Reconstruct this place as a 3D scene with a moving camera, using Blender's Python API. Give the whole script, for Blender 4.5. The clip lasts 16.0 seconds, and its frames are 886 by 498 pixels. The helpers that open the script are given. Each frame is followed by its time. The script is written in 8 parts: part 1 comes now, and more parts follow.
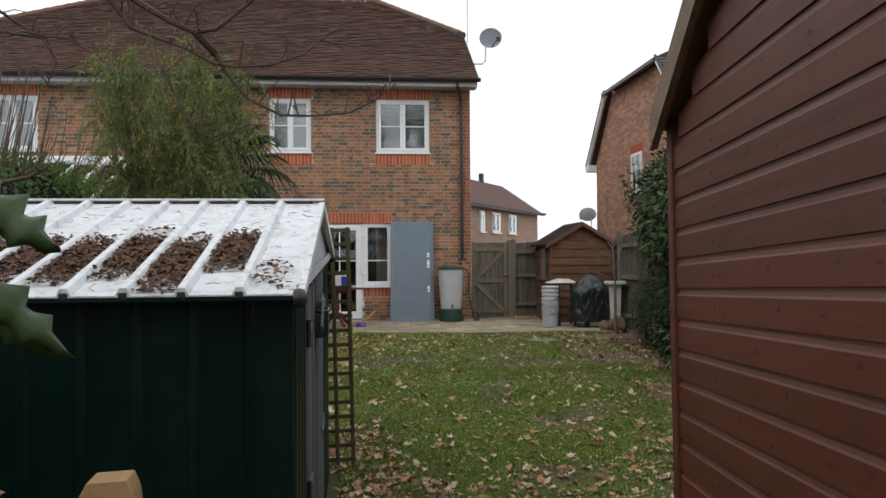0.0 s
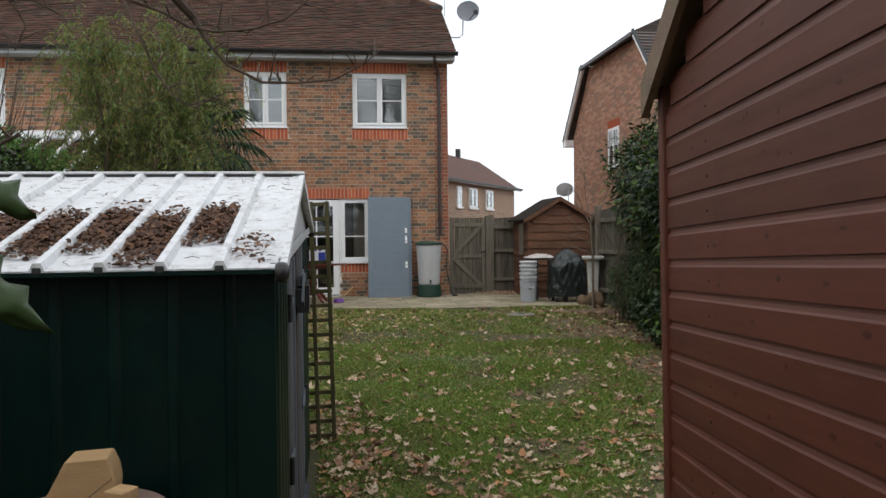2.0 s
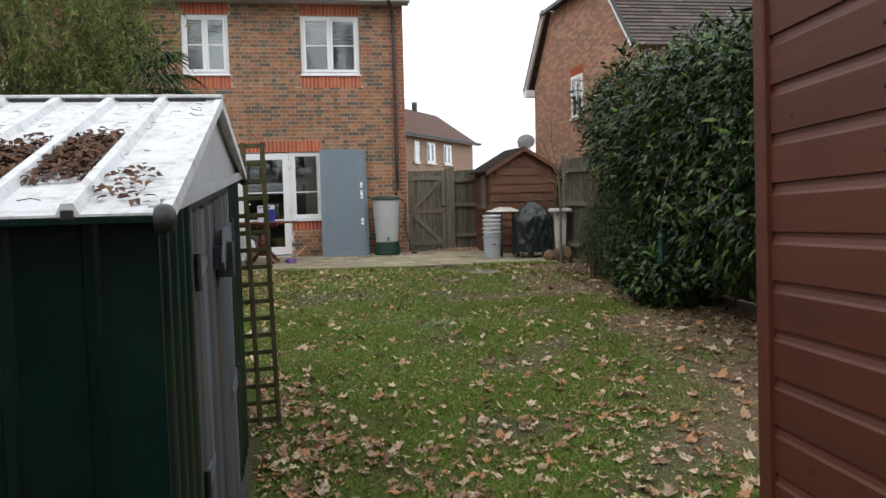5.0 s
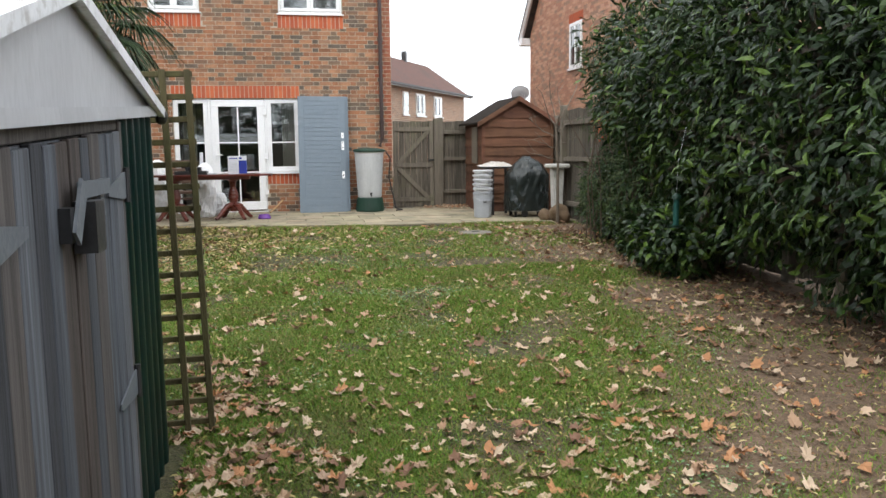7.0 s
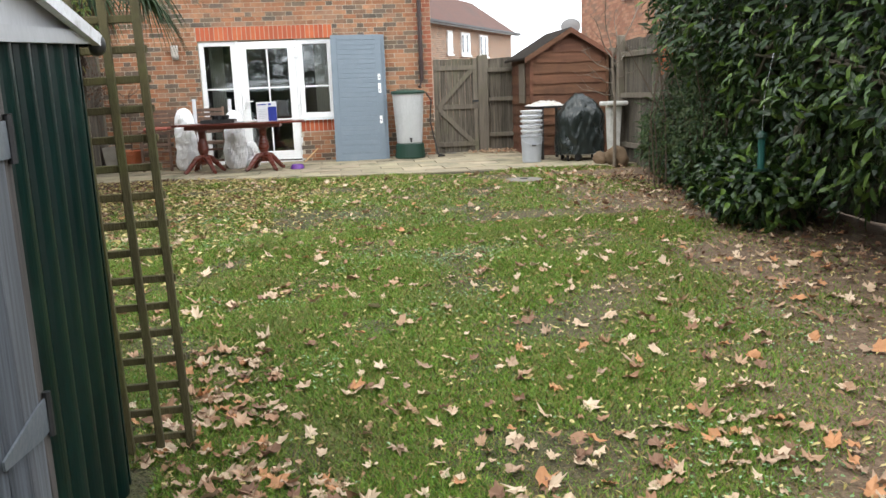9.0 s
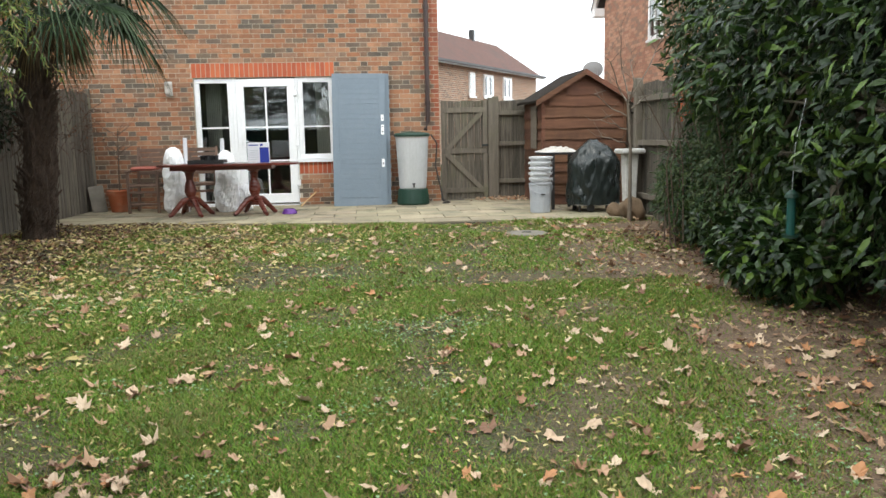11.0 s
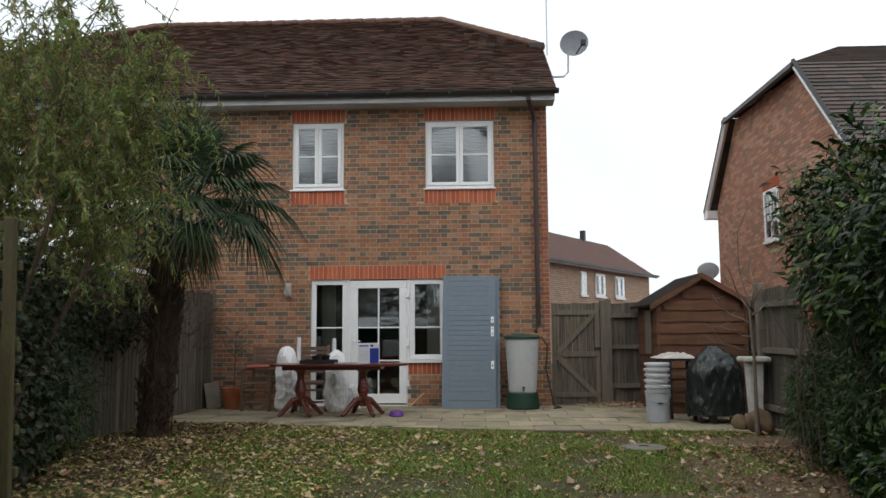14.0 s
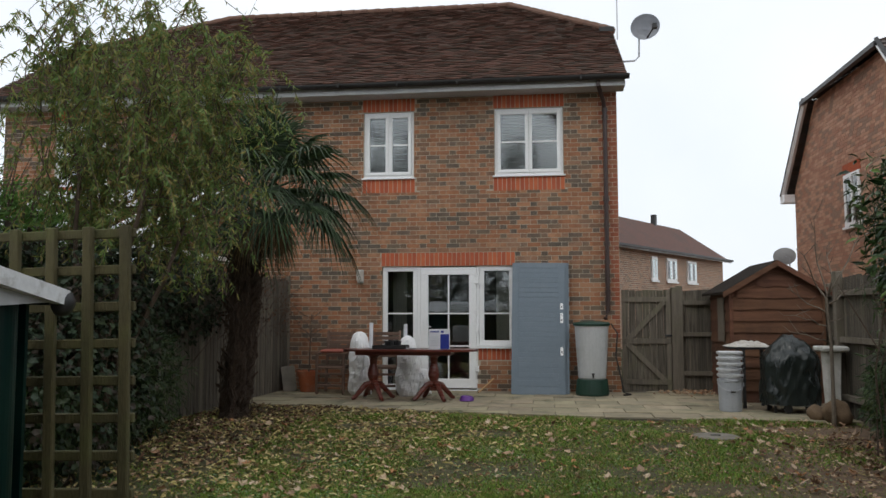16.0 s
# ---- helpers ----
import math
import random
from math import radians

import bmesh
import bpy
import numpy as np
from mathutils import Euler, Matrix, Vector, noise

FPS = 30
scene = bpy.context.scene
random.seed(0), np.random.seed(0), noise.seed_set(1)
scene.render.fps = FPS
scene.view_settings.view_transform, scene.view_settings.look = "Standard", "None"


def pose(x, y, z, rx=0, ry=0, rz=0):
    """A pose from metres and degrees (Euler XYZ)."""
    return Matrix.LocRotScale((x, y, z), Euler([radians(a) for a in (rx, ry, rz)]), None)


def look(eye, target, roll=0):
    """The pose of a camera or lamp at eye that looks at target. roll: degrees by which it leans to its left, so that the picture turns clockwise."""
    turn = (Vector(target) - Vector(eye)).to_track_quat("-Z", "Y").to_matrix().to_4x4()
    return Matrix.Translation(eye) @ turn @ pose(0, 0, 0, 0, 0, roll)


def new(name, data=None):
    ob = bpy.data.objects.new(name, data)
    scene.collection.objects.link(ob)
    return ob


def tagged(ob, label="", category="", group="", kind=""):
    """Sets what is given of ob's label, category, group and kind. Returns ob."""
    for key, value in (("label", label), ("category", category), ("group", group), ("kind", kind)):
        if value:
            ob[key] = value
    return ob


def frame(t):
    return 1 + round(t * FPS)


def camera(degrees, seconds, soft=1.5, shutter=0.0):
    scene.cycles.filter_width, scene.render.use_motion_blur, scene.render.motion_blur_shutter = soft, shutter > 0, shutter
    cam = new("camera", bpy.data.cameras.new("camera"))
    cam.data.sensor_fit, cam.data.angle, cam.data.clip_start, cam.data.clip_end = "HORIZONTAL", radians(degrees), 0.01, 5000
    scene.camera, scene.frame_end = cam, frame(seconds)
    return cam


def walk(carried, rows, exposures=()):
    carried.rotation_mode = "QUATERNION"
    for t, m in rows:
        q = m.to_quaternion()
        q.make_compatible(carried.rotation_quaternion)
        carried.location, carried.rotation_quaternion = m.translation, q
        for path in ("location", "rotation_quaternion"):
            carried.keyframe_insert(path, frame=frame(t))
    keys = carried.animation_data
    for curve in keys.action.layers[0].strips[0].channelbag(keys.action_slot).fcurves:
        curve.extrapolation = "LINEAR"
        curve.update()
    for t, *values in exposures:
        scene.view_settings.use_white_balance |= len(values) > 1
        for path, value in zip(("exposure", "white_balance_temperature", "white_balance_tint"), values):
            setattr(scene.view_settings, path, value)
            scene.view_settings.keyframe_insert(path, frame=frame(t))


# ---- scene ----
cam = camera(57.6, 16.0)
PATH = [
    (0, (0.18, 0.719, 1.39), (0.377, 2.709, 1.414), -0.4),
    (0.5, (0.179, 0.72, 1.388), (0.385, 2.709, 1.401), -0.6),
    (1, (0.184, 0.728, 1.386), (0.409, 2.716, 1.384), -0.5),
    (1.5, (0.18, 0.743, 1.383), (0.416, 2.729, 1.366), -0.5),
    (2, (0.153, 0.776, 1.377), (0.408, 2.76, 1.341), -0.6),
    (2.5, (0.128, 0.812, 1.359), (0.469, 2.782, 1.298), -0.9),
    (3, (0.156, 0.894, 1.336), (0.575, 2.847, 1.227), -2.0),
    (3.2, (0.191, 0.951, 1.331), (0.565, 2.912, 1.211), -2.3),
    (5.3, (0.283, 1.808, 1.29), (0.632, 3.772, 1.136), -1.2),
    (5.5, (0.325, 1.9, 1.285), (0.637, 3.867, 1.1), -1.6),
    (6, (0.443, 2.167, 1.29), (0.636, 4.15, 1.116), -2.0),
    (6.5, (0.494, 2.384, 1.255), (0.688, 4.357, 0.991), -1.5),
    (7, (0.507, 2.719, 1.255), (0.883, 4.667, 1.002), -0.6),
    (7.5, (0.558, 2.965, 1.231), (0.896, 4.908, 0.902), -0.9),
    (8, (0.609, 3.182, 1.238), (0.76, 5.14, 0.858), -1.5),
    (8.5, (0.64, 3.406, 1.241), (0.904, 5.35, 0.852), -1.3),
    (9, (0.746, 3.658, 1.208), (0.993, 5.605, 0.821), -2.2),
    (9.2, (0.817, 3.736, 1.214), (1.073, 5.685, 0.846), -2.1),
    (11.3, (1.314, 4.617, 1.223), (1.454, 6.592, 0.941), -0.5),
    (11.5, (1.348, 4.639, 1.235), (1.42, 6.618, 0.955), -0.5),
    (12, (1.362, 4.652, 1.238), (1.422, 6.63, 0.946), -0.9),
    (12.5, (1.367, 4.672, 1.239), (1.383, 6.651, 0.949), -1.4),
    (13, (1.358, 4.691, 1.291), (1.4, 6.688, 1.183), -1.0),
    (13.5, (1.321, 4.701, 1.32), (1.323, 6.7, 1.376), -1.0),
    (14, (1.283, 4.713, 1.33), (1.203, 6.701, 1.527), -0.4),
    (14.5, (1.292, 4.69, 1.339), (1.118, 6.67, 1.563), -0.3),
    (15, (1.255, 4.698, 1.306), (0.863, 6.645, 1.534), -0.1),
    (15.5, (1.229, 4.597, 1.343), (0.675, 6.507, 1.547), 0.1),
    (16, (1.268, 4.572, 1.376), (1.02, 6.55, 1.533), -0.1),
]
walk(cam, [(t, look(eye, target, roll)) for t, eye, target, roll in PATH],
     [(0.0, 0.1, 6500, 10), (2.0, 0.15, 6500, 10), (3.0, 0.35, 6500, 10), (5.5, 0.42, 6500, 10), (6.0, 0.75, 6500, 9), (6.5, 0.82, 6500, 10), (7.0, 1.0, 6500, 10), (8.0, 1.25, 6500, 9), (9.0, 1.35, 6500, 9),
      (12.5, 1.1, 6500, 5), (13.2, 0.95, 6500, 5), (13.5, 0.65, 6500, 7), (14.0, 0.02, 6500, 9), (14.5, -0.26, 6500, 8), (15.0, -0.3, 6500, 9), (16.0, -0.1, 6500, 9)])

# ---- world and light ----
world = bpy.data.worlds.new("overcast_sky")
scene.world = world
world.use_nodes = True
wn, wl = world.node_tree.nodes, world.node_tree.links
wn.clear()
sky = wn.new("ShaderNodeTexSky")
sky.sky_type = "NISHITA"
sky.sun_disc = False
sky.sun_elevation, sky.sun_rotation = radians(38), radians(150)
sky.dust_density, sky.air_density = 4.0, 1.0
soften = wn.new("ShaderNodeHueSaturation")
soften.inputs["Saturation"].default_value = 0.25
cloud = wn.new("ShaderNodeTexNoise")
cloud.inputs["Scale"].default_value = 2.2
cloud.inputs["Detail"].default_value = 5.0
ramp = wn.new("ShaderNodeValToRGB")
ramp.color_ramp.elements[0].position, ramp.color_ramp.elements[0].color = 0.3, (8.9, 9.6, 10.5, 1)
ramp.color_ramp.elements[1].position, ramp.color_ramp.elements[1].color = 0.7, (10.9, 11.2, 11.5, 1)
veil = wn.new("ShaderNodeMix")
veil.data_type = "RGBA"
veil.inputs[0].default_value = 0.85
back = wn.new("ShaderNodeBackground")
back.inputs["Strength"].default_value = 0.115
wout = wn.new("ShaderNodeOutputWorld")
wl.new(sky.outputs[0], soften.inputs["Color"])
wl.new(cloud.outputs["Fac"], ramp.inputs["Fac"])
wl.new(soften.outputs[0], veil.inputs[6])
wl.new(ramp.outputs[0], veil.inputs[7])
wl.new(veil.outputs[2], back.inputs["Color"])
wl.new(back.outputs[0], wout.inputs["Surface"])

sun = new("sun", bpy.data.lights.new("sun", "SUN"))
sun.data.energy, sun.data.angle, sun.data.color = 0.5, radians(25), (1.0, 0.96, 0.9)
sun.matrix_world = look((0, 0, 30), (14, 22, 0))
tagged(sun, kind="structure")

# ---- materials ----
def surf(name, c1, c2, scale=6.0, rough=0.7, bump=0.3, fine=60.0, stretch=(1, 1, 1), metal=0.0, vary=0.0,
         hue=0.0, stain=None, stain_scale=1.2, stain_amount=0.5, island=False, spec=0.5, bump_dist=0.01, detail=6.0):
    """A weathered surface: two colours mixed by coarse and fine noise, a stain, and piece by piece variation."""
    m = bpy.data.materials.new(name)
    m.use_nodes = True
    n, l = m.node_tree.nodes, m.node_tree.links
    bsdf = n["Principled BSDF"]
    coord = n.new("ShaderNodeTexCoord")
    stretchy = n.new("ShaderNodeMapping")
    stretchy.inputs["Scale"].default_value = stretch
    l.new(coord.outputs["Object"], stretchy.inputs["Vector"])
    if island:
        rnd = n.new("ShaderNodeNewGeometry").outputs["Random Per Island"]
    else:
        rnd = n.new("ShaderNodeObjectInfo").outputs["Random"]
    shift = n.new("ShaderNodeMath")
    shift.operation = "MULTIPLY"
    shift.inputs[1].default_value = 37.0
    l.new(rnd, shift.inputs[0])

    def grain(s, d):
        t = n.new("ShaderNodeTexNoise")
        t.noise_dimensions = "4D"
        t.inputs["Scale"].default_value = s
        t.inputs["Detail"].default_value = d
        l.new(stretchy.outputs[0], t.inputs["Vector"])
        l.new(shift.outputs[0], t.inputs["W"])
        return t.outputs["Fac"]

    def mix(fac, a, b):
        x = n.new("ShaderNodeMix")
        x.data_type = "RGBA"
        l.new(fac, x.inputs[0])
        for socket, v in ((x.inputs[6], a), (x.inputs[7], b)):
            if isinstance(v, tuple):
                socket.default_value = (*v, 1)
            else:
                l.new(v, socket)
        return x.outputs[2]

    def spread(fac, lo, hi):
        r = n.new("ShaderNodeMapRange")
        r.inputs[1].default_value, r.inputs[2].default_value = lo, hi
        l.new(fac, r.inputs[0])
        return r.outputs[0]

    coarse, small = grain(scale, detail), grain(fine, 4.0)
    col = mix(spread(coarse, 0.32, 0.68), c1, c2)
    dark = tuple(v * 0.72 for v in c1)
    half = n.new("ShaderNodeMath")
    half.operation = "MULTIPLY"
    half.inputs[1].default_value = 0.55
    l.new(spread(small, 0.4, 0.75), half.inputs[0])
    col = mix(half.outputs[0], col, dark)
    if stain:
        st = n.new("ShaderNodeTexNoise")
        st.inputs["Scale"].default_value = stain_scale
        st.inputs["Detail"].default_value = 8.0
        st.inputs["Roughness"].default_value = 0.65
        l.new(coord.outputs["Object"], st.inputs["Vector"])
        amt = n.new("ShaderNodeMath")
        amt.operation = "MULTIPLY"
        amt.inputs[1].default_value = stain_amount
        l.new(spread(st.outputs["Fac"], 0.5, 0.68), amt.inputs[0])
        col = mix(amt.outputs[0], col, stain)
    if vary or hue:
        hsv = n.new("ShaderNodeHueSaturation")
        l.new(spread(rnd, 0.0, 1.0), hsv.inputs["Value"])
        r = hsv.inputs["Value"].links[0].from_node
        r.inputs[3].default_value, r.inputs[4].default_value = 1 - vary, 1 + vary
        if hue:
            wob = n.new("ShaderNodeMath")
            wob.operation = "FRACT"
            l.new(shift.outputs[0], wob.inputs[0])
            l.new(spread(wob.outputs[0], 0.0, 1.0), hsv.inputs["Hue"])
            r = hsv.inputs["Hue"].links[0].from_node
            r.inputs[3].default_value, r.inputs[4].default_value = 0.5 - hue, 0.5 + hue
        l.new(col, hsv.inputs["Color"])
        col = hsv.outputs[0]
    l.new(col, bsdf.inputs["Base Color"])
    bsdf.inputs["Metallic"].default_value = metal
    bsdf.inputs["Specular IOR Level"].default_value = spec
    l.new(spread(coarse, 0.2, 0.8), bsdf.inputs["Roughness"])
    r = bsdf.inputs["Roughness"].links[0].from_node
    r.inputs[3].default_value, r.inputs[4].default_value = max(0.02, rough - 0.1), min(1.0, rough + 0.1)
    if bump:
        add = n.new("ShaderNodeMath")
        l.new(coarse, add.inputs[0])
        l.new(small, add.inputs[1])
        b = n.new("ShaderNodeBump")
        b.inputs["Strength"].default_value = bump
        b.inputs["Distance"].default_value = bump_dist
        l.new(add.outputs[0], b.inputs["Height"])
        l.new(b.outputs[0], bsdf.inputs["Normal"])
    return m


def pieces(name, colours, rough=0.85, bump=0.4, fine=90.0, island=True, spec=0.3, trans=0.0, tones=(0.5, 0.6), **grain):
    """Pieces that each take a colour of their own from a run of colours."""
    m = surf(name, (tones[0],) * 3, (tones[1],) * 3, 8.0, rough, bump, fine, island=island, spec=spec, bump_dist=0.004, **grain)
    n, l = m.node_tree.nodes, m.node_tree.links
    rnd = n.new("ShaderNodeNewGeometry").outputs["Random Per Island"] if island else n.new("ShaderNodeObjectInfo").outputs["Random"]
    run = n.new("ShaderNodeValToRGB")
    e = run.color_ramp.elements
    while len(e) < len(colours):
        e.new(0.5)
    for i, c in enumerate(colours):
        e[i].position, e[i].color = i / len(colours), (*c, 1)
    run.color_ramp.interpolation = "CONSTANT"
    l.new(rnd, run.inputs["Fac"])
    old = n["Principled BSDF"].inputs["Base Color"].links[0].from_socket
    x = n.new("ShaderNodeMix")
    x.data_type, x.blend_type = "RGBA", "MULTIPLY"
    x.inputs[0].default_value = 1.0
    gain = n.new("ShaderNodeMix")
    gain.data_type, gain.blend_type = "RGBA", "MULTIPLY"
    gain.inputs[0].default_value = 1.0
    gain.inputs[7].default_value = (1.9, 1.9, 1.9, 1)
    l.new(old, gain.inputs[6])
    l.new(gain.outputs[2], x.inputs[6])
    l.new(run.outputs[0], x.inputs[7])
    l.new(x.outputs[2], n["Principled BSDF"].inputs["Base Color"])
    if trans:
        n["Principled BSDF"].inputs["Transmission Weight"].default_value = 0.0
        n["Principled BSDF"].inputs["Subsurface Weight"].default_value = 0.0
        thin = n.new("ShaderNodeBsdfTranslucent")
        l.new(x.outputs[2], thin.inputs["Color"])
        both = n.new("ShaderNodeMixShader")
        both.inputs[0].default_value = trans
        l.new(n["Principled BSDF"].outputs[0], both.inputs[1])
        l.new(thin.outputs[0], both.inputs[2])
        l.new(both.outputs[0], n["Material Output"].inputs["Surface"])
    return m


def clear_glass(name, tint=(0.9, 0.95, 0.95), rough=0.0):
    """A thin window pane: mirror-like at glancing angles, else clear."""
    m = bpy.data.materials.new(name)
    m.use_nodes = True
    n, l = m.node_tree.nodes, m.node_tree.links
    n.clear()
    out, gloss, clear, both, fr = (n.new(k) for k in ("ShaderNodeOutputMaterial", "ShaderNodeBsdfGlossy", "ShaderNodeBsdfTransparent", "ShaderNodeMixShader", "ShaderNodeFresnel"))
    fr.inputs["IOR"].default_value = 2.1
    gloss.inputs["Roughness"].default_value = rough
    gloss.inputs["Color"].default_value = (1, 1, 1, 1)
    clear.inputs["Color"].default_value = (*tint, 1)
    ripple = n.new("ShaderNodeTexNoise")
    ripple.inputs["Scale"].default_value = 3.0
    bump = n.new("ShaderNodeBump")
    bump.inputs["Strength"].default_value = 0.05
    bump.inputs["Distance"].default_value = 0.02
    l.new(ripple.outputs["Fac"], bump.inputs["Height"])
    l.new(bump.outputs[0], gloss.inputs["Normal"])
    l.new(fr.outputs[0], both.inputs[0])
    l.new(clear.outputs[0], both.inputs[1])
    l.new(gloss.outputs[0], both.inputs[2])
    l.new(both.outputs[0], out.inputs["Surface"])
    return m


def far_wall():
    """Brickwork of a far house, with courses and joints in the material."""
    m = surf("far_brick_wall", (0.3, 0.19, 0.13), (0.38, 0.25, 0.18), 5, 0.9, 0.3, fine=18)
    n, l = m.node_tree.nodes, m.node_tree.links
    sep, join, b = n.new("ShaderNodeSeparateXYZ"), n.new("ShaderNodeCombineXYZ"), n.new("ShaderNodeTexBrick")
    add = n.new("ShaderNodeMath")
    l.new(n.new("ShaderNodeTexCoord").outputs["Object"], sep.inputs[0])
    l.new(sep.outputs["X"], add.inputs[0])
    l.new(sep.outputs["Y"], add.inputs[1])
    l.new(add.outputs[0], join.inputs["X"])
    l.new(sep.outputs["Z"], join.inputs["Y"])
    l.new(join.outputs[0], b.inputs["Vector"])
    b.inputs["Scale"].default_value = 1.0
    b.inputs["Brick Width"].default_value, b.inputs["Row Height"].default_value, b.inputs["Mortar Size"].default_value = 0.225, 0.075, 0.008
    b.inputs["Color1"].default_value, b.inputs["Color2"].default_value, b.inputs["Mortar"].default_value = (0.4, 0.22, 0.14, 1), (0.2, 0.13, 0.095, 1), (0.5, 0.44, 0.36, 1)
    l.new(b.outputs["Color"], n["Principled BSDF"].inputs["Base Color"])
    return m


M_FARWALL = far_wall()
BRICK = [(0.31, 0.145, 0.08), (0.36, 0.18, 0.1), (0.28, 0.15, 0.09), (0.4, 0.21, 0.12), (0.22, 0.13, 0.085), (0.34, 0.155, 0.082), (0.125, 0.102, 0.08),
         (0.16, 0.12, 0.085), (0.37, 0.195, 0.115), (0.27, 0.128, 0.07), (0.14, 0.105, 0.08), (0.32, 0.185, 0.12), (0.2, 0.135, 0.092), (0.33, 0.15, 0.08)]
M_BRICK = pieces("facing_brick", BRICK, 0.9, 0.5, 60.0, tones=(0.38, 0.66))
M_BRICK_ONE = pieces("facing_brick_single", BRICK, 0.9, 0.5, 120.0, island=False)
M_BRICK_RED = pieces("red_soldier_brick", [(0.44, 0.105, 0.046), (0.5, 0.135, 0.058), (0.38, 0.09, 0.042)], 0.85, 0.4, 120.0, island=False)
M_QUOIN = pieces("red_quoin_brick", [(0.27, 0.09, 0.05), (0.31, 0.11, 0.062), (0.23, 0.08, 0.048), (0.28, 0.125, 0.075)], 0.88, 0.4, 120.0)
M_MORTAR = surf("mortar", (0.44, 0.39, 0.31), (0.54, 0.48, 0.39), 12, 0.95, 0.3)
M_FARBRICK = pieces("far_brick", [(0.46, 0.25, 0.17), (0.52, 0.3, 0.2), (0.42, 0.22, 0.15), (0.55, 0.33, 0.23), (0.34, 0.22, 0.16)], 0.9, 0.3)
M_TILE = pieces("clay_roof_tile", [(0.105, 0.052, 0.037), (0.13, 0.064, 0.046), (0.085, 0.048, 0.036), (0.115, 0.066, 0.049), (0.08, 0.054, 0.04)], 0.9, 0.5, 70.0)
M_RIDGE = surf("ridge_tile", (0.12, 0.062, 0.044), (0.18, 0.1, 0.068), 9, 0.9, 0.4)
M_TILEGREY = pieces("grey_roof_tile", [(0.1, 0.085, 0.08), (0.13, 0.105, 0.095), (0.085, 0.075, 0.07), (0.12, 0.09, 0.08)], 0.9, 0.5, 70.0)
M_FARROOF = surf("far_roof_tile", (0.1, 0.05, 0.04), (0.14, 0.07, 0.055), 3, 0.9, 0.5, fine=14, stretch=(1, 1, 2), stain=(0.06, 0.05, 0.042), stain_scale=0.8)
M_UPVC = surf("white_upvc", (0.88, 0.885, 0.89), (0.84, 0.845, 0.85), 3, 0.32, 0.03, vary=0.02)
M_BLACK = surf("black_plastic", (0.018, 0.018, 0.02), (0.03, 0.028, 0.026), 8, 0.45, 0.1)
M_PIPE = surf("brown_downpipe", (0.035, 0.02, 0.018), (0.05, 0.03, 0.026), 8, 0.4, 0.05)
M_FASCIA = surf("grey_white_fascia", (0.55, 0.56, 0.57), (0.42, 0.43, 0.44), 4, 0.5, 0.1)
M_GLASS = clear_glass("window_glass")
# indoor shade put into the colour of the rooms' surfaces
M_ROOM = surf("dark_room_shade", (0.12, 0.115, 0.11), (0.09, 0.085, 0.08), 2, 0.9, 0.05)
M_CURTAIN = surf("cream_curtain", (0.5, 0.48, 0.43), (0.42, 0.4, 0.36), 5, 0.9, 0.2, stretch=(1, 1, 0.2))
# white slats, greyed in the colour for the dimness behind the glass
M_BLIND = surf("dimmed_blind_slat", (0.24, 0.25, 0.26), (0.2, 0.21, 0.22), 5, 0.6, 0.05, vary=0.06)
M_GREYDOOR = surf("blue_grey_door_paint", (0.135, 0.175, 0.215), (0.15, 0.19, 0.23), 5, 0.45, 0.12, stain=(0.19, 0.22, 0.25), stain_scale=5, stain_amount=0.3)
M_STEEL = surf("galvanised_steel", (0.5, 0.5, 0.52), (0.42, 0.43, 0.45), 8, 0.38, 0.1, metal=0.8)
M_DISH = surf("grey_dish_paint", (0.5, 0.52, 0.56), (0.42, 0.44, 0.48), 8, 0.5, 0.1)
M_BUTT = surf("milky_plastic", (0.5, 0.51, 0.52), (0.42, 0.43, 0.43), 3, 0.4, 0.1, stretch=(1, 1, 0.3), stain=(0.3, 0.32, 0.29), stain_scale=3, stain_amount=0.5)
M_DKGREEN = surf("dark_green_plastic", (0.006, 0.032, 0.02), (0.01, 0.045, 0.028), 6, 0.5, 0.15)
M_MAHOG = surf("stained_mahogany", (0.15, 0.035, 0.022), (0.1, 0.022, 0.015), 4, 0.3, 0.15, stretch=(0.3, 4, 4), bump_dist=0.003)
M_TEAK = surf("weathered_teak", (0.17, 0.105, 0.075), (0.12, 0.075, 0.055), 8, 0.75, 0.3, stretch=(4, 4, 0.5), vary=0.15)
M_SACK = surf("white_woven_sack", (0.9, 0.9, 0.9), (0.85, 0.85, 0.86), 7, 0.7, 0.25, bump_dist=0.01)
M_BOXWHITE = surf("white_card", (0.75, 0.76, 0.8), (0.7, 0.71, 0.75), 9, 0.6, 0.05)
M_BOXBLUE = surf("blue_card", (0.015, 0.03, 0.26), (0.02, 0.04, 0.3), 9, 0.5, 0.05)
M_PURPLE = surf("purple_plastic", (0.12, 0.03, 0.25), (0.15, 0.04, 0.3), 8, 0.4, 0.05)
M_TERRA = surf("terracotta", (0.42, 0.12, 0.045), (0.36, 0.1, 0.04), 7, 0.8, 0.3, stain=(0.4, 0.28, 0.2), stain_scale=6, stain_amount=0.4)
M_SLAB = surf("paving_slab", (0.37, 0.31, 0.2), (0.26, 0.225, 0.16), 4, 0.9, 0.5, vary=0.2, hue=0.012, stain=(0.11, 0.11, 0.065), stain_scale=2.6, stain_amount=0.8)
M_JOINT = surf("paving_joint", (0.1, 0.09, 0.065), (0.15, 0.13, 0.09), 9, 0.95, 0.5)
M_CONCRETE = surf("old_concrete", (0.22, 0.195, 0.16), (0.15, 0.135, 0.11), 8, 0.95, 0.5, stain=(0.12, 0.12, 0.08), stain_scale=6)
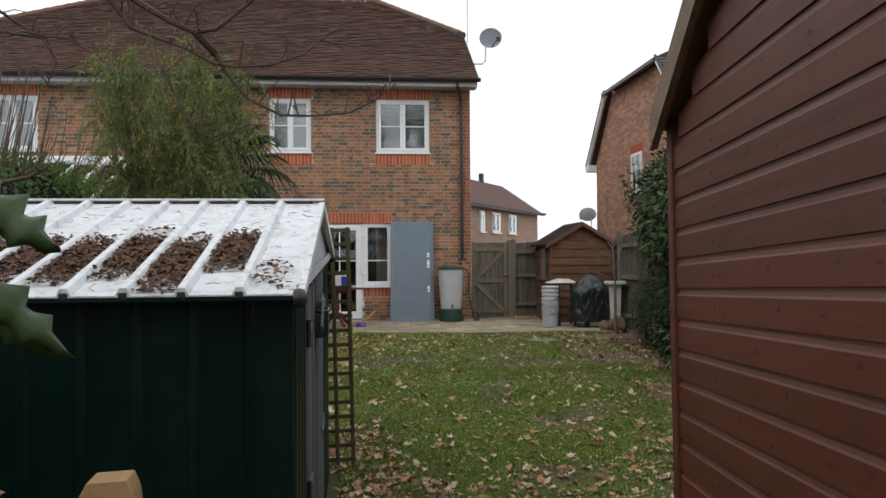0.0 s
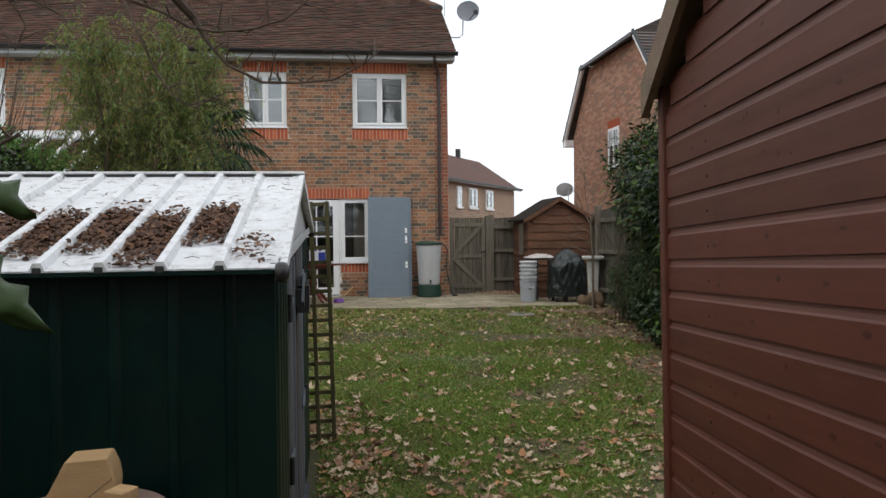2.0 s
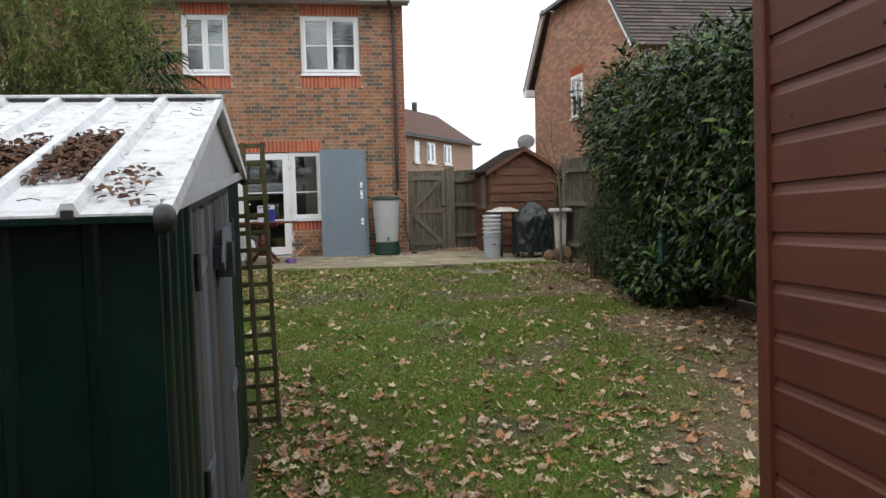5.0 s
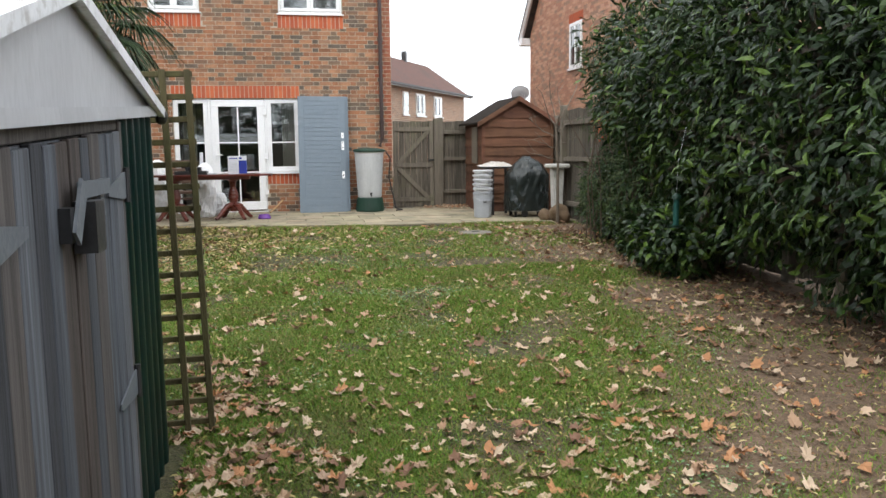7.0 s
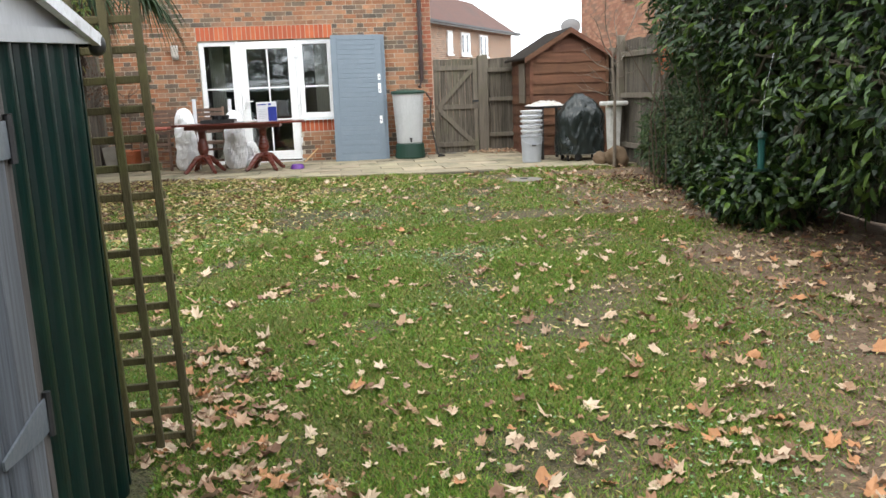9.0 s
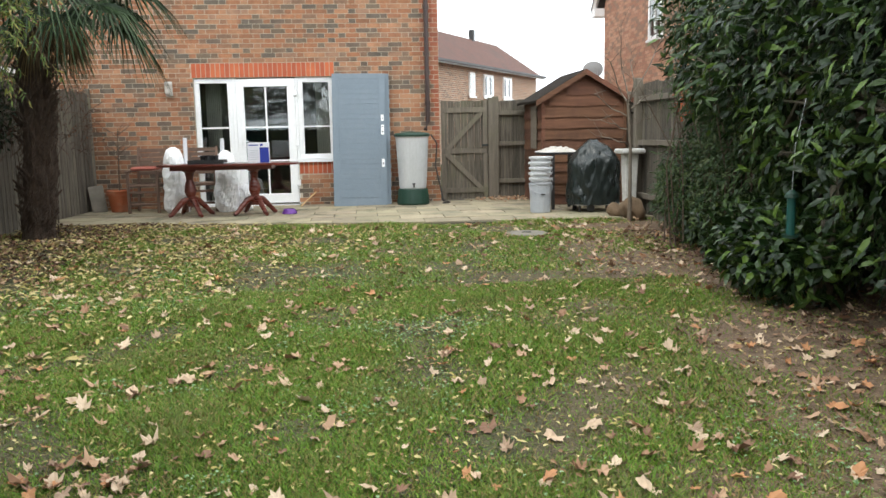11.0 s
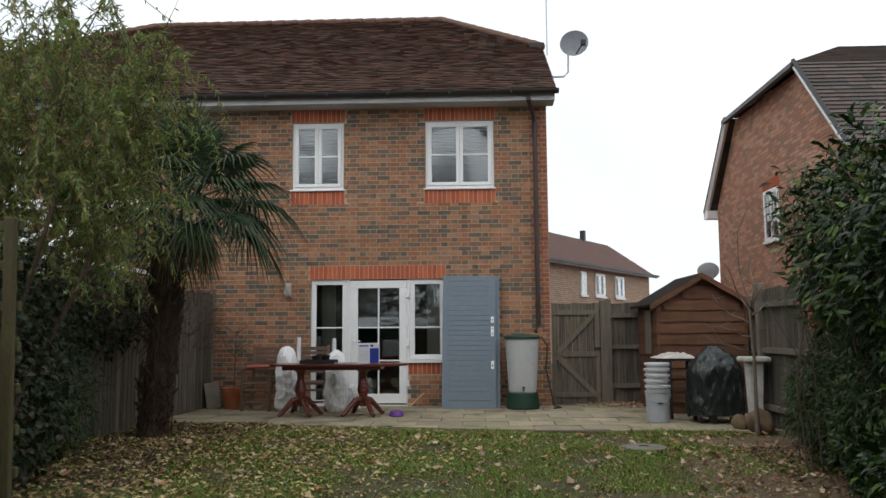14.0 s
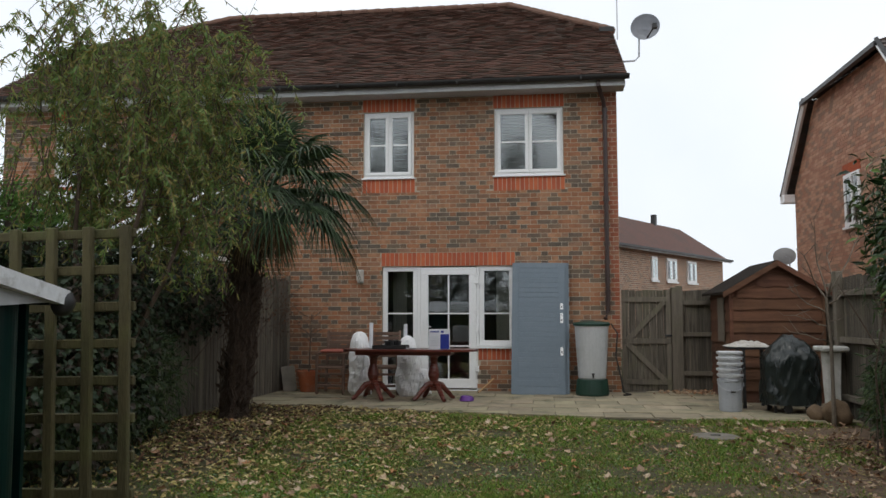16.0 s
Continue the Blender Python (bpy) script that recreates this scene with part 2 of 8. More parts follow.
M_FENCE = surf("weathered_fence_board", (0.05, 0.042, 0.032), (0.18, 0.153, 0.12), 5, 0.9, 0.8, fine=30, stretch=(8, 8, 0.4), vary=0.28, stain=(0.1, 0.105, 0.05), stain_scale=1.6, stain_amount=0.5)
M_POST = surf("weathered_post", (0.12, 0.1, 0.077), (0.19, 0.162, 0.128), 5, 0.9, 0.5, fine=40, stretch=(6, 6, 0.5), vary=0.1, stain=(0.13, 0.13, 0.07), stain_scale=2)
M_BROWNSHED = surf("brown_rough_board", (0.135, 0.056, 0.027), (0.088, 0.038, 0.02), 4, 0.85, 0.5, fine=40, stretch=(0.5, 5, 6), vary=0.2, hue=0.008, stain=(0.05, 0.02, 0.012), stain_scale=2.5, stain_amount=0.6)
M_REDSHED = surf("red_brown_stained_board", (0.122, 0.0355, 0.0185), (0.094, 0.0275, 0.0145), 3, 0.5, 0.13, fine=45, stretch=(8, 0.35, 8), vary=0.09, stain=(0.068, 0.019, 0.011), stain_scale=4, stain_amount=0.5, bump_dist=0.003, spec=0.35)
M_KNOT = surf("board_knot", (0.05, 0.013, 0.007), (0.075, 0.02, 0.011), 60, 0.5, 0.05, spec=0.3)
M_BARGE = surf("weathered_barge_board", (0.19, 0.12, 0.075), (0.26, 0.18, 0.115), 4, 0.8, 0.4, stretch=(5, 0.6, 5), stain=(0.07, 0.075, 0.03), stain_scale=4, stain_amount=0.6)
M_FELT = surf("roofing_felt", (0.018, 0.014, 0.011), (0.03, 0.024, 0.019), 9, 0.95, 0.6, spec=0.1)
M_GREENMETAL = surf("dark_green_metal", (0.0008, 0.0098, 0.0088), (0.0019, 0.017, 0.0142), 4, 0.33, 0.08, stretch=(1, 1, 0.25), stain=(0.012, 0.036, 0.026), stain_scale=3, stain_amount=0.35, vary=0.06, spec=0.32)
M_WHITEROOF = surf("dirty_white_metal", (0.74, 0.75, 0.77), (0.64, 0.65, 0.66), 5, 0.5, 0.1, stain=(0.27, 0.25, 0.22), stain_scale=16, stain_amount=0.6)
M_GREYGABLE = surf("pale_grey_metal", (0.46, 0.47, 0.485), (0.38, 0.385, 0.4), 3, 0.5, 0.06, stretch=(1, 1, 0.3))
M_OLDPLANK = pieces("silvered_plank", [(0.09, 0.1, 0.118), (0.125, 0.134, 0.15), (0.075, 0.062, 0.056), (0.07, 0.077, 0.09), (0.1, 0.09, 0.086), (0.055, 0.058, 0.067), (0.115, 0.125, 0.142)], 0.85, 0.9, 30, island=False, tones=(0.25, 0.75), stretch=(5, 5, 0.14))
M_HINGE = surf("painted_hinge", (0.1, 0.115, 0.135), (0.14, 0.155, 0.17), 9, 0.6, 0.3)
M_LOCK = surf("black_iron", (0.015, 0.016, 0.018), (0.03, 0.03, 0.032), 9, 0.5, 0.2)
M_TRELLIS = surf("mossy_batten", (0.062, 0.053, 0.02), (0.095, 0.08, 0.032), 5, 0.9, 0.5, fine=40, stretch=(4, 4, 1), vary=0.15, stain=(0.085, 0.095, 0.024), stain_scale=4, stain_amount=0.8)
M_SAWN = surf("fresh_sawn_timber", (0.55, 0.36, 0.18), (0.45, 0.28, 0.13), 4, 0.75, 0.3, stretch=(1, 6, 6), vary=0.1)
M_STUMP = surf("sawn_log_end", (0.3, 0.2, 0.165), (0.22, 0.145, 0.12), 7, 0.85, 0.4, stain=(0.14, 0.1, 0.085), stain_scale=5)
M_SAPLING = surf("pale_sapling_bark", (0.12, 0.095, 0.07), (0.18, 0.145, 0.11), 14, 0.85, 0.3)
M_BARK = surf("grey_bark", (0.1, 0.08, 0.06), (0.16, 0.135, 0.1), 9, 0.95, 0.8, stretch=(2, 2, 0.7), stain=(0.1, 0.12, 0.05), stain_scale=5, stain_amount=0.5)
M_TWIG = surf("brown_twig", (0.075, 0.05, 0.035), (0.12, 0.085, 0.06), 20, 0.9, 0.5)
M_PALMBARK = surf("palm_fibre", (0.045, 0.028, 0.018), (0.085, 0.052, 0.033), 12, 0.98, 1.0, fine=80, stretch=(3, 3, 0.6), bump_dist=0.03)
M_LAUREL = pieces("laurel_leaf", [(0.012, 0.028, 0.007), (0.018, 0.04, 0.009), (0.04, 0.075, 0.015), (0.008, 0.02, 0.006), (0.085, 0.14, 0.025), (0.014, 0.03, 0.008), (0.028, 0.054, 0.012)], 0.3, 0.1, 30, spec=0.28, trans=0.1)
M_FINE = pieces("narrow_leaf", [(0.035, 0.065, 0.02), (0.05, 0.085, 0.025), (0.025, 0.05, 0.018), (0.07, 0.095, 0.032)], 0.5, 0.1, 30, trans=0.2)
M_WILLOW = pieces("willow_leaf", [(0.17, 0.235, 0.058), (0.135, 0.22, 0.06), (0.215, 0.235, 0.06), (0.14, 0.19, 0.056), (0.26, 0.22, 0.066)], 0.5, 0.1, 30, trans=0.25)
M_PALM = pieces("palm_blade", [(0.03, 0.055, 0.022), (0.04, 0.07, 0.03), (0.05, 0.085, 0.034), (0.025, 0.045, 0.02)], 0.45, 0.1, 30, trans=0.1)
M_PALMDEAD = pieces("dry_palm_blade", [(0.13, 0.085, 0.04), (0.09, 0.06, 0.03), (0.16, 0.11, 0.055)], 0.8, 0.1, 30)
# ivy's own leaf colour, which also paints the shaded inside of other hedges
M_IVYSHADE = pieces("ivy_and_shade_leaf", [(0.016, 0.03, 0.014), (0.024, 0.042, 0.02), (0.035, 0.05, 0.022), (0.04, 0.03, 0.02)], 0.5, 0.1, 30, trans=0.08)
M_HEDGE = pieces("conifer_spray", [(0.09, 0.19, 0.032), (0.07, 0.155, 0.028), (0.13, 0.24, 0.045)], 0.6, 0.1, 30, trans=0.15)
M_GRASS = pieces("grass_blade", [(0.095, 0.19, 0.018), (0.155, 0.275, 0.028), (0.065, 0.13, 0.013), (0.21, 0.31, 0.045), (0.27, 0.215, 0.075), (0.13, 0.225, 0.024), (0.2, 0.155, 0.055), (0.11, 0.21, 0.02)], 0.55, 0.0, 30, trans=0.25)


def thin_out(m, scale, lo, hi, straw):
    """Lets a straw colour through in patches of the lawn."""
    n, l = m.node_tree.nodes, m.node_tree.links
    b = n["Principled BSDF"]
    old = b.inputs["Base Color"].links[0].from_socket
    g = n.new("ShaderNodeTexCoord")
    t = n.new("ShaderNodeTexNoise")
    t.inputs["Scale"].default_value, t.inputs["Detail"].default_value = scale, 7.0
    l.new(g.outputs["Object"], t.inputs["Vector"])
    r = n.new("ShaderNodeMapRange")
    r.inputs[1].default_value, r.inputs[2].default_value, r.inputs[4].default_value = lo, hi, 0.65
    l.new(t.outputs["Fac"], r.inputs[0])
    x = n.new("ShaderNodeMix")
    x.data_type = "RGBA"
    x.inputs[7].default_value = (*straw, 1)
    l.new(r.outputs[0], x.inputs[0])
    l.new(old, x.inputs[6])
    l.new(x.outputs[2], b.inputs["Base Color"])


thin_out(M_GRASS, 1.7, 0.5, 0.8, (0.16, 0.13, 0.06))
M_CLOVER = pieces("clover_leaf", [(0.17, 0.28, 0.12), (0.25, 0.37, 0.2), (0.12, 0.23, 0.08), (0.2, 0.31, 0.15)], 0.5, 0.1, 30, trans=0.15)
M_DRYLEAF = pieces("dry_leaf", [(0.42, 0.27, 0.17), (0.52, 0.38, 0.26), (0.3, 0.17, 0.1), (0.58, 0.45, 0.32), (0.22, 0.125, 0.08), (0.46, 0.23, 0.11), (0.53, 0.4, 0.28), (0.36, 0.25, 0.17)], 0.75, 0.3, 40, trans=0.1)
M_PALELEAF = pieces("fallen_willow_leaf", [(0.42, 0.34, 0.14), (0.5, 0.42, 0.2), (0.3, 0.22, 0.1), (0.36, 0.3, 0.1), (0.25, 0.15, 0.08)], 0.75, 0.2, 40)
M_BROWNLEAF = pieces("rotting_leaf", [(0.095, 0.047, 0.028), (0.13, 0.064, 0.036), (0.065, 0.036, 0.024), (0.17, 0.088, 0.048), (0.08, 0.04, 0.025)], 0.75, 0.3, 40)
M_BIGLEAF = pieces("broad_leaf", [(0.05, 0.085, 0.03), (0.06, 0.1, 0.035), (0.045, 0.075, 0.03)], 0.45, 0.3, 14, trans=0.15)
M_TARP = surf("dark_green_tarpaulin", (0.009, 0.014, 0.013), (0.015, 0.021, 0.019), 5, 0.3, 0.8, fine=9, bump_dist=0.03, stretch=(1.6, 1.6, 0.6))
M_BUCKET = surf("white_pail_plastic", (0.62, 0.63, 0.65), (0.55, 0.56, 0.58), 5, 0.4, 0.1)
M_GREYPAIL = surf("grey_pail_plastic", (0.4, 0.42, 0.45), (0.35, 0.37, 0.4), 5, 0.4, 0.1)
M_STONEWHITE = surf("whitewashed_stone", (0.62, 0.61, 0.58), (0.45, 0.44, 0.4), 8, 0.9, 0.5, stain=(0.2, 0.2, 0.15), stain_scale=7)
M_HESSIAN = surf("hessian_root_ball", (0.15, 0.1, 0.06), (0.22, 0.15, 0.09), 12, 0.98, 0.9, fine=90)
M_CLOTH = surf("dirty_white_sheet", (0.66, 0.64, 0.6), (0.42, 0.36, 0.3), 5, 0.8, 0.7, bump_dist=0.03)


def ground_material():
    """Lawn soil: green turf, bare brown earth towards the hedge, mossy patches."""
    m = bpy.data.materials.new("lawn_soil")
    m.use_nodes = True
    n, l = m.node_tree.nodes, m.node_tree.links
    b = n["Principled BSDF"]
    g = n.new("ShaderNodeTexCoord")
    sep = n.new("ShaderNodeSeparateXYZ")
    l.new(g.outputs["Object"], sep.inputs[0])

    def tex(s, d=6.0):
        t = n.new("ShaderNodeTexNoise")
        t.inputs["Scale"].default_value, t.inputs["Detail"].default_value = s, d
        l.new(g.outputs["Object"], t.inputs["Vector"])
        return t.outputs["Fac"]

    def run(fac, lo, hi):
        r = n.new("ShaderNodeMapRange")
        r.inputs[1].default_value, r.inputs[2].default_value = lo, hi
        l.new(fac, r.inputs[0])
        return r.outputs[0]

    def mix(fac, a, c):
        x = n.new("ShaderNodeMix")
        x.data_type = "RGBA"
        l.new(fac, x.inputs[0])
        for s, v in ((x.inputs[6], a), (x.inputs[7], c)):
            if isinstance(v, tuple):
                s.default_value = (*v, 1)
            else:
                l.new(v, s)
        return x.outputs[2]

    turf = mix(run(tex(2.0), 0.35, 0.65), (0.06, 0.072, 0.018), (0.095, 0.076, 0.034))
    turf = mix(run(tex(30.0), 0.42, 0.7), turf, (0.055, 0.042, 0.022))
    turf = mix(run(tex(110.0, 3.0), 0.45, 0.65), turf, (0.02, 0.022, 0.007))
    turf = mix(run(tex(160.0, 2.0), 0.6, 0.68), turf, (0.2, 0.165, 0.09))
    earth = mix(run(tex(14.0), 0.35, 0.7), (0.11, 0.07, 0.042), (0.18, 0.12, 0.075))
    earth = mix(run(tex(120.0, 3.0), 0.55, 0.68), earth, (0.26, 0.19, 0.12))
    earth = mix(run(tex(60.0, 3.0), 0.55, 0.7), earth, (0.06, 0.04, 0.026))
    wob = n.new("ShaderNodeMath")
    wob.operation = "MULTIPLY_ADD"
    wob.inputs[1].default_value = 2.4
    l.new(tex(0.9, 8.0), wob.inputs[0])
    back = n.new("ShaderNodeMath")
    back.operation = "MULTIPLY_ADD"
    back.inputs[1].default_value = -0.17
    l.new(sep.outputs["Y"], back.inputs[0])
    l.new(sep.outputs["X"], back.inputs[2])
    l.new(back.outputs[0], wob.inputs[2])
    col = mix(run(wob.outputs[0], 1.6, 2.9), turf, earth)
    l.new(col, b.inputs["Base Color"])
    b.inputs["Roughness"].default_value = 0.95
    bump = n.new("ShaderNodeBump")
    bump.inputs["Strength"].default_value, bump.inputs["Distance"].default_value = 0.8, 0.03
    l.new(tex(45.0), bump.inputs["Height"])
    l.new(bump.outputs[0], b.inputs["Normal"])
    return m


M_GROUND = ground_material()


# ---- mesh helpers ----
def part(name, bm, material, parent=None, label=""):
    """Links a bmesh as one mesh object under a thing or a part."""
    me = bpy.data.meshes.new(name)
    bmesh.ops.recalc_face_normals(bm, faces=bm.faces)
    bm.to_mesh(me)
    bm.free()
    me.materials.append(material)
    ob = new(name, me)
    ob.parent = parent
    if label:
        ob["label"] = label
    return ob


def thing(name, label, category, at=(0, 0, 0), turn=0.0, group="", kind=""):
    """An Empty at a thing's base, which parents its parts."""
    ob = new(name)
    ob.empty_display_size = 0.1
    ob.matrix_basis = pose(*at, 0, 0, turn)
    return tagged(ob, label, category, group, kind)


def box(bm, x0, x1, y0, y1, z0, z1, bevel=0.0, m=None):
    g = bmesh.ops.create_cube(bm, size=1.0)["verts"]
    bmesh.ops.scale(bm, vec=(abs(x1 - x0), abs(y1 - y0), abs(z1 - z0)), verts=g)
    bmesh.ops.translate(bm, vec=((x0 + x1) / 2, (y0 + y1) / 2, (z0 + z1) / 2), verts=g)
    if bevel:
        e = list({e for v in g for e in v.link_edges})
        r = bmesh.ops.bevel(bm, geom=e, offset=bevel, segments=1, affect="EDGES", clamp_overlap=True)
        g = list({v for f in r["faces"] for v in f.verts} | {v for v in g if v.is_valid})
    if m:
        bmesh.ops.transform(bm, matrix=m, verts=g)
    return bm


def boxes(*dims, bevel=0.0):
    bm = bmesh.new()
    for d in dims:
        box(bm, *d, bevel=bevel)
    return bm


def lathe(profile, seg=24, at=(0, 0, 0), bm=None, squash=1.0):
    """A turned shape from (radius, height) pairs."""
    bm = bm or bmesh.new()
    rings = []
    for r, z in profile:
        rings.append([bm.verts.new((at[0] + r * math.cos(a), at[1] + squash * r * math.sin(a), at[2] + z)) for a in (2 * math.pi * i / seg for i in range(seg))])
    for a, b in zip(rings, rings[1:]):
        for i in range(seg):
            bm.faces.new((a[i], a[(i + 1) % seg], b[(i + 1) % seg], b[i]))
    for ring in (rings[0], rings[-1]):
        bm.faces.new(ring)
    return bm


def tube(bm, pts, radii, seg=6):
    """A round bar along points, tapering by radii."""
    pts = [Vector(p) for p in pts]
    if not hasattr(radii, "__len__"):
        radii = [radii] * len(pts)
    rings = []
    for i, p in enumerate(pts):
        d = (pts[min(i + 1, len(pts) - 1)] - pts[max(i - 1, 0)]).normalized()
        side = d.cross(Vector((0.13, 0.27, 1))).normalized() if abs(d.z) < 0.95 else d.cross(Vector((1, 0.2, 0))).normalized()
        up = side.cross(d)
        rings.append([bm.verts.new(p + radii[i] * (math.cos(a) * side + math.sin(a) * up)) for a in (2 * math.pi * k / seg for k in range(seg))])
    for a, b in zip(rings, rings[1:]):
        for k in range(seg):
            bm.faces.new((a[k], a[(k + 1) % seg], b[(k + 1) % seg], b[k]))
    bm.faces.new(rings[0])
    bm.faces.new(rings[-1])
    return bm


def prism(bm, outline, axis, a, b):
    """An outline in a plane (pairs), pushed from a to b along an axis ('x': pairs are y,z; 'y': x,z; 'z': x,y)."""
    def at(p, v):
        return {"x": (v, p[0], p[1]), "y": (p[0], v, p[1]), "z": (p[0], p[1], v)}[axis]
    lo, hi = ([bm.verts.new(at(p, v)) for p in outline] for v in (a, b))
    bm.faces.new(lo)
    bm.faces.new(hi)
    for i in range(len(outline)):
        j = (i + 1) % len(outline)
        bm.faces.new((lo[i], lo[j], hi[j], hi[i]))
    return bm


def soup(name, verts, faces, material, parent=None, label="", smooth=False):
    """One mesh from arrays: verts (N, 3) and faces (M, 3 or 4)."""
    me = bpy.data.meshes.new(name)
    verts, faces = np.asarray(verts, np.float32), np.asarray(faces, np.int32)
    k = faces.shape[1]
    me.vertices.add(len(verts))
    me.vertices.foreach_set("co", verts.ravel())
    me.loops.add(faces.size)
    me.loops.foreach_set("vertex_index", faces.ravel())
    me.polygons.add(len(faces))
    me.polygons.foreach_set("loop_start", np.arange(0, faces.size, k, dtype=np.int32))
    me.update(calc_edges=True)
    me.validate()
    me.polygons.foreach_set("use_smooth", np.zeros(len(me.polygons), bool))
    me.materials.append(material)
    ob = new(name, me)
    ob.parent = parent
    if label:
        ob["label"] = label
    return ob


def crumple(bm, amount, freq, stretch=(1, 1, 1), sharp=True):
    """Pushes a fine mesh in and out along its normals in sharp creases, in two sizes."""
    bm.normal_update()
    moves = []
    for v in bm.verts:
        q = Vector((v.co.x * stretch[0], v.co.y * stretch[1], v.co.z * stretch[2])) * freq
        k = (0.5 - 2.2 * abs(noise.noise(q))) + 0.5 * (0.5 - 2.2 * abs(noise.noise(q * 2.3 + Vector((5, 3, 1)))))
        moves.append(v.normal * amount * k)
    for v, m in zip(bm.verts, moves):
        v.co += m
    for f in bm.faces:
        f.smooth = not sharp
    return bm


def unit(v):
    return v / np.maximum(np.linalg.norm(v, axis=-1, keepdims=True), 1e-9)


RNG = np.random.default_rng(7)


def spread_leaves(pos, way, face, length, width, droop=0.25, fold=0.15):
    """Leaves as small folded blades: place, direction of the tip, side that faces out. Returns verts and triangles."""
    n = len(pos)
    way = unit(way)
    side = unit(np.cross(way, face))
    nor = np.cross(side, way)
    L, W = length.reshape(-1, 1), width.reshape(-1, 1)
    spine = [(0.0, 0.0), (0.33, 0.06), (0.68, 0.0), (1.0, -1.0)]
    v = []
    for s, d in spine:
        v.append(pos + way * L * s + nor * L * droop * (d if d < 0 else d))
    for s, w in ((0.3, 0.5), (0.68, 0.38)):
        for sg in (-1, 1):
            v.append(pos + way * L * s + side * W * w * sg + nor * (W * fold - L * droop * 0.25 * (s > 0.5)))
    v = np.stack(v, 1)
    tri = np.array([(0, 1, 4), (1, 2, 6), (1, 6, 4), (2, 3, 6), (0, 5, 1), (1, 7, 2), (1, 5, 7), (2, 7, 3)])
    f = (tri[None] + 8 * np.arange(n)[:, None, None]).reshape(-1, 3)
    return v.reshape(-1, 3), f


def gz(y):
    """Height of the garden's ground, which rises gently towards the house."""
    return np.interp(y, (-60, -5, 0, 4, 6, 8, 10, 12, 14, 60), (-0.32, -0.3, -0.28, -0.25, -0.19, -0.09, -0.005, 0.045, 0.066, 0.066))

# ---- ground ----
def build_ground():
    xs = np.concatenate([np.linspace(-400, -12, 12), np.linspace(-10, 10, 81), np.linspace(12, 400, 12)])
    ys = np.concatenate([np.linspace(-400, -8, 12), np.linspace(-6, 20, 105), np.linspace(24, 400, 14)])
    X, Y = np.meshgrid(xs, ys)
    Z = gz(Y) + 0.018 * np.sin(X * 1.9 + Y * 1.1) * np.sin(Y * 1.7 - X * 0.6) * (np.abs(X) < 10) * (Y < 14)
    Z = np.where(Y > 14.4, 0.05, Z)
    nx, ny = len(xs), len(ys)
    i = (np.arange(ny - 1)[:, None] * nx + np.arange(nx - 1)[None]).ravel()
    f = np.stack([i, i + 1, i + nx + 1, i + nx], 1)
    ob = soup("ground", np.stack([X, Y, Z], -1).reshape(-1, 3), f, M_GROUND)
    tagged(ob, "grassy lawn with bare brown earth beside the hedge", "ground", kind="structure")


build_ground()

HY = 17.94          # the rear wall's face
HX0, HX1 = -8.45, 2.49
EAVE, RIDGE_Y, RIDGE_Z = 5.16, 22.5, 8.33
WINS = {"window_1": (0.465, 1.61, 3.66, 4.80), "window_2": (-1.775, -0.905, 3.66, 4.80), "window_3": (-7.45, -6.45, 3.66, 4.80)}
DOORWAY = (-1.44, 0.775, 0.10, 2.15)
LOWSILL = (0.17, 0.775, 0.10, 0.83)     # brickwork under the right side light


def in_hole(x0, x1, z0, z1):
    for a, b, c, d in list(WINS.values()) + [DOORWAY]:
        if x1 > a + 0.01 and x0 < b - 0.01 and z1 > c + 0.01 and z0 < d - 0.01:
            if (a, b, c, d) == DOORWAY and x0 > LOWSILL[0] - 0.03 and z1 < LOWSILL[3] - 0.1:
                continue
            return True
    return False


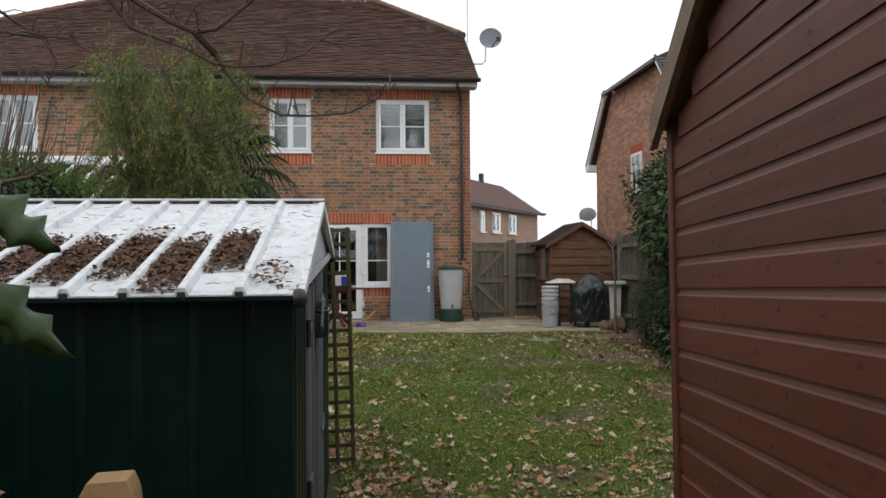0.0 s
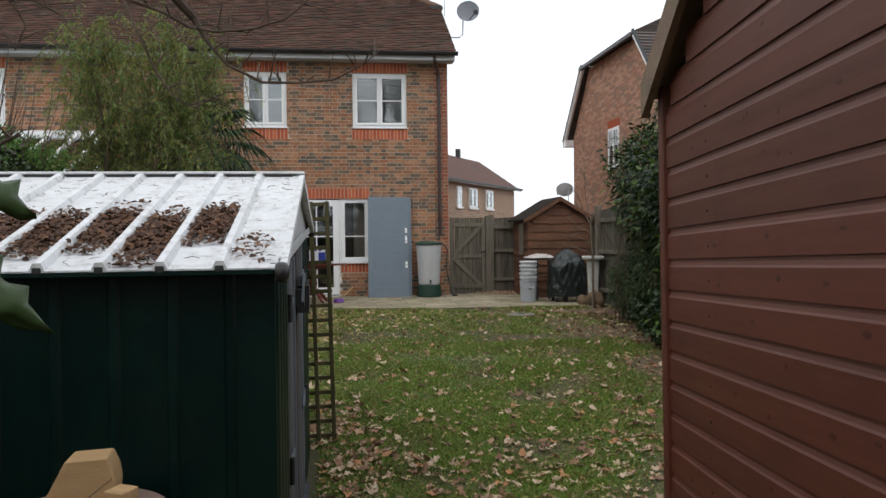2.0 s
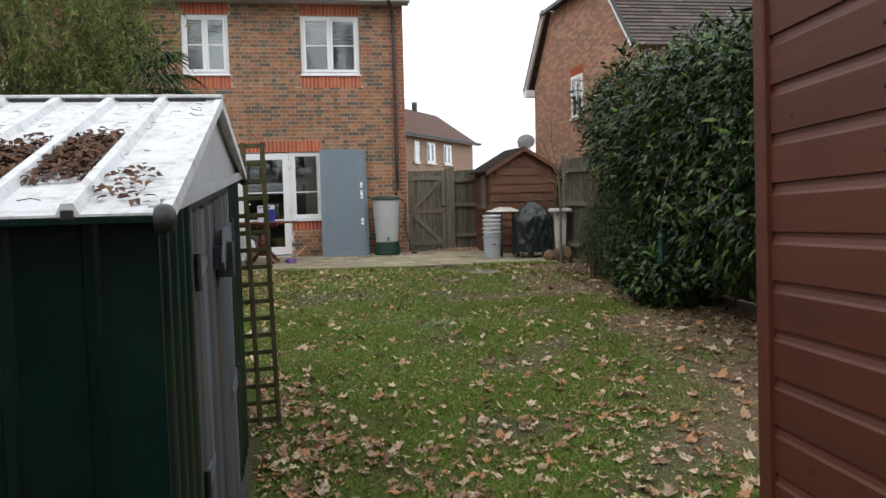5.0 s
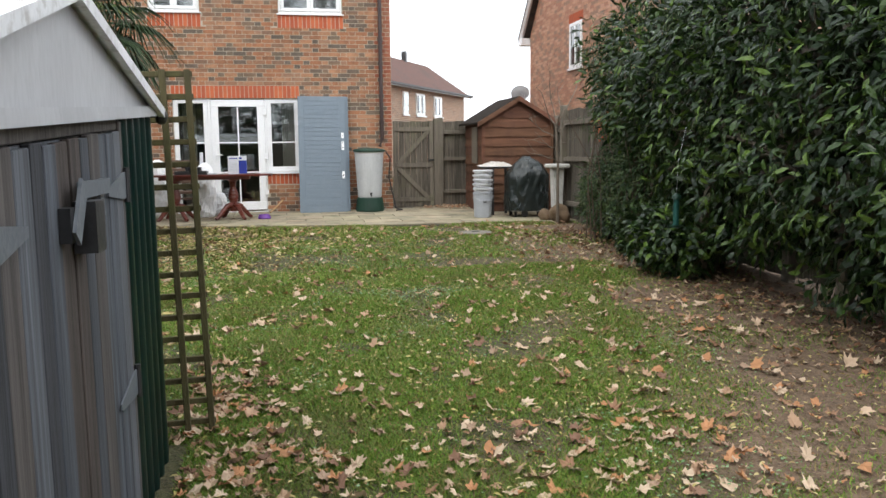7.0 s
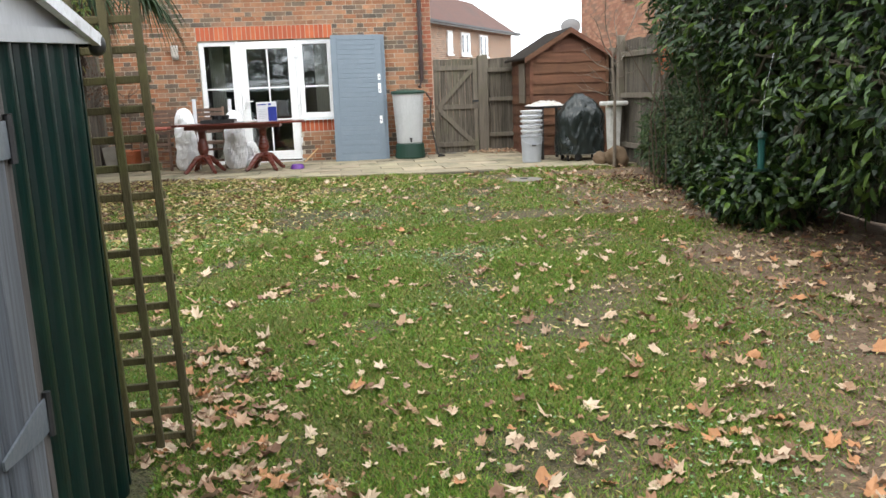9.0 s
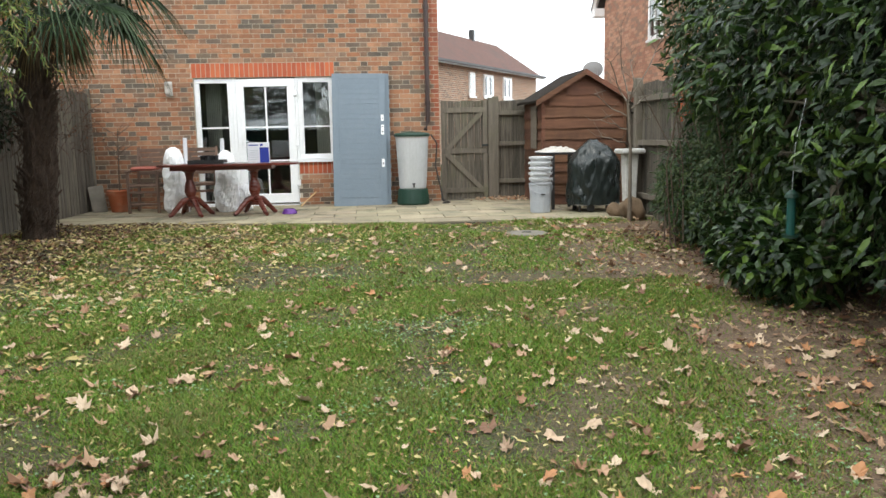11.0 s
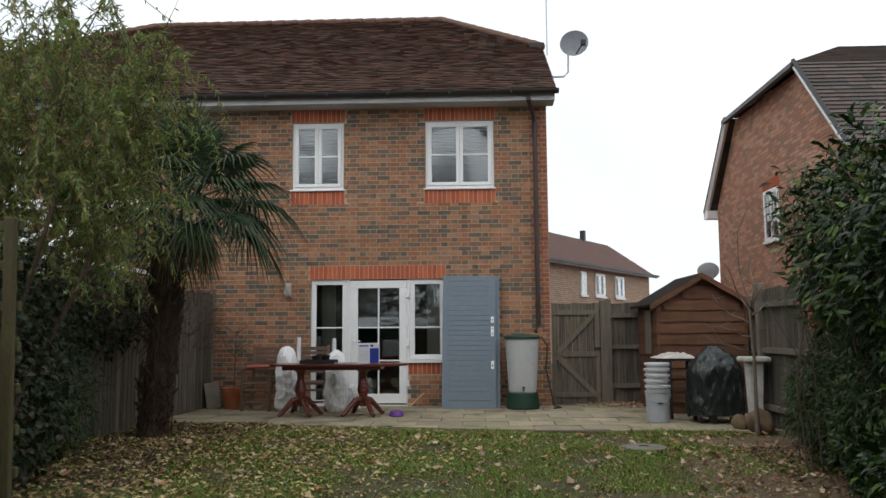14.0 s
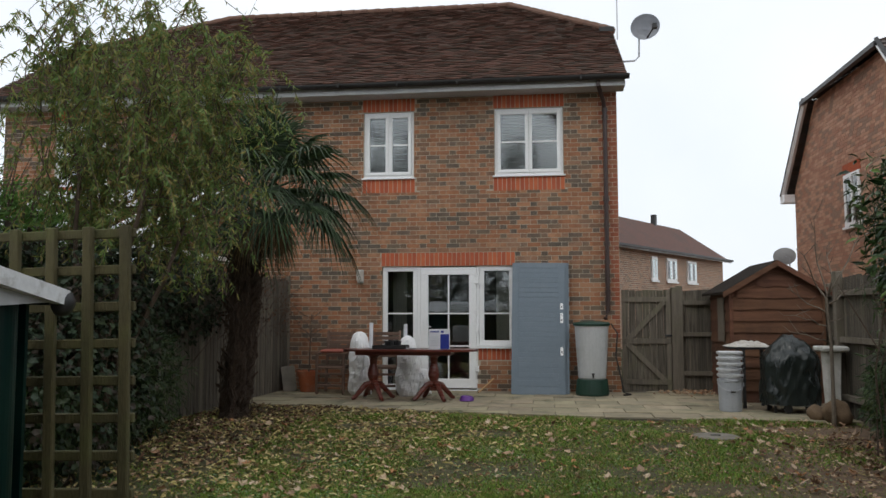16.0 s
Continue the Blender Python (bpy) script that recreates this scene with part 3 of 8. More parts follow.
def house():
    h = thing("semi_detached_house", "two-storey red-brick semi-detached house with a brown tiled roof", "house", (0, HY, 0.05), kind="structure")
    def local(bm):
        bmesh.ops.translate(bm, vec=(0, -HY, -0.05), verts=bm.verts)
        return bm
    # rear wall in blocks that leave real openings
    xs = sorted({HX0, HX1, *(v for w in WINS.values() for v in w[:2]), DOORWAY[0], DOORWAY[1], LOWSILL[0]})
    zs = sorted({0.0, EAVE + 0.05, 3.66, 4.80, DOORWAY[2], DOORWAY[3], LOWSILL[3]})
    bm = bmesh.new()
    for x0, x1 in zip(xs, xs[1:]):
        run = None
        for z0, z1 in zip(zs, zs[1:]):
            cx, cz = (x0 + x1) / 2, (z0 + z1) / 2
            hole = any(a < cx < b and c < cz < d for a, b, c, d in WINS.values())
            d = DOORWAY
            if d[0] < cx < d[1] and d[2] < cz < d[3] and not (cx > LOWSILL[0] and cz < LOWSILL[3]):
                hole = True
            if hole:
                if run:
                    box(bm, x0, x1, HY - 0.0005, HY + 0.3, *run)
                run = None
            else:
                run = (run[0], z1) if run else (z0, z1)
        if run:
            box(bm, x0, x1, HY - 0.0005, HY + 0.3, *run)
    part("wall_rear", local(bm), M_MORTAR, h)
    bm = boxes((HX1 - 0.3, HX1 - 0.001, HY + 0.3, 27.0, 0, EAVE + 0.05), (HX0, HX0 + 0.3, HY + 0.3, 27.0, 0, EAVE + 0.05), (HX0, HX1 - 0.001, 27.0, 27.3, 0, EAVE + 0.05))
    prism(bm, [(HY + 0.1, EAVE), (26.9, EAVE), (24.6, 6.78), (20.4, 6.78)], "x", HX1 - 0.3, HX1 - 0.002)
    prism(bm, [(HY + 0.1, EAVE), (26.9, EAVE), (24.6, 6.78), (20.4, 6.78)], "x", HX0, HX0 + 0.3)
    part("wall_side", local(bm), M_FARBRICK, h)
    # rooms behind the glass, coloured dark to stand for the dim interior
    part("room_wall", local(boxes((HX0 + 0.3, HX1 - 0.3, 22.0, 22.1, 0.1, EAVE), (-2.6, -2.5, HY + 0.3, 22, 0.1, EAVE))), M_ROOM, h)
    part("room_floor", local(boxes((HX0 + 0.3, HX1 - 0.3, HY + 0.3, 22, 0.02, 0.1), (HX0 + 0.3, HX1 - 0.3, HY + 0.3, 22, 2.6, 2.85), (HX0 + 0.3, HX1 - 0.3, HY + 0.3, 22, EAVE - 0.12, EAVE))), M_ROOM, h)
    # soldier courses over the openings, red brick sills under the windows
    for (a, b, c, d), over, under in [(WINS["window_1"], 0.225, 0.225), (WINS["window_2"], 0.225, 0.225), (WINS["window_3"], 0.225, 0.225), (DOORWAY, 0.225, 0), (LOWSILL, 0, 0)]:
        rows = []
        if over:
            rows.append((a - 0.02, b + 0.02, d + 0.005, d + over))
        if under:
            rows.append((a - 0.02, b + 0.02, c - under - 0.03, c - 0.03))
        if not over:
            rows.append((a + 0.005, b, d - 0.235, d - 0.01))
        for x0, x1, z0, z1 in rows:
            n = round((x1 - x0) / 0.075)
            w = (x1 - x0) / n
            for i in range(n):
                part("soldier_brick", local(boxes((x0 + i * w + 0.006, x0 + (i + 1) * w - 0.006, HY - 0.006 + random.uniform(-0.001, 0.002), HY + 0.06, z0, z1))), M_BRICK_RED, h)
    return h


HOUSE = house()


def roof():
    r = thing("house_roof", "brown plain-tiled pitched roof with half-hipped ends", "roof", (0, 17.5, EAVE), kind="structure")
    y0, x0, x1 = 17.48, HX0 - 0.16, HX1 + 0.14
    k = (RIDGE_Z - EAVE) / (RIDGE_Y - y0)
    hz, rx0, rx1 = 6.80, -6.05, 0.58
    hy = y0 + (hz - EAVE) / k
    P = lambda x, y, z: (x, y - 17.5, z - EAVE)
    bm = bmesh.new()
    def slab(pts, d=0.06):
        top = [bm.verts.new(P(*p)) for p in pts]
        low = [bm.verts.new(P(p[0], p[1], p[2] - d)) for p in pts]
        bm.faces.new(top)
        bm.faces.new(low)
        for i in range(len(pts)):
            j = (i + 1) % len(pts)
            bm.faces.new((top[i], top[j], low[j], low[i]))
    my = 2 * RIDGE_Y
    slab([(x0, y0, EAVE), (x1, y0, EAVE), (x1, hy, hz), (rx1, RIDGE_Y, RIDGE_Z), (rx0, RIDGE_Y, RIDGE_Z), (x0, hy, hz)])
    slab([(x0, my - y0, EAVE), (x1, my - y0, EAVE), (x1, my - hy, hz), (rx1, RIDGE_Y, RIDGE_Z), (rx0, RIDGE_Y, RIDGE_Z), (x0, my - hy, hz)])
    slab([(x1, hy, hz), (x1, my - hy, hz), (rx1, RIDGE_Y, RIDGE_Z)])
    slab([(x0, hy, hz), (x0, my - hy, hz), (rx0, RIDGE_Y, RIDGE_Z)])
    part("roof_deck", bm, M_TILE, r)
    # courses of plain tiles on the rear slope
    slope = math.hypot(RIDGE_Y - y0, RIDGE_Z - EAVE)
    gauge, wide = 0.112, 0.18
    dy, dz = (RIDGE_Y - y0) / slope, (RIDGE_Z - EAVE) / slope
    V = []
    rows = int(slope / gauge)
    for i in range(rows):
        s = i * gauge
        z = EAVE + dz * s
        if z < hz:
            a, b = x0, x1
        else:
            t = (z - hz) / (RIDGE_Z - hz)
            a, b = x0 + (rx0 - x0) * t, x1 + (rx1 - x1) * t
        off = (i % 2) * wide / 2
        n = int((b - a) / wide) + 2
        for j in range(n):
            p, q = max(a, a + j * wide - off) + 0.003, min(b, a + (j + 1) * wide - off) - 0.003
            if q - p < 0.03:
                continue
            lift = 0.036 + random.uniform(-0.007, 0.008)
            for (ss, hh) in ((s - 0.03, lift), (s + gauge + 0.02, 0.006)):
                for hgt in (hh, hh - 0.014):
                    for x in (p, q):
                        V.append(P(x, y0 + dy * ss - dz * hgt, EAVE + dz * ss + dy * hgt))
    V = np.array(V)
    n = len(V) // 8
    q = np.array([(0, 1, 5, 4), (0, 2, 3, 1), (0, 4, 6, 2), (1, 3, 7, 5)])
    ob = soup("roof_tiles", V, (q[None] + 8 * np.arange(n)[:, None, None]).reshape(-1, 4), M_TILE, r, "weathered brown clay plain tiles")
    ob["kind"] = "stuff"
    # ridge and hip tiles
    def caps(a, b):
        a, b = Vector(a), Vector(b)
        m = max(2, round((b - a).length / 0.3))
        for i in range(m):
            bm = bmesh.new()
            tube(bm, [P(*a.lerp(b, i / m)), P(*a.lerp(b, (i + 0.97) / m))], [0.085, 0.1], 8)
            part("ridge_tile", bm, M_RIDGE, r)
    caps((rx0, RIDGE_Y, RIDGE_Z), (rx1, RIDGE_Y, RIDGE_Z))
    caps((x1, hy, hz), (rx1, RIDGE_Y, RIDGE_Z))
    caps((x0, hy, hz), (rx0, RIDGE_Y, RIDGE_Z))
    part("verge_cap", boxes((x1 - 0.25, x1 + 0.02, hy - 17.5 - 0.1, hy - 17.5 + 0.15, hz - EAVE - 0.03, hz - EAVE + 0.06)), M_BLACK, r)
    # fascia, gutter, verges
    part("fascia", (lambda b: (bmesh.ops.translate(b, vec=(0, -17.5, -EAVE), verts=b.verts), b)[1])(boxes((x0, x1 - 0.03, 17.56, 17.60, EAVE - 0.14, EAVE - 0.03), (x0, x1 - 0.03, 17.60, HY, EAVE - 0.14, EAVE - 0.12))), M_FASCIA, r, "pale grey fascia board")
    bm = bmesh.new()
    arc = [(0.07 * math.cos(a), 0.075 * math.sin(a)) for a in np.linspace(math.pi, 2 * math.pi, 9)]
    prism(bm, [(-0.005 + c, 0.02 + s) for c, s in arc], "x", x0 - 0.03, x1 + 0.03)
    part("gutter", bm, M_BLACK, r, "black half-round gutter")
    for x in np.arange(x0 + 0.5, x1, 1.0):
        part("gutter_bracket", boxes((x - 0.012, x + 0.012, -0.07, 0.06, -0.05, 0.03)), M_BLACK, r)


roof()


def downpipe():
    d = thing("downpipe", "dark brown round downpipe on the brick wall", "pipe", (2.29, 17.86, 0.1))
    bm = bmesh.new()
    tube(bm, [(-0.12, -0.33, 5.02), (-0.12, -0.33, 4.93), (-0.02, -0.05, 4.72), (0, 0, 4.6), (0, 0, 1.3), (-0.05, -0.08, 1.17)], 0.036, 10)
    part("pipe", bm, M_PIPE, d)
    for z in (4.6, 3.1, 1.6):
        part("clip", lathe([(0.046, z - 0.03), (0.046, z + 0.03)], 10), M_PIPE, d)


downpipe()


def casement(name, a, b, c, d, panes, blinds=False, label=""):
    """A white window: outer frame, mullions, sashes with a glazing bar, panes and a sill."""
    w = thing(name, label or "white plastic casement window with two panes a sash", "window", (a, HY, c), kind="structure")
    W, H = b - a, d - c
    f = 0.045
    y0, y1 = 0.03, 0.1
    part("window_frame", boxes((0.003, W - 0.003, y0, y1, 0.003, f), (0.003, W - 0.003, y0, y1, H - f, H - 0.003), (0.003, f, y0, y1, f, H - f), (W - f, W - 0.003, y0, y1, f, H - f), bevel=0.005), M_UPVC, w)
    part("window_sill", boxes((-0.03, W + 0.03, -0.045, 0.1, -0.03, -0.002), bevel=0.006), M_UPVC, w)
    step = (W - 2 * f) / panes
    for i in range(panes):
        x0, x1 = f + i * step, f + (i + 1) * step
        s = 0.058
        part("sash", boxes((x0 + 0.002, x1 - 0.002, y0 - 0.018, y1 - 0.02, f + 0.002, f + s), (x0 + 0.002, x1 - 0.002, y0 - 0.018, y1 - 0.02, H - f - s, H - f - 0.002),
                           (x0 + 0.002, x0 + s, y0 - 0.018, y1 - 0.02, f + s, H - f - s), (x1 - s, x1 - 0.002, y0 - 0.018, y1 - 0.02, f + s, H - f - s), bevel=0.006), M_UPVC, w)
        part("glazing_bar", boxes((x0 + s, x1 - s, y0 + 0.0, y0 + 0.035, H * 0.5 - 0.012, H * 0.5 + 0.012)), M_UPVC, w)
        for z0, z1 in ((f + s, H * 0.5 - 0.012), (H * 0.5 + 0.012, H - f - s)):
            g = part("pane", boxes((x0 + s, x1 - s, y0 + 0.012, y0 + 0.018, z0, z1)), M_GLASS, w)
            g.visible_shadow = False
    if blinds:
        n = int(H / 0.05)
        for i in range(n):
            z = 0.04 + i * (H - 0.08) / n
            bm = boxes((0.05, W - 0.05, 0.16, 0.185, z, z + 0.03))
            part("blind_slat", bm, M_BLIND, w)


for i, (k, v) in enumerate(WINS.items()):
    casement(k, *v, 2, blinds=i < 2)


def glazed(parent, name, x0, x1, z0, z1, bars_v, bars_z, rail=0.075, low=0.0, y0=0.03):
    """A white framed light with glazing bars; x, z in the doorway's own measure."""
    low = low or rail
    ob = part(name, boxes((x0, x1, y0, y0 + 0.07, z0, z0 + low), (x0, x1, y0, y0 + 0.07, z1 - rail, z1), (x0, x0 + rail, y0, y0 + 0.07, z0 + low, z1 - rail), (x1 - rail, x1, y0, y0 + 0.07, z0 + low, z1 - rail), bevel=0.006), M_UPVC, parent)
    gx = [x0 + rail] + bars_v + [x1 - rail]
    gzs = [z0 + low] + bars_z + [z1 - rail]
    for v in bars_v:
        part("glazing_bar", boxes((v - 0.012, v + 0.012, y0 + 0.01, y0 + 0.045, z0 + low, z1 - rail)), M_UPVC, ob)
    for v in bars_z:
        for p, q in zip(gx, gx[1:]):
            part("glazing_bar", boxes((p + (0.012 if p in bars_v else 0), q - (0.012 if q in bars_v else 0), y0 + 0.01, y0 + 0.045, v - 0.012, v + 0.012)), M_UPVC, ob)
    for p, q in zip(gx, gx[1:]):
        for s, t in zip(gzs, gzs[1:]):
            g = part("pane", boxes((p, q, y0 + 0.025, y0 + 0.031, s, t)), M_GLASS, ob)
            g.visible_shadow = False
    return ob


def french_door():
    a, b, c, d = DOORWAY
    w = thing("door_1", "white plastic garden door between two glazed side lights", "door", (a, HY, c), kind="structure")
    W, H = b - a, d - c
    mid = 1.26
    glazed(w, "side_light", 0.004, 0.60, 0.004, H - 0.004, [], [mid], 0.08)
    glazed(w, "side_light", 1.635, W - 0.004, LOWSILL[3] - c + 0.004, H - 0.004, [], [mid], 0.08)
    part("door_post", boxes((0.602, 0.65, 0.02, 0.11, 0.004, H - 0.004), (1.592, 1.633, 0.02, 0.11, 0.004, H - 0.004), bevel=0.004), M_UPVC, w)
    leaf = glazed(w, "door_leaf", 0.653, 1.589, 0.03, H - 0.02, [1.12], [mid, 0.72], 0.125, 0.15, y0=0.015)
    part("handle", boxes((0.70, 0.725, -0.005, 0.015, 0.93, 1.15), (0.705, 0.83, -0.045, -0.028, 1.03, 1.05), (0.705, 0.72, -0.03, 0.0, 1.03, 1.05), bevel=0.004), M_UPVC, leaf, "white lever handle")
    for z in (0.3, 0.95, 1.75):
        part("hinge", boxes((1.565, 1.63, -0.012, 0.014, z, z + 0.1), bevel=0.006), M_UPVC, w, "white hinge")
    part("threshold", boxes((0.0, 1.6, -0.03, 0.12, -0.04, 0.002)), M_UPVC, w)
    part("window_sill", boxes((1.6, W + 0.02, -0.05, 0.1, LOWSILL[3] - c - 0.045, LOWSILL[3] - c + 0.002)), M_UPVC, w)
    # curtains inside
    for x0, x1 in ((0.12, 0.36), (1.9, 2.16)):
        n = 40
        v = [(x0 + (x1 - x0) * i / n, 0.34 + 0.025 * math.sin(i * 1.25), z) for z in (0.0, H) for i in range(n + 1)]
        f = [(i, i + 1, n + 2 + i, n + 1 + i) for i in range(n)]
        t = tagged(soup("curtain", np.array(v) + np.array((a, HY, c)), f, M_CURTAIN), "cream floor-length curtain hanging inside the garden door", "curtain", "curtains")


french_door()


def wall_lamp():
    l = thing("wall_lamp", "cream and clear glass outdoor lamp on the brick wall", "lamp", (-1.815, HY - 0.006, 1.87))
    part("back_plate", boxes((-0.055, 0.055, -0.015, 0, 0.0, 0.23), bevel=0.006), M_STONEWHITE, l)
    part("shade", lathe([(0.04, 0.02), (0.055, 0.05), (0.06, 0.17), (0.045, 0.205), (0.0, 0.21)][:-1], 14, (0, -0.065, 0)), M_CLOTH, l, "frosted cream shade")
    part("cap", lathe([(0.064, 0.195), (0.05, 0.225)], 14, (0, -0.065, 0)), M_STONEWHITE, l)


wall_lamp()


def satellite_dish(at, turn, size=0.3, arm=0.42, paint=None):
    s = thing("satellite_dish", "grey satellite dish on a bent bracket", "satellite dish", at, turn, "satellite dishes")
    bm = bmesh.new()
    rings = []
    for r in (0.02, 0.33, 0.66, 1.0):
        rings.append([bm.verts.new((size * r * 1.06 * math.cos(a), -0.06 * (r * r), size * r * 0.9 * math.sin(a))) for a in np.linspace(0, 2 * math.pi, 28, endpoint=False)])
    for p, q in zip(rings, rings[1:]):
        for i in range(28):
            bm.faces.new((p[i], p[(i + 1) % 28], q[(i + 1) % 28], q[i]))
    bm.faces.new(rings[0])
    bmesh.ops.solidify(bm, geom=bm.faces[:], thickness=0.012)
    bmesh.ops.transform(bm, matrix=pose(arm, -0.15, 0.62, 16, 0, -20), verts=bm.verts)
    part("reflector", bm, paint or M_DISH, s)
    bm = bmesh.new()
    tube(bm, [(0, 0, 0.05), (arm * 0.55, -0.03, 0.05), (arm * 0.72, -0.05, 0.12), (arm * 0.74, -0.07, 0.55), (arm, -0.12, 0.6)], 0.017, 8)
    part("bracket", bm, M_DISH, s)
    bm = bmesh.new()
    tube(bm, [(arm + 0.02, -0.17, 0.42), (arm + 0.1, -0.5, 0.5)], 0.012, 6)
    box(bm, arm + 0.06, arm + 0.14, -0.56, -0.46, 0.46, 0.54)
    part("receiver_arm", bm, M_BLACK, s)


satellite_dish((2.69, 19.0, 5.8), 0, 0.245)


def aerial():
    a = thing("tv_aerial", "thin metal television aerial on a mast", "aerial", (2.72, 20.0, 6.6))
    bm = bmesh.new()
    tube(bm, [(0, 0, 0), (0, 0, 1.2)], 0.012, 6)
    part("mast", bm, M_STEEL, a)
    bm = bmesh.new()
    tube(bm, [(0.02, 0, 1.17), (-1.2, 0.05, 1.22)], 0.009, 5)
    part("boom", bm, M_STEEL, a)
    for i in range(10):
        x = -0.1 - i * 0.115
        bm = bmesh.new()
        tube(bm, [(x, -0.14, 1.18 - x * 0.04), (x, 0.14, 1.18 - x * 0.04)], 0.006, 4)
        part("element", bm, M_STEEL, a)


aerial()


# ---- neighbouring houses ----
def neighbour():
    h = thing("neighbour_house", "red-brick neighbouring house with a half-hipped tiled roof", "house", (7.5, 21.75, 0))
    gx, ye, zt, ze = 0.0, 3.7, 6.22, 4.35
    bm = bmesh.new()
    prism(bm, [(-ye, 0), (ye, 0), (ye, ze + 0.05), (2.05, zt), (-2.05, zt), (-ye, ze + 0.05)], "x", 0.012, 9)
    part("wall", bm, M_FARBRICK, h)
    # brick courses on the gable
    V = []
    z = 0.0
    row = 0
    while z < zt - 0.05:
        half = ye if z < ze else ye - (ye - 2.05) * (z - ze) / (zt - ze) - 0.05
        y = -half + (row % 2) * 0.11
        while y < half - 0.05:
            e = min(y + 0.215, half)
            if not (-0.5 < (y + e) / 2 < 0.42 and 2.95 < z < 4.32):
                for xx in (0.002, 0.013):
                    V += [(xx, y, z), (xx, e, z), (xx, e, z + 0.064), (xx, y, z + 0.064)]
            y += 0.226
        z += 0.075
        row += 1
    n = len(V) // 8
    q = np.array([(0, 1, 2, 3), (3, 2, 6, 7), (0, 4, 5, 1), (0, 3, 7, 4), (1, 5, 6, 2)])
    soup("brickwork", V, (q[None] + 8 * np.arange(n)[:, None, None]).reshape(-1, 4), M_FARBRICK, h)["kind"] = "stuff"
    win = part("window", boxes((-0.02, 0.05, -0.46, 0.38, 3.12, 3.2), (-0.02, 0.05, -0.46, 0.38, 4.12, 4.2), (-0.02, 0.05, -0.46, -0.38, 3.2, 4.12), (-0.02, 0.05, 0.3, 0.38, 3.2, 4.12), (-0.02, 0.05, -0.06, 0.0, 3.2, 4.12)), M_UPVC, h)
    part("pane", boxes((0.0, 0.008, -0.38, 0.3, 3.2, 4.12)), M_GLASS, win)
    part("sill", boxes((-0.05, 0.05, -0.52, 0.44, 3.07, 3.12)), M_UPVC, win)
    bm = bmesh.new()
    for i in range(12):
        box(bm, -0.004, 0.02, -0.5 + i * 0.08, -0.43 + i * 0.08, 4.21, 4.42)
    part("lintel", bm, M_BRICK_RED, h)
    # roof slopes with tile courses
    ridge_z, over = 7.25, 0.16
    def slope(p0, p1, q1, q0, name="roof_slope"):
        """Courses of tiles between a low edge p0-p1 and a high edge q0-q1."""
        p0, p1, q0, q1 = map(Vector, (p0, p1, q0, q1))
        n = max(2, int((q0 - p0).length / 0.13))
        bm = bmesh.new()
        nor = (p1 - p0).cross(q0 - p0).normalized()
        if nor.z < 0:
            nor = -nor
        for i in range(n):
            a0, a1 = p0.lerp(q0, i / n), p1.lerp(q1, i / n)
            b0, b1 = p0.lerp(q0, min(1, (i + 1.15) / n)), p1.lerp(q1, min(1, (i + 1.15) / n))
            m = max(1, round((a1 - a0).length / 0.34))
            for j in range(m):
                c = [a0.lerp(a1, j / m), a0.lerp(a1, (j + 0.98) / m), b0.lerp(b1, (j + 0.98) / m), b0.lerp(b1, j / m)]
                vs = [bm.verts.new(p + nor * (0.035 if k < 2 else 0.004)) for k, p in enumerate(c)]
                ws = [bm.verts.new(p + nor * (0.01 if k < 2 else -0.02)) for k, p in enumerate(c)]
                bm.faces.new(vs)
                bm.faces.new((vs[0], vs[1], ws[1], ws[0]))
                bm.faces.new((vs[1], vs[2], ws[2], ws[1]))
                bm.faces.new((vs[3], vs[0], ws[0], ws[3]))
        part(name, bm, M_TILEGREY, h)
    for s in (-1, 1):
        slope((-over, s * (ye + 0.3), ze - 0.1), (9.2, s * (ye + 0.3), ze - 0.1), (9.2, s * 2.05, zt + 0.05), (-over, s * 2.05, zt + 0.05))
        slope((-over, s * 2.05, zt + 0.05), (9.2, s * 2.05, zt + 0.05), (9.2, 0.0, ridge_z), (1.6, 0.0, ridge_z))
    slope((-over - 0.1, -2.05, zt), (-over - 0.1, 2.05, zt), (1.6, 0.02, ridge_z), (1.6, -0.02, ridge_z), "hip_slope")
    part("hip_gutter", boxes((-0.3, -0.2, -2.15, 2.15, zt - 0.07, zt + 0.02)), M_BLACK, h)
    for s in (-1, 1):
        bm = bmesh.new()
        tube(bm, [(-0.2, s * (ye + 0.32), ze - 0.14), (-0.2, s * 2.05, zt)], 0.065, 4)
        part("barge_board", bm, M_UPVC if s < 0 else M_UPVC, h)
        bm = bmesh.new()
        tube(bm, [(-0.22, s * (ye + 0.34), ze - 0.06), (-0.22, s * 2.07, zt + 0.08)], 0.05, 4)
        part("verge_edge", bm, M_BLACK, h)
        if s > 0:
            part("eave_box", boxes((-0.25, 0.4, s * (ye + 0.02), s * (ye + 0.36), ze - 0.25, ze - 0.05)), M_UPVC, h)
    satellite_dish((7.45, 24.95, 2.13), 180, 0.25, 0.35, M_FASCIA)


neighbour()


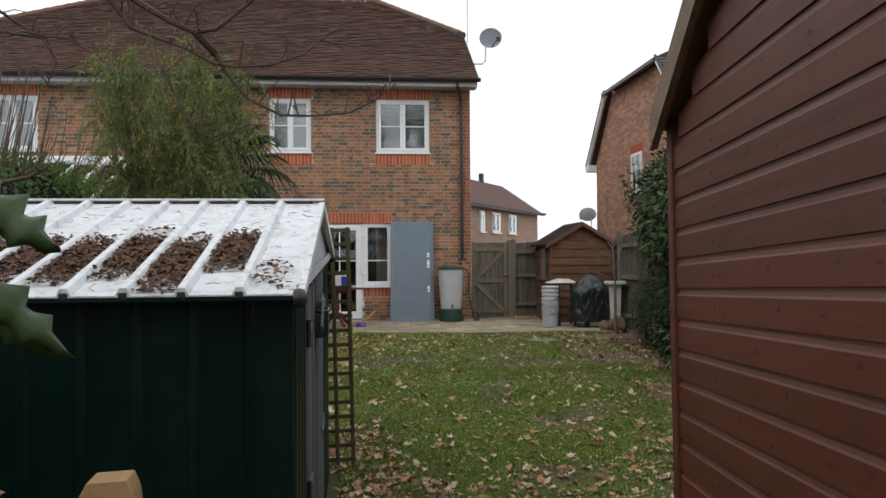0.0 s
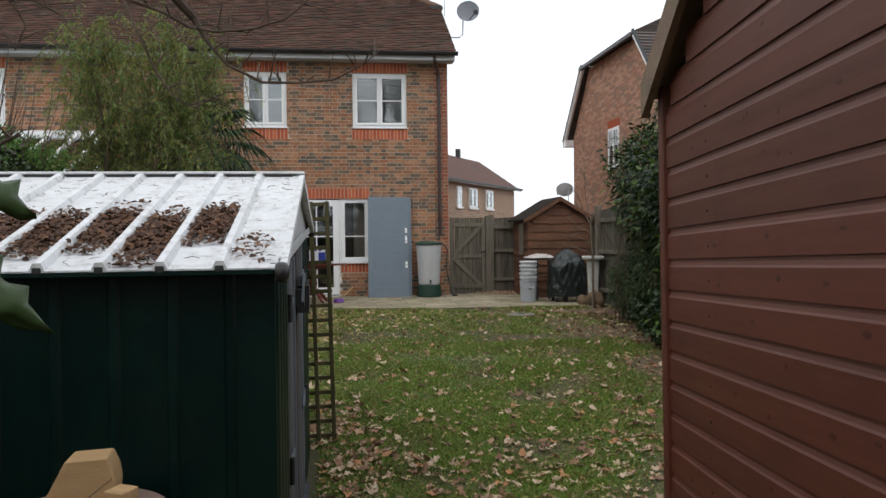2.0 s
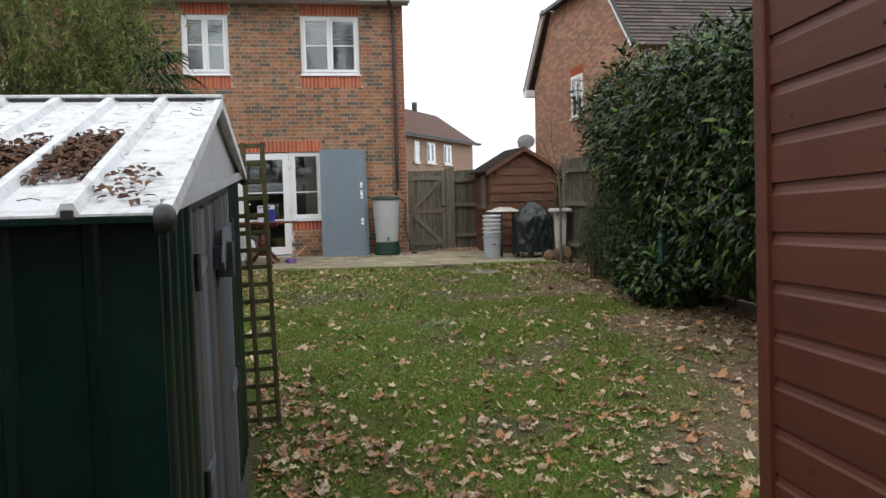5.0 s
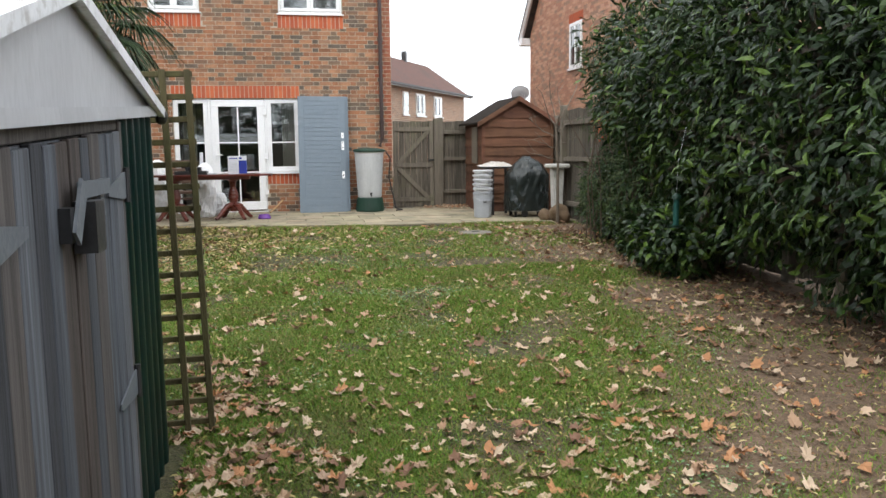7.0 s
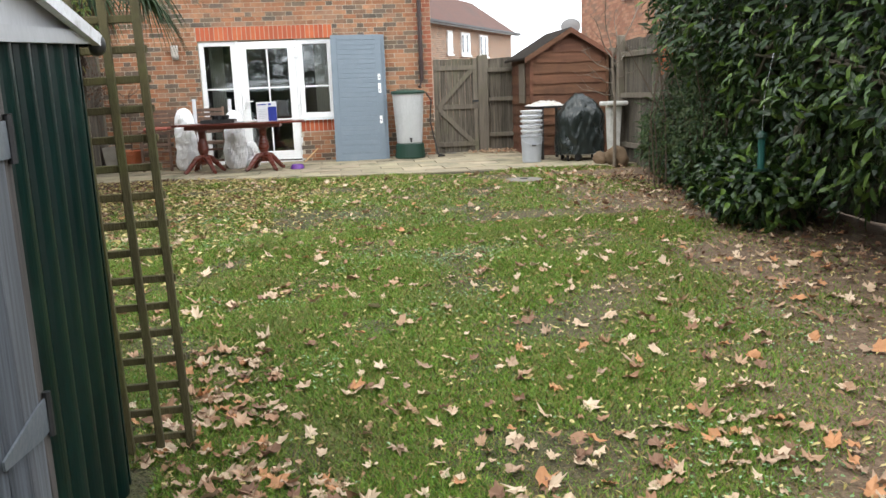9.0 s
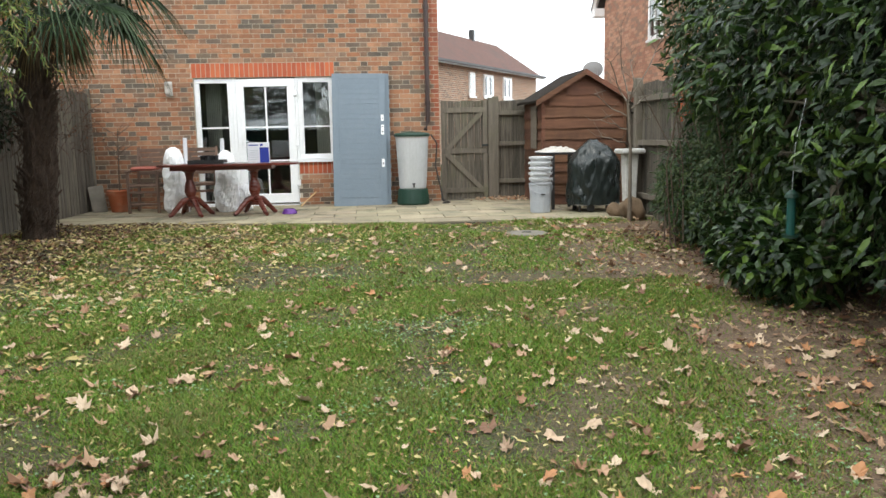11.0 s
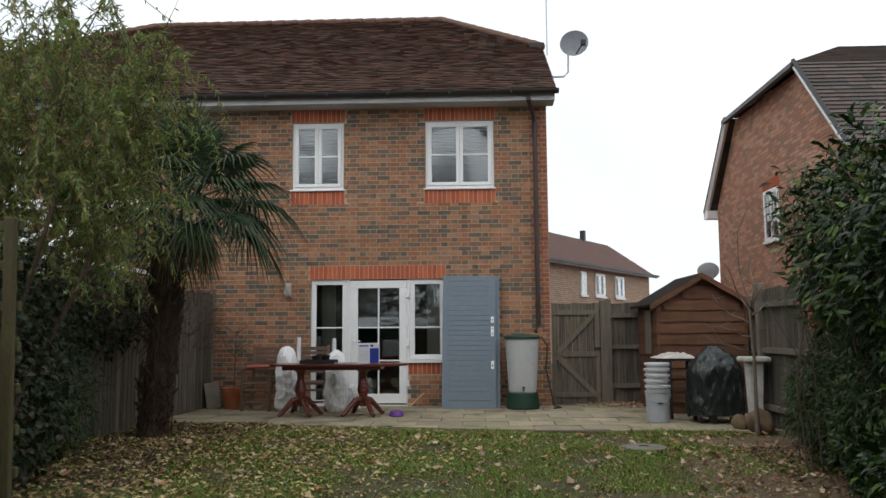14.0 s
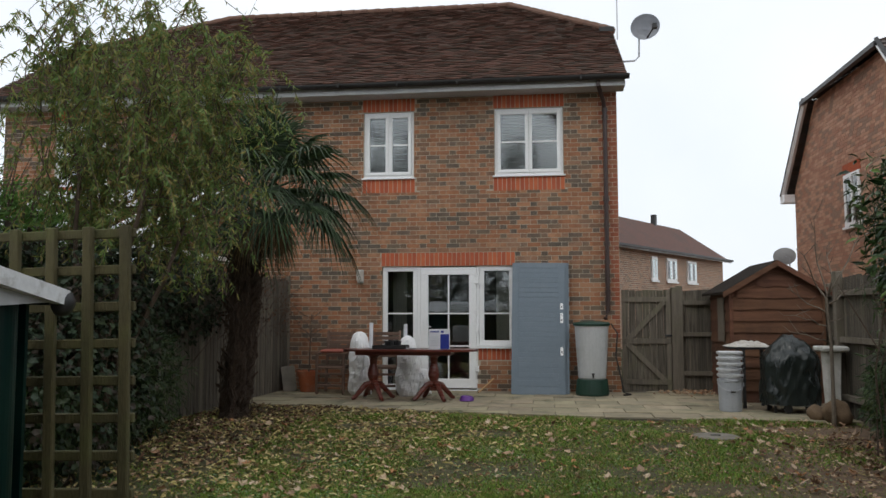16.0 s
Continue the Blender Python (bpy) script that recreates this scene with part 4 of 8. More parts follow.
def terrace():
    h = thing("terraced_house", "distant red-brick house with a brown roof behind the gate", "house", (9.66, 44.0, 0), 60.0)
    z = 3.85
    part("wall", boxes((-20, 0, 0, 5, 0, z)), M_FARWALL, h)
    bm = bmesh.new()
    prism(bm, [(-0.3, z - 0.1), (5.3, z - 0.1), (3.6, z + 1.35), (1.3, z + 1.35)], "x", -20.2, -2.0)
    part("roof", bm, M_FARROOF, h)
    bm = bmesh.new()
    a, b, c, g = [bm.verts.new(p) for p in ((0.3, -0.3, z - 0.1), (0.3, 5.3, z - 0.1), (-2.0, 3.6, z + 1.35), (-2.0, 1.3, z + 1.35))]
    d, e = bm.verts.new((-2.0, -0.3, z - 0.1)), bm.verts.new((-2.0, 5.3, z - 0.1))
    for f in ((a, b, c, g), (a, g, d), (b, e, c), (a, d, e, b)):
        bm.faces.new(f)
    part("roof_hip", bm, M_FARROOF, h)
    part("fascia", boxes((-20.2, 0.3, -0.33, -0.27, z - 0.17, z - 0.12)), M_FASCIA, h)
    part("gutter", boxes((-20.2, 0.3, -0.42, -0.331, z - 0.12, z - 0.03)), M_BLACK, h)
    for x, w in ((-8.55, 0.55), (-7.0, 1.05), (-4.7, 1.05)):
        win = part("window", boxes((x, x + w, -0.06, 0.02, 2.62, 3.55)), M_UPVC, h)
        for k in (0, 1):
            part("pane", boxes((x + 0.06 + k * w * 0.5, x + w * 0.44 + k * w * 0.5, -0.075, -0.062, 2.72, 3.45)), M_GLASS, win)
        part("sill", boxes((x - 0.08, x + w + 0.08, -0.1, -0.06, 2.55, 2.62)), M_UPVC, win)
    part("flue", boxes((-5.1, -4.9, 1.2, 1.4, z + 1.0, z + 1.75)), M_BLACK, h)


terrace()


# ---- fences and gate ----
def board_fence(name, x0, y0, x1, y1, z0, z1, label, board=0.1, rails=True, rail_side=1.0):
    """Upright boards on rails between posts from one point of the plan to another."""
    a, b = Vector((x0, y0)), Vector((x1, y1))
    ln = (b - a).length
    turn = math.degrees(math.atan2(y1 - y0, x1 - x0))
    f = thing(name, label, "fence", (x0, y0, z0), turn, kind="structure")
    n = int(ln / board)
    kinds = []
    for k in range(5):
        bm = boxes((0, board * (0.97 if rail_side > 0 else 0.9), 0, 0.016 + 0.004 * k, 0.02, z1 - z0 - 0.02 + 0.006 * k), bevel=0.003)
        me = part("board", bm, M_FENCE, f)
        kinds.append(me.data)
        me.matrix_basis = pose(k * board, 0.02, 0)
    for i in range(5, n):
        ob = new("board", kinds[random.randrange(5)])
        ob.parent = f
        ob.matrix_basis = pose(i * board, 0.02 + random.uniform(-0.003, 0.003), random.uniform(-0.012, 0.012), 0, random.uniform(-0.5, 0.5), 0)
    h = z1 - z0
    for z in (0.3, h * 0.55, h - 0.25):
        part("rail", boxes((0, ln, -0.045 if rail_side > 0 else 0.042, 0.016 if rail_side > 0 else 0.09, z, z + 0.07), bevel=0.005), M_POST, f)
    k = max(1, round(ln / 1.85))
    for i in range(k + 1):
        x = i * ln / k
        part("post", boxes((x - 0.05, x + 0.05, -0.075 * rail_side, 0.02, -0.25, h + 0.06), bevel=0.008), M_POST, f)
    return f


board_fence("fence_left", -3.4, 2.0, -3.25, 14.9, -0.1, 1.75, "weathered brown wooden garden fence under dark ivy", rail_side=-1)
board_fence("fence_left", -3.25, 14.95, -3.02, HY - 0.02, 0.05, 1.95, "weathered brown wooden garden fence beside the brick wall", rail_side=-1)
board_fence("fence_right", 4.92, 15.15, 5.25, 3.6, 0.0, 1.82, "weathered grey-brown wooden garden fence behind the laurel", rail_side=1, board=0.11)
board_fence("fence_right", 5.35, 18.3, 5.35, 15.2, 0.05, 1.72, "weathered wooden fence beside the brown shed", rail_side=1)
board_fence("fence_back", 3.45, 18.16, 5.3, 18.16, 0.05, 1.74, "weathered wooden fence panel beside the garden gate", rail_side=1)


def garden_gate():
    g = thing("garden_gate", "weathered wooden ledged and braced garden gate", "gate", (2.53, 18.14, 0.1))
    W, H = 0.78, 1.64
    for i in range(7):
        part("board", boxes((i * W / 7 + 0.003, (i + 1) * W / 7 - 0.003, 0.0, 0.02, 0.0, H - 0.005 * (i % 3)), bevel=0.003), M_FENCE, g)
    for z in (0.1, 0.76, H - 0.2):
        part("ledge", boxes((0, W, -0.03, -0.001, z, z + 0.085), bevel=0.004), M_POST, g)
    part("stile", boxes((0.0, 0.06, -0.028, -0.001, 0, H), bevel=0.003), M_POST, g)
    part("stile", boxes((W - 0.07, W, -0.026, -0.001, 0, H), bevel=0.003), M_POST, g)
    for a, b in (((0.08, 0.82), (W - 0.1, H - 0.2)), ((0.08, 0.76), (W - 0.1, 0.16))):
        d = Vector((b[0] - a[0], 0, b[1] - a[1]))
        bm = bmesh.new()
        box(bm, 0, d.length, -0.034, -0.004, -0.04, 0.04, 0.003, pose(a[0], 0, a[1], 0, -math.degrees(math.atan2(d.z, d.x)), 0))
        part("brace", bm, M_POST, g)
    part("latch", boxes((W - 0.1, W + 0.06, -0.045, -0.03, 0.88, 0.91)), M_LOCK, g, "black iron latch")
    p = thing("gate_post", "square weathered wooden gate post", "post", (3.38, 18.14, 0.0))
    part("post_shaft", boxes((-0.06, 0.06, -0.06, 0.06, 0, 1.78), bevel=0.008), M_POST, p)


garden_gate()

# ---- red-brown shed beside the path ----
def red_shed():
    x, y0, y1, zb, ze = 1.085, 0.56, 2.955, -0.26, 1.79
    s = thing("wooden_shed", "red-brown stained shiplap wooden shed with a pitched roof", "shed", (x, y1, zb))
    s.matrix_basis = pose(x, y1, zb, -2.2, 0, -6.0)
    mid, k = (y0 + y1) / 2, 0.62
    apex = ze + k * (y1 - mid)
    def top(y):
        return ze + k * min(y1 - y, y - y0)
    bm = bmesh.new()
    prism(bm, [(y0 - y1 + 0.03, 0), (-0.03, 0), (-0.03, ze - zb - 0.02), (mid - y1, apex - zb - 0.04), (y0 - y1 + 0.03, ze - zb - 0.02)], "x", 0.03, 2.6)
    part("carcass", bm, M_REDSHED, s)
    p = 0.0864
    z = 0.781 - 12 * p
    i = 0
    while z < apex - 0.03:
        cut = 0.0
        lo, hi = y0, y1
        if z + p > ze:
            cut = (z + p - ze) / k
            lo, hi = y0 + cut, y1 - cut
        if hi - lo > 0.12 and z > zb - 0.02:
            bm = bmesh.new()
            a, b = z - zb, z + p - zb
            # shiplap profile: thick flat face, scooped upper edge
            prism(bm, [(0.03, a), (0.0, a + 0.001), (-0.001, a + 0.064), (0.0025, a + 0.069), (0.0055, a + 0.078), (0.006, b - 0.002), (0.006, b + 0.004), (0.03, b + 0.004)], "y", lo - y1 + 0.0, hi - y1 - 0.028)
            part("shiplap_board", bm, M_REDSHED, s)
        z += p
        i += 1
    part("corner_strip", boxes((-0.012, 0.03, -0.028, 0.012, -0.02, ze - zb + 0.01), bevel=0.004), M_REDSHED, s)
    part("corner_strip", boxes((-0.012, 0.03, y0 - y1 - 0.012, y0 - y1 + 0.028, -0.02, ze - zb + 0.01), bevel=0.004), M_REDSHED, s)
    # shiplap front towards the lawn
    for j in range(24):
        z = zb + j * p
        part("shiplap_board", boxes((0.03, 2.6, -0.03, 0.0, z - zb, z - zb + p - 0.012), bevel=0.003), M_REDSHED, s)
    # roof boards, felt and barge boards
    for sg in (1, -1):
        bm = bmesh.new()
        edge = y1 if sg > 0 else y0
        out = 0.03 * sg
        pts = [(edge + out - y1, ze - k * 0.03 - zb), (mid - y1, apex - zb), (mid - y1, apex - zb + 0.03), (edge + out - y1, ze - k * 0.03 - zb + 0.03)]
        prism(bm, pts, "x", -0.032, 2.7)
        part("roof_board", bm, M_BARGE, s)
        bm = bmesh.new()
        prism(bm, [(a, b + 0.031) for a, b in pts[:2]] + [(a, b + 0.008) for a, b in pts[2:]], "x", -0.036, 2.72)
        part("roof_felt", bm, M_FELT, s)
        bm = bmesh.new()
        prism(bm, [(edge + out - y1, ze - k * 0.03 - zb - 0.055), (mid - y1, apex - zb - 0.05), (mid - y1, apex - zb + 0.05), (edge + out - y1, ze - k * 0.03 - zb + 0.045)], "x", -0.056, -0.034)
        part("barge_board", bm, M_BARGE, s, "weathered greenish brown barge board")
    # knots in the boards
    rnd = random.Random(4)
    for _ in range(80):
        row = rnd.randrange(3, 26)
        zk = 0.781 - 12 * p + row * p + rnd.uniform(0.015, 0.05) - zb
        yk = rnd.uniform(-1.6, -0.1)
        if zk + zb > top(y1 + yk) - 0.06:
            continue
        bm = lathe([(0.001, 0.0015), (0.006, 0.0012), (0.0095, 0.0)][::-1], 10)
        bmesh.ops.scale(bm, vec=(rnd.uniform(0.4, 0.8), rnd.uniform(0.8, 1.5), 0.15), verts=bm.verts)
        part("knot", bm, M_KNOT, s).matrix_basis = pose(-0.0011, yk, zk, 0, -90, 0)
    # nail heads
    for zz in np.arange(0.35, 1.95, p):
        part("nail", lathe([(0.003, 0.0), (0.003, 0.002)], 6), M_LOCK, s).matrix_basis = pose(-0.002, -0.36, zz + 0.03, 0, -90, 0)


red_shed()


# ---- green metal shed with a planked door ----
def green_shed():
    x1, x0 = -0.08, -2.5
    y0, y1, ym = 3.74, 6.55, 5.15
    zb, tilt = -0.26, 0.051
    def rise(y):
        return tilt * (y - y0)
    s = thing("metal_shed", "dark green metal garden shed with a white ribbed roof", "shed", (x1, y0, zb))
    def L(bm):
        """World measure to the shed's own, leaning with the ground."""
        for v in bm.verts:
            v.co.z += rise(v.co.y) * (0.5 + 0.5 * min(1.0, max(0.0, (v.co.z - zb) / (1.272 - zb))))
            v.co -= Vector((x1, y0, zb))
        return bm
    ze, za = 1.272, 1.615
    # long wall towards the path's start: flat sheets with upright ribs
    bm = boxes((x0, x1, y0, y0 + 0.012, zb, ze))
    part("wall_sheet", L(bm), M_GREENMETAL, s)
    for x in np.arange(x1 - 0.16, x0, -0.2):
        bm = bmesh.new()
        prism(bm, [(x - 0.022, y0), (x - 0.012, y0 - 0.013), (x + 0.012, y0 - 0.013), (x + 0.022, y0)], "z", zb, ze - 0.01)
        part("wall_rib", L(bm), M_GREENMETAL, s)
    part("wall_sheet", L(boxes((x0, x1, y1 - 0.012, y1, zb, ze), (x0, x0 + 0.012, y0 + 0.012, y1 - 0.012, zb, ze))), M_GREENMETAL, s)
    # gable end towards the lawn: corrugated strips either side of the doors
    def corrugated(a, b):
        n = max(2, round((b - a) / 0.15))
        w = (b - a) / n
        steps = 12
        out = []
        for i in range(n * steps):
            u = (i % steps) / steps
            out.append((x1 - 0.04 + 0.05 * max(0.0, math.sin(math.pi * min(1.0, max(0.0, (u - 0.12) / 0.82)))) ** 0.4, a + i * w / steps))
        out.append((x1 - 0.04, b))
        ring = out + [(x1 - 0.05, b), (x1 - 0.05, a)]
        bm = bmesh.new()
        prism(bm, ring, "z", zb, ze)
        part("corrugated_strip", L(bm), M_GREENMETAL, s)
    corrugated(y0 + 0.012, 4.335)
    corrugated(5.85, y1 - 0.012)
    part("door_frame", L(boxes((x1 - 0.04, x1 + 0.004, 4.337, 4.395, zb, ze - 0.02), (x1 - 0.04, x1 + 0.004, 5.805, 5.848, zb, ze - 0.02), (x1 - 0.04, x1 - 0.004, 4.395, 5.805, ze - 0.05, ze - 0.01), bevel=0.004)), M_OLDPLANK, s)
    # white gable panel and its lower flange
    bm = bmesh.new()
    prism(bm, [(y0 - 0.03, ze + 0.012), (y1 + 0.03, ze + 0.012), (ym, za - 0.015)], "x", x1 - 0.03, x1 + 0.006)
    part("gable_panel", L(bm), M_GREYGABLE, s, "pale grey metal gable panel")
    part("gable_flange", L(boxes((x1 - 0.01, x1 + 0.03, y0 - 0.06, y1 + 0.06, ze - 0.012, ze + 0.014), (x1 + 0.018, x1 + 0.028, y0 - 0.06, y1 + 0.06, ze + 0.014, ze + 0.03))), M_GREYGABLE, s)
    # roof sheets and ribs
    xr = x1 + 0.03
    for a, b in ((y0 - 0.1, ym), (y1 + 0.1, ym)):
        k = (za - ze) / (ym - y0 + 0.1) * (1 if a < b else 1)
        za_, ze_ = za, ze - 0.005
        bm = bmesh.new()
        prism(bm, [(a, ze_), (b, za_), (b, za_ + 0.006), (a, ze_ + 0.006)], "x", x0 - 0.1, xr)
        part("roof_sheet", L(bm), M_WHITEROOF, s)
        n = 0
        for x in np.arange(xr - 0.21, x0 - 0.05, -0.2):
            bm = bmesh.new()
            lo = [bm.verts.new((x + dx, a, ze_ + 0.006 + dz)) for dx, dz in ((-0.026, 0), (-0.013, 0.026), (0.013, 0.026), (0.026, 0))]
            hi = [bm.verts.new((x + dx, b, za_ + 0.006 + dz)) for dx, dz in ((-0.026, 0), (-0.013, 0.026), (0.013, 0.026), (0.026, 0))]
            for i in range(3):
                bm.faces.new((lo[i], lo[i + 1], hi[i + 1], hi[i]))
            bm.faces.new(lo)
            bm.faces.new(hi)
            part("roof_rib", L(bm), M_WHITEROOF, s)
            part("rib_plug", L(boxes((x - 0.015, x + 0.015, a + (-0.006 if a < b else 0.001), a + (-0.001 if a < b else 0.006), ze_ - 0.008, ze_ + 0.017), bevel=0.003)), M_BLACK, s)
        bm = bmesh.new()
        prism(bm, [(a, ze_ - 0.02), (b, za_ - 0.02), (b, za_ + 0.022), (a, ze_ + 0.022)], "x", xr - 0.004, xr + 0.022)
        part("verge_trim", L(bm), M_WHITEROOF, s, "white metal verge trim")
        part("eave_trim", L(boxes((x0 - 0.1, xr, a - 0.004, a + 0.012, ze_ - 0.016, ze_ - 0.002))), M_GREENMETAL, s)
        bm = lathe([(0.026, 0.0), (0.034, 0.008), (0.036, 0.022), (0.033, 0.036), (0.022, 0.046), (0.006, 0.05)], 20)
        for f in bm.faces:
            f.smooth = True
        bmesh.ops.transform(bm, matrix=pose(xr - 0.02, a, ze_ - 0.01, 0, 90, 0), verts=bm.verts)
        part("corner_cap", L(bm), M_BLACK, s, "round black plastic corner cap")
    bm = bmesh.new()
    prism(bm, [(ym - 0.07, za - 0.012), (ym, za + 0.02), (ym + 0.07, za - 0.012), (ym, za + 0.012)], "x", x0 - 0.1, xr + 0.024)
    part("ridge_cap", L(bm), M_WHITEROOF, s)
    part("ridge_bar", L(boxes((x0 - 0.1, xr + 0.024, ym - 0.035, ym + 0.035, za + 0.02, za + 0.034), bevel=0.004)), M_WHITEROOF, s, "white metal ridge bar")
    # solid black strips stand for the shadow under the ridge bar, between the ribs
    for x in np.arange(xr - 0.21, x0, -0.2):
        part("ridge_gap", L(boxes((x + 0.03, x + 0.17, ym - 0.034, ym - 0.02, za + 0.004, za + 0.0195))), M_BLACK, s, "black strip standing for the shadow beneath the ridge bar")
    # pair of planked doors
    for a, b, hinge in ((4.4, 5.095, 4.4), (5.1, 5.8, 5.8)):
        d = part("shed_door", L(boxes((x1 - 0.035, x1 - 0.018, a, b, zb + 0.06, ze - 0.055))), M_OLDPLANK, s, "silver-grey weathered planked door")
        n = 6
        w = (b - a) / n
        cuts = [a] + [a + (i + random.uniform(-0.2, 0.2)) * w for i in range(1, n)] + [b]
        for i in range(n):
            bm = boxes((x1 - 0.017, x1 + 0.004 + random.uniform(-0.003, 0.003), cuts[i] + 0.002, cuts[i + 1] - 0.002, zb + 0.05, ze - 0.05 - random.uniform(0, 0.012)), bevel=0.003)
            part("plank", L(bm), M_OLDPLANK, d)
        for z in (0.32 + zb * 0, 1.03):
            sg = 1 if hinge == a else -1
            bm = bmesh.new()
            q = hinge - 0.03 * sg
            prism(bm, [(q, z - 0.045), (q + 0.06 * sg, z - 0.045), (q + 0.3 * sg, z - 0.012), (q + 0.3 * sg, z + 0.012), (q + 0.06 * sg, z + 0.045), (q, z + 0.045)], "x", x1 + 0.008, x1 + 0.014)
            part("strap_hinge", L(bm), M_HINGE, d, "grey painted strap hinge")
            bm = bmesh.new()
            tube(bm, [(x1 + 0.016, q, z - 0.06), (x1 + 0.016, q, z + 0.06)], 0.011, 8)
            part("hinge_pin", L(bm), M_LOCK, d)
    # hasp and padlock
    def bar(a, b, wide, x, thick):
        d = Vector((0, b[0] - a[0], b[1] - a[1]))
        n = Vector((0, -d.z, d.y)).normalized() * wide / 2
        bm = bmesh.new()
        prism(bm, [(a[0] + n.y, a[1] + n.z), (b[0] + n.y, b[1] + n.z), (b[0] - n.y, b[1] - n.z), (a[0] - n.y, a[1] - n.z)], "x", x, x + thick)
        for v in bm.verts:
            v.co.z -= rise(v.co.y)
        return L(bm)
    h = part("hasp", bar((5.42, 1.15), (5.05, 1.15), 0.045, x1 + 0.03, 0.012), M_HINGE, s, "pale grey steel hasp bent over the lock")
    part("hasp_strap", bar((5.06, 1.165), (4.955, 1.03), 0.06, x1 + 0.04, 0.01), M_HINGE, h)
    part("hasp_strap", bar((5.36, 1.17), (5.37, 1.06), 0.05, x1 + 0.018, 0.01), M_HINGE, h)
    part("lock_body", bar((4.97, 1.11), (4.97, 1.02), 0.07, x1 + 0.008, 0.03), M_LOCK, h, "black lock body")
    part("padlock", bar((5.12, 1.12), (5.12, 0.98), 0.11, x1 + 0.012, 0.06), M_LOCK, h, "black padlock")
    part("door_step", L(boxes((x1 - 0.02, x1 + 0.03, 4.34, 5.845, zb - 0.02, zb + 0.05), bevel=0.005)), M_OLDPLANK, s)
    # wet leaves and twigs caught between the ribs
    n = 9500
    col = RNG.integers(0, 9, n)
    x = xr - 0.21 - 0.2 * col + RNG.uniform(0.03, 0.17, n)
    lim = np.array([(0.02, 0.3), (0.2, 0.56), (0.04, 0.5), (0.14, 0.56), (0.1, 0.5), (0.12, 0.5), (0.12, 0.5), (0.1, 0.45), (0.12, 0.5)])
    u = np.clip(RNG.normal(0.5, 0.24, n), -0.05, 1.1)
    t = lim[col, 0] + (lim[col, 1] - lim[col, 0]) * u
    keep = (col > 0) | (RNG.random(n) < 0.05)
    x, t = x[keep], t[keep]
    n = len(x)
    y = (y0 - 0.1) + t * (ym - y0 + 0.1)
    z = ze - 0.005 + t * (za - ze) + 0.012 + RNG.uniform(0, 0.014, n) + rise(y)
    a = RNG.uniform(0, 6.28, n)
    way = np.stack([np.cos(a), np.sin(a) * 0.9, np.sin(a) * 0.28 + RNG.normal(0, 0.14, n)], 1)
    face = unit(np.stack([RNG.normal(0, 0.3, n), RNG.normal(-0.3, 0.4, n), np.ones(n)], 1))
    v, f = spread_leaves(np.stack([x, y, z], 1), way, face, RNG.uniform(0.014, 0.04, n), RNG.uniform(0.01, 0.026, n), 0.15, 0.2)
    tagged(soup("leaf_litter", v, f, M_BROWNLEAF), "wet brown fallen leaves between the shed roof's ribs", "leaves", kind="stuff")
    bm = bmesh.new()
    for i in range(150):
        t = random.uniform(0.05, 0.95)
        xx, yy = random.uniform(-1.9, xr - 0.04), y0 - 0.1 + t * 1.51
        zz = ze + 0.01 + t * (za - ze) + rise(yy)
        a = random.uniform(0, 6.28)
        l = random.uniform(0.008, 0.045)
        tube(bm, [(xx, yy, zz), (xx + l * math.cos(a), yy + l * math.sin(a), zz + l * math.sin(a) * 0.34), (xx + 1.8 * l * math.cos(a + 0.5), yy + 1.8 * l * math.sin(a + 0.5), zz + 1.8 * l * math.sin(a + 0.5) * 0.34)], random.uniform(0.0006, 0.0013), 4)
    tagged(part("fallen_twigs", bm, M_TWIG), "thin brown twigs scattered over the shed roof", "twigs", kind="stuff")


green_shed()


def trellis():
    t = thing("trellis", "mossy brown wooden trellis panel standing behind the shed", "trellis", (0.10, 6.78, -0.17))
    H, W = 1.8, 1.72
    lean = 0.03
    for i in range(16):
        x = -i * W / 15
        part("upright", boxes((x - 0.015, x + 0.015, -0.02, 0.0, 0, H), bevel=0.003), M_TRELLIS, t).matrix_basis = pose(0, 0, 0, 0, -1.2, 0)
    n = 17
    for i in range(n):
        z = 0.07 + i * (H - 0.09) / (n - 1)
        part("crosspiece", boxes((-W - 0.02, 0.02, 0.001, 0.02, z - 0.014, z + 0.014), bevel=0.003), M_TRELLIS, t).matrix_basis = pose(0, 0, 0, 0, -1.2, 0)


trellis()


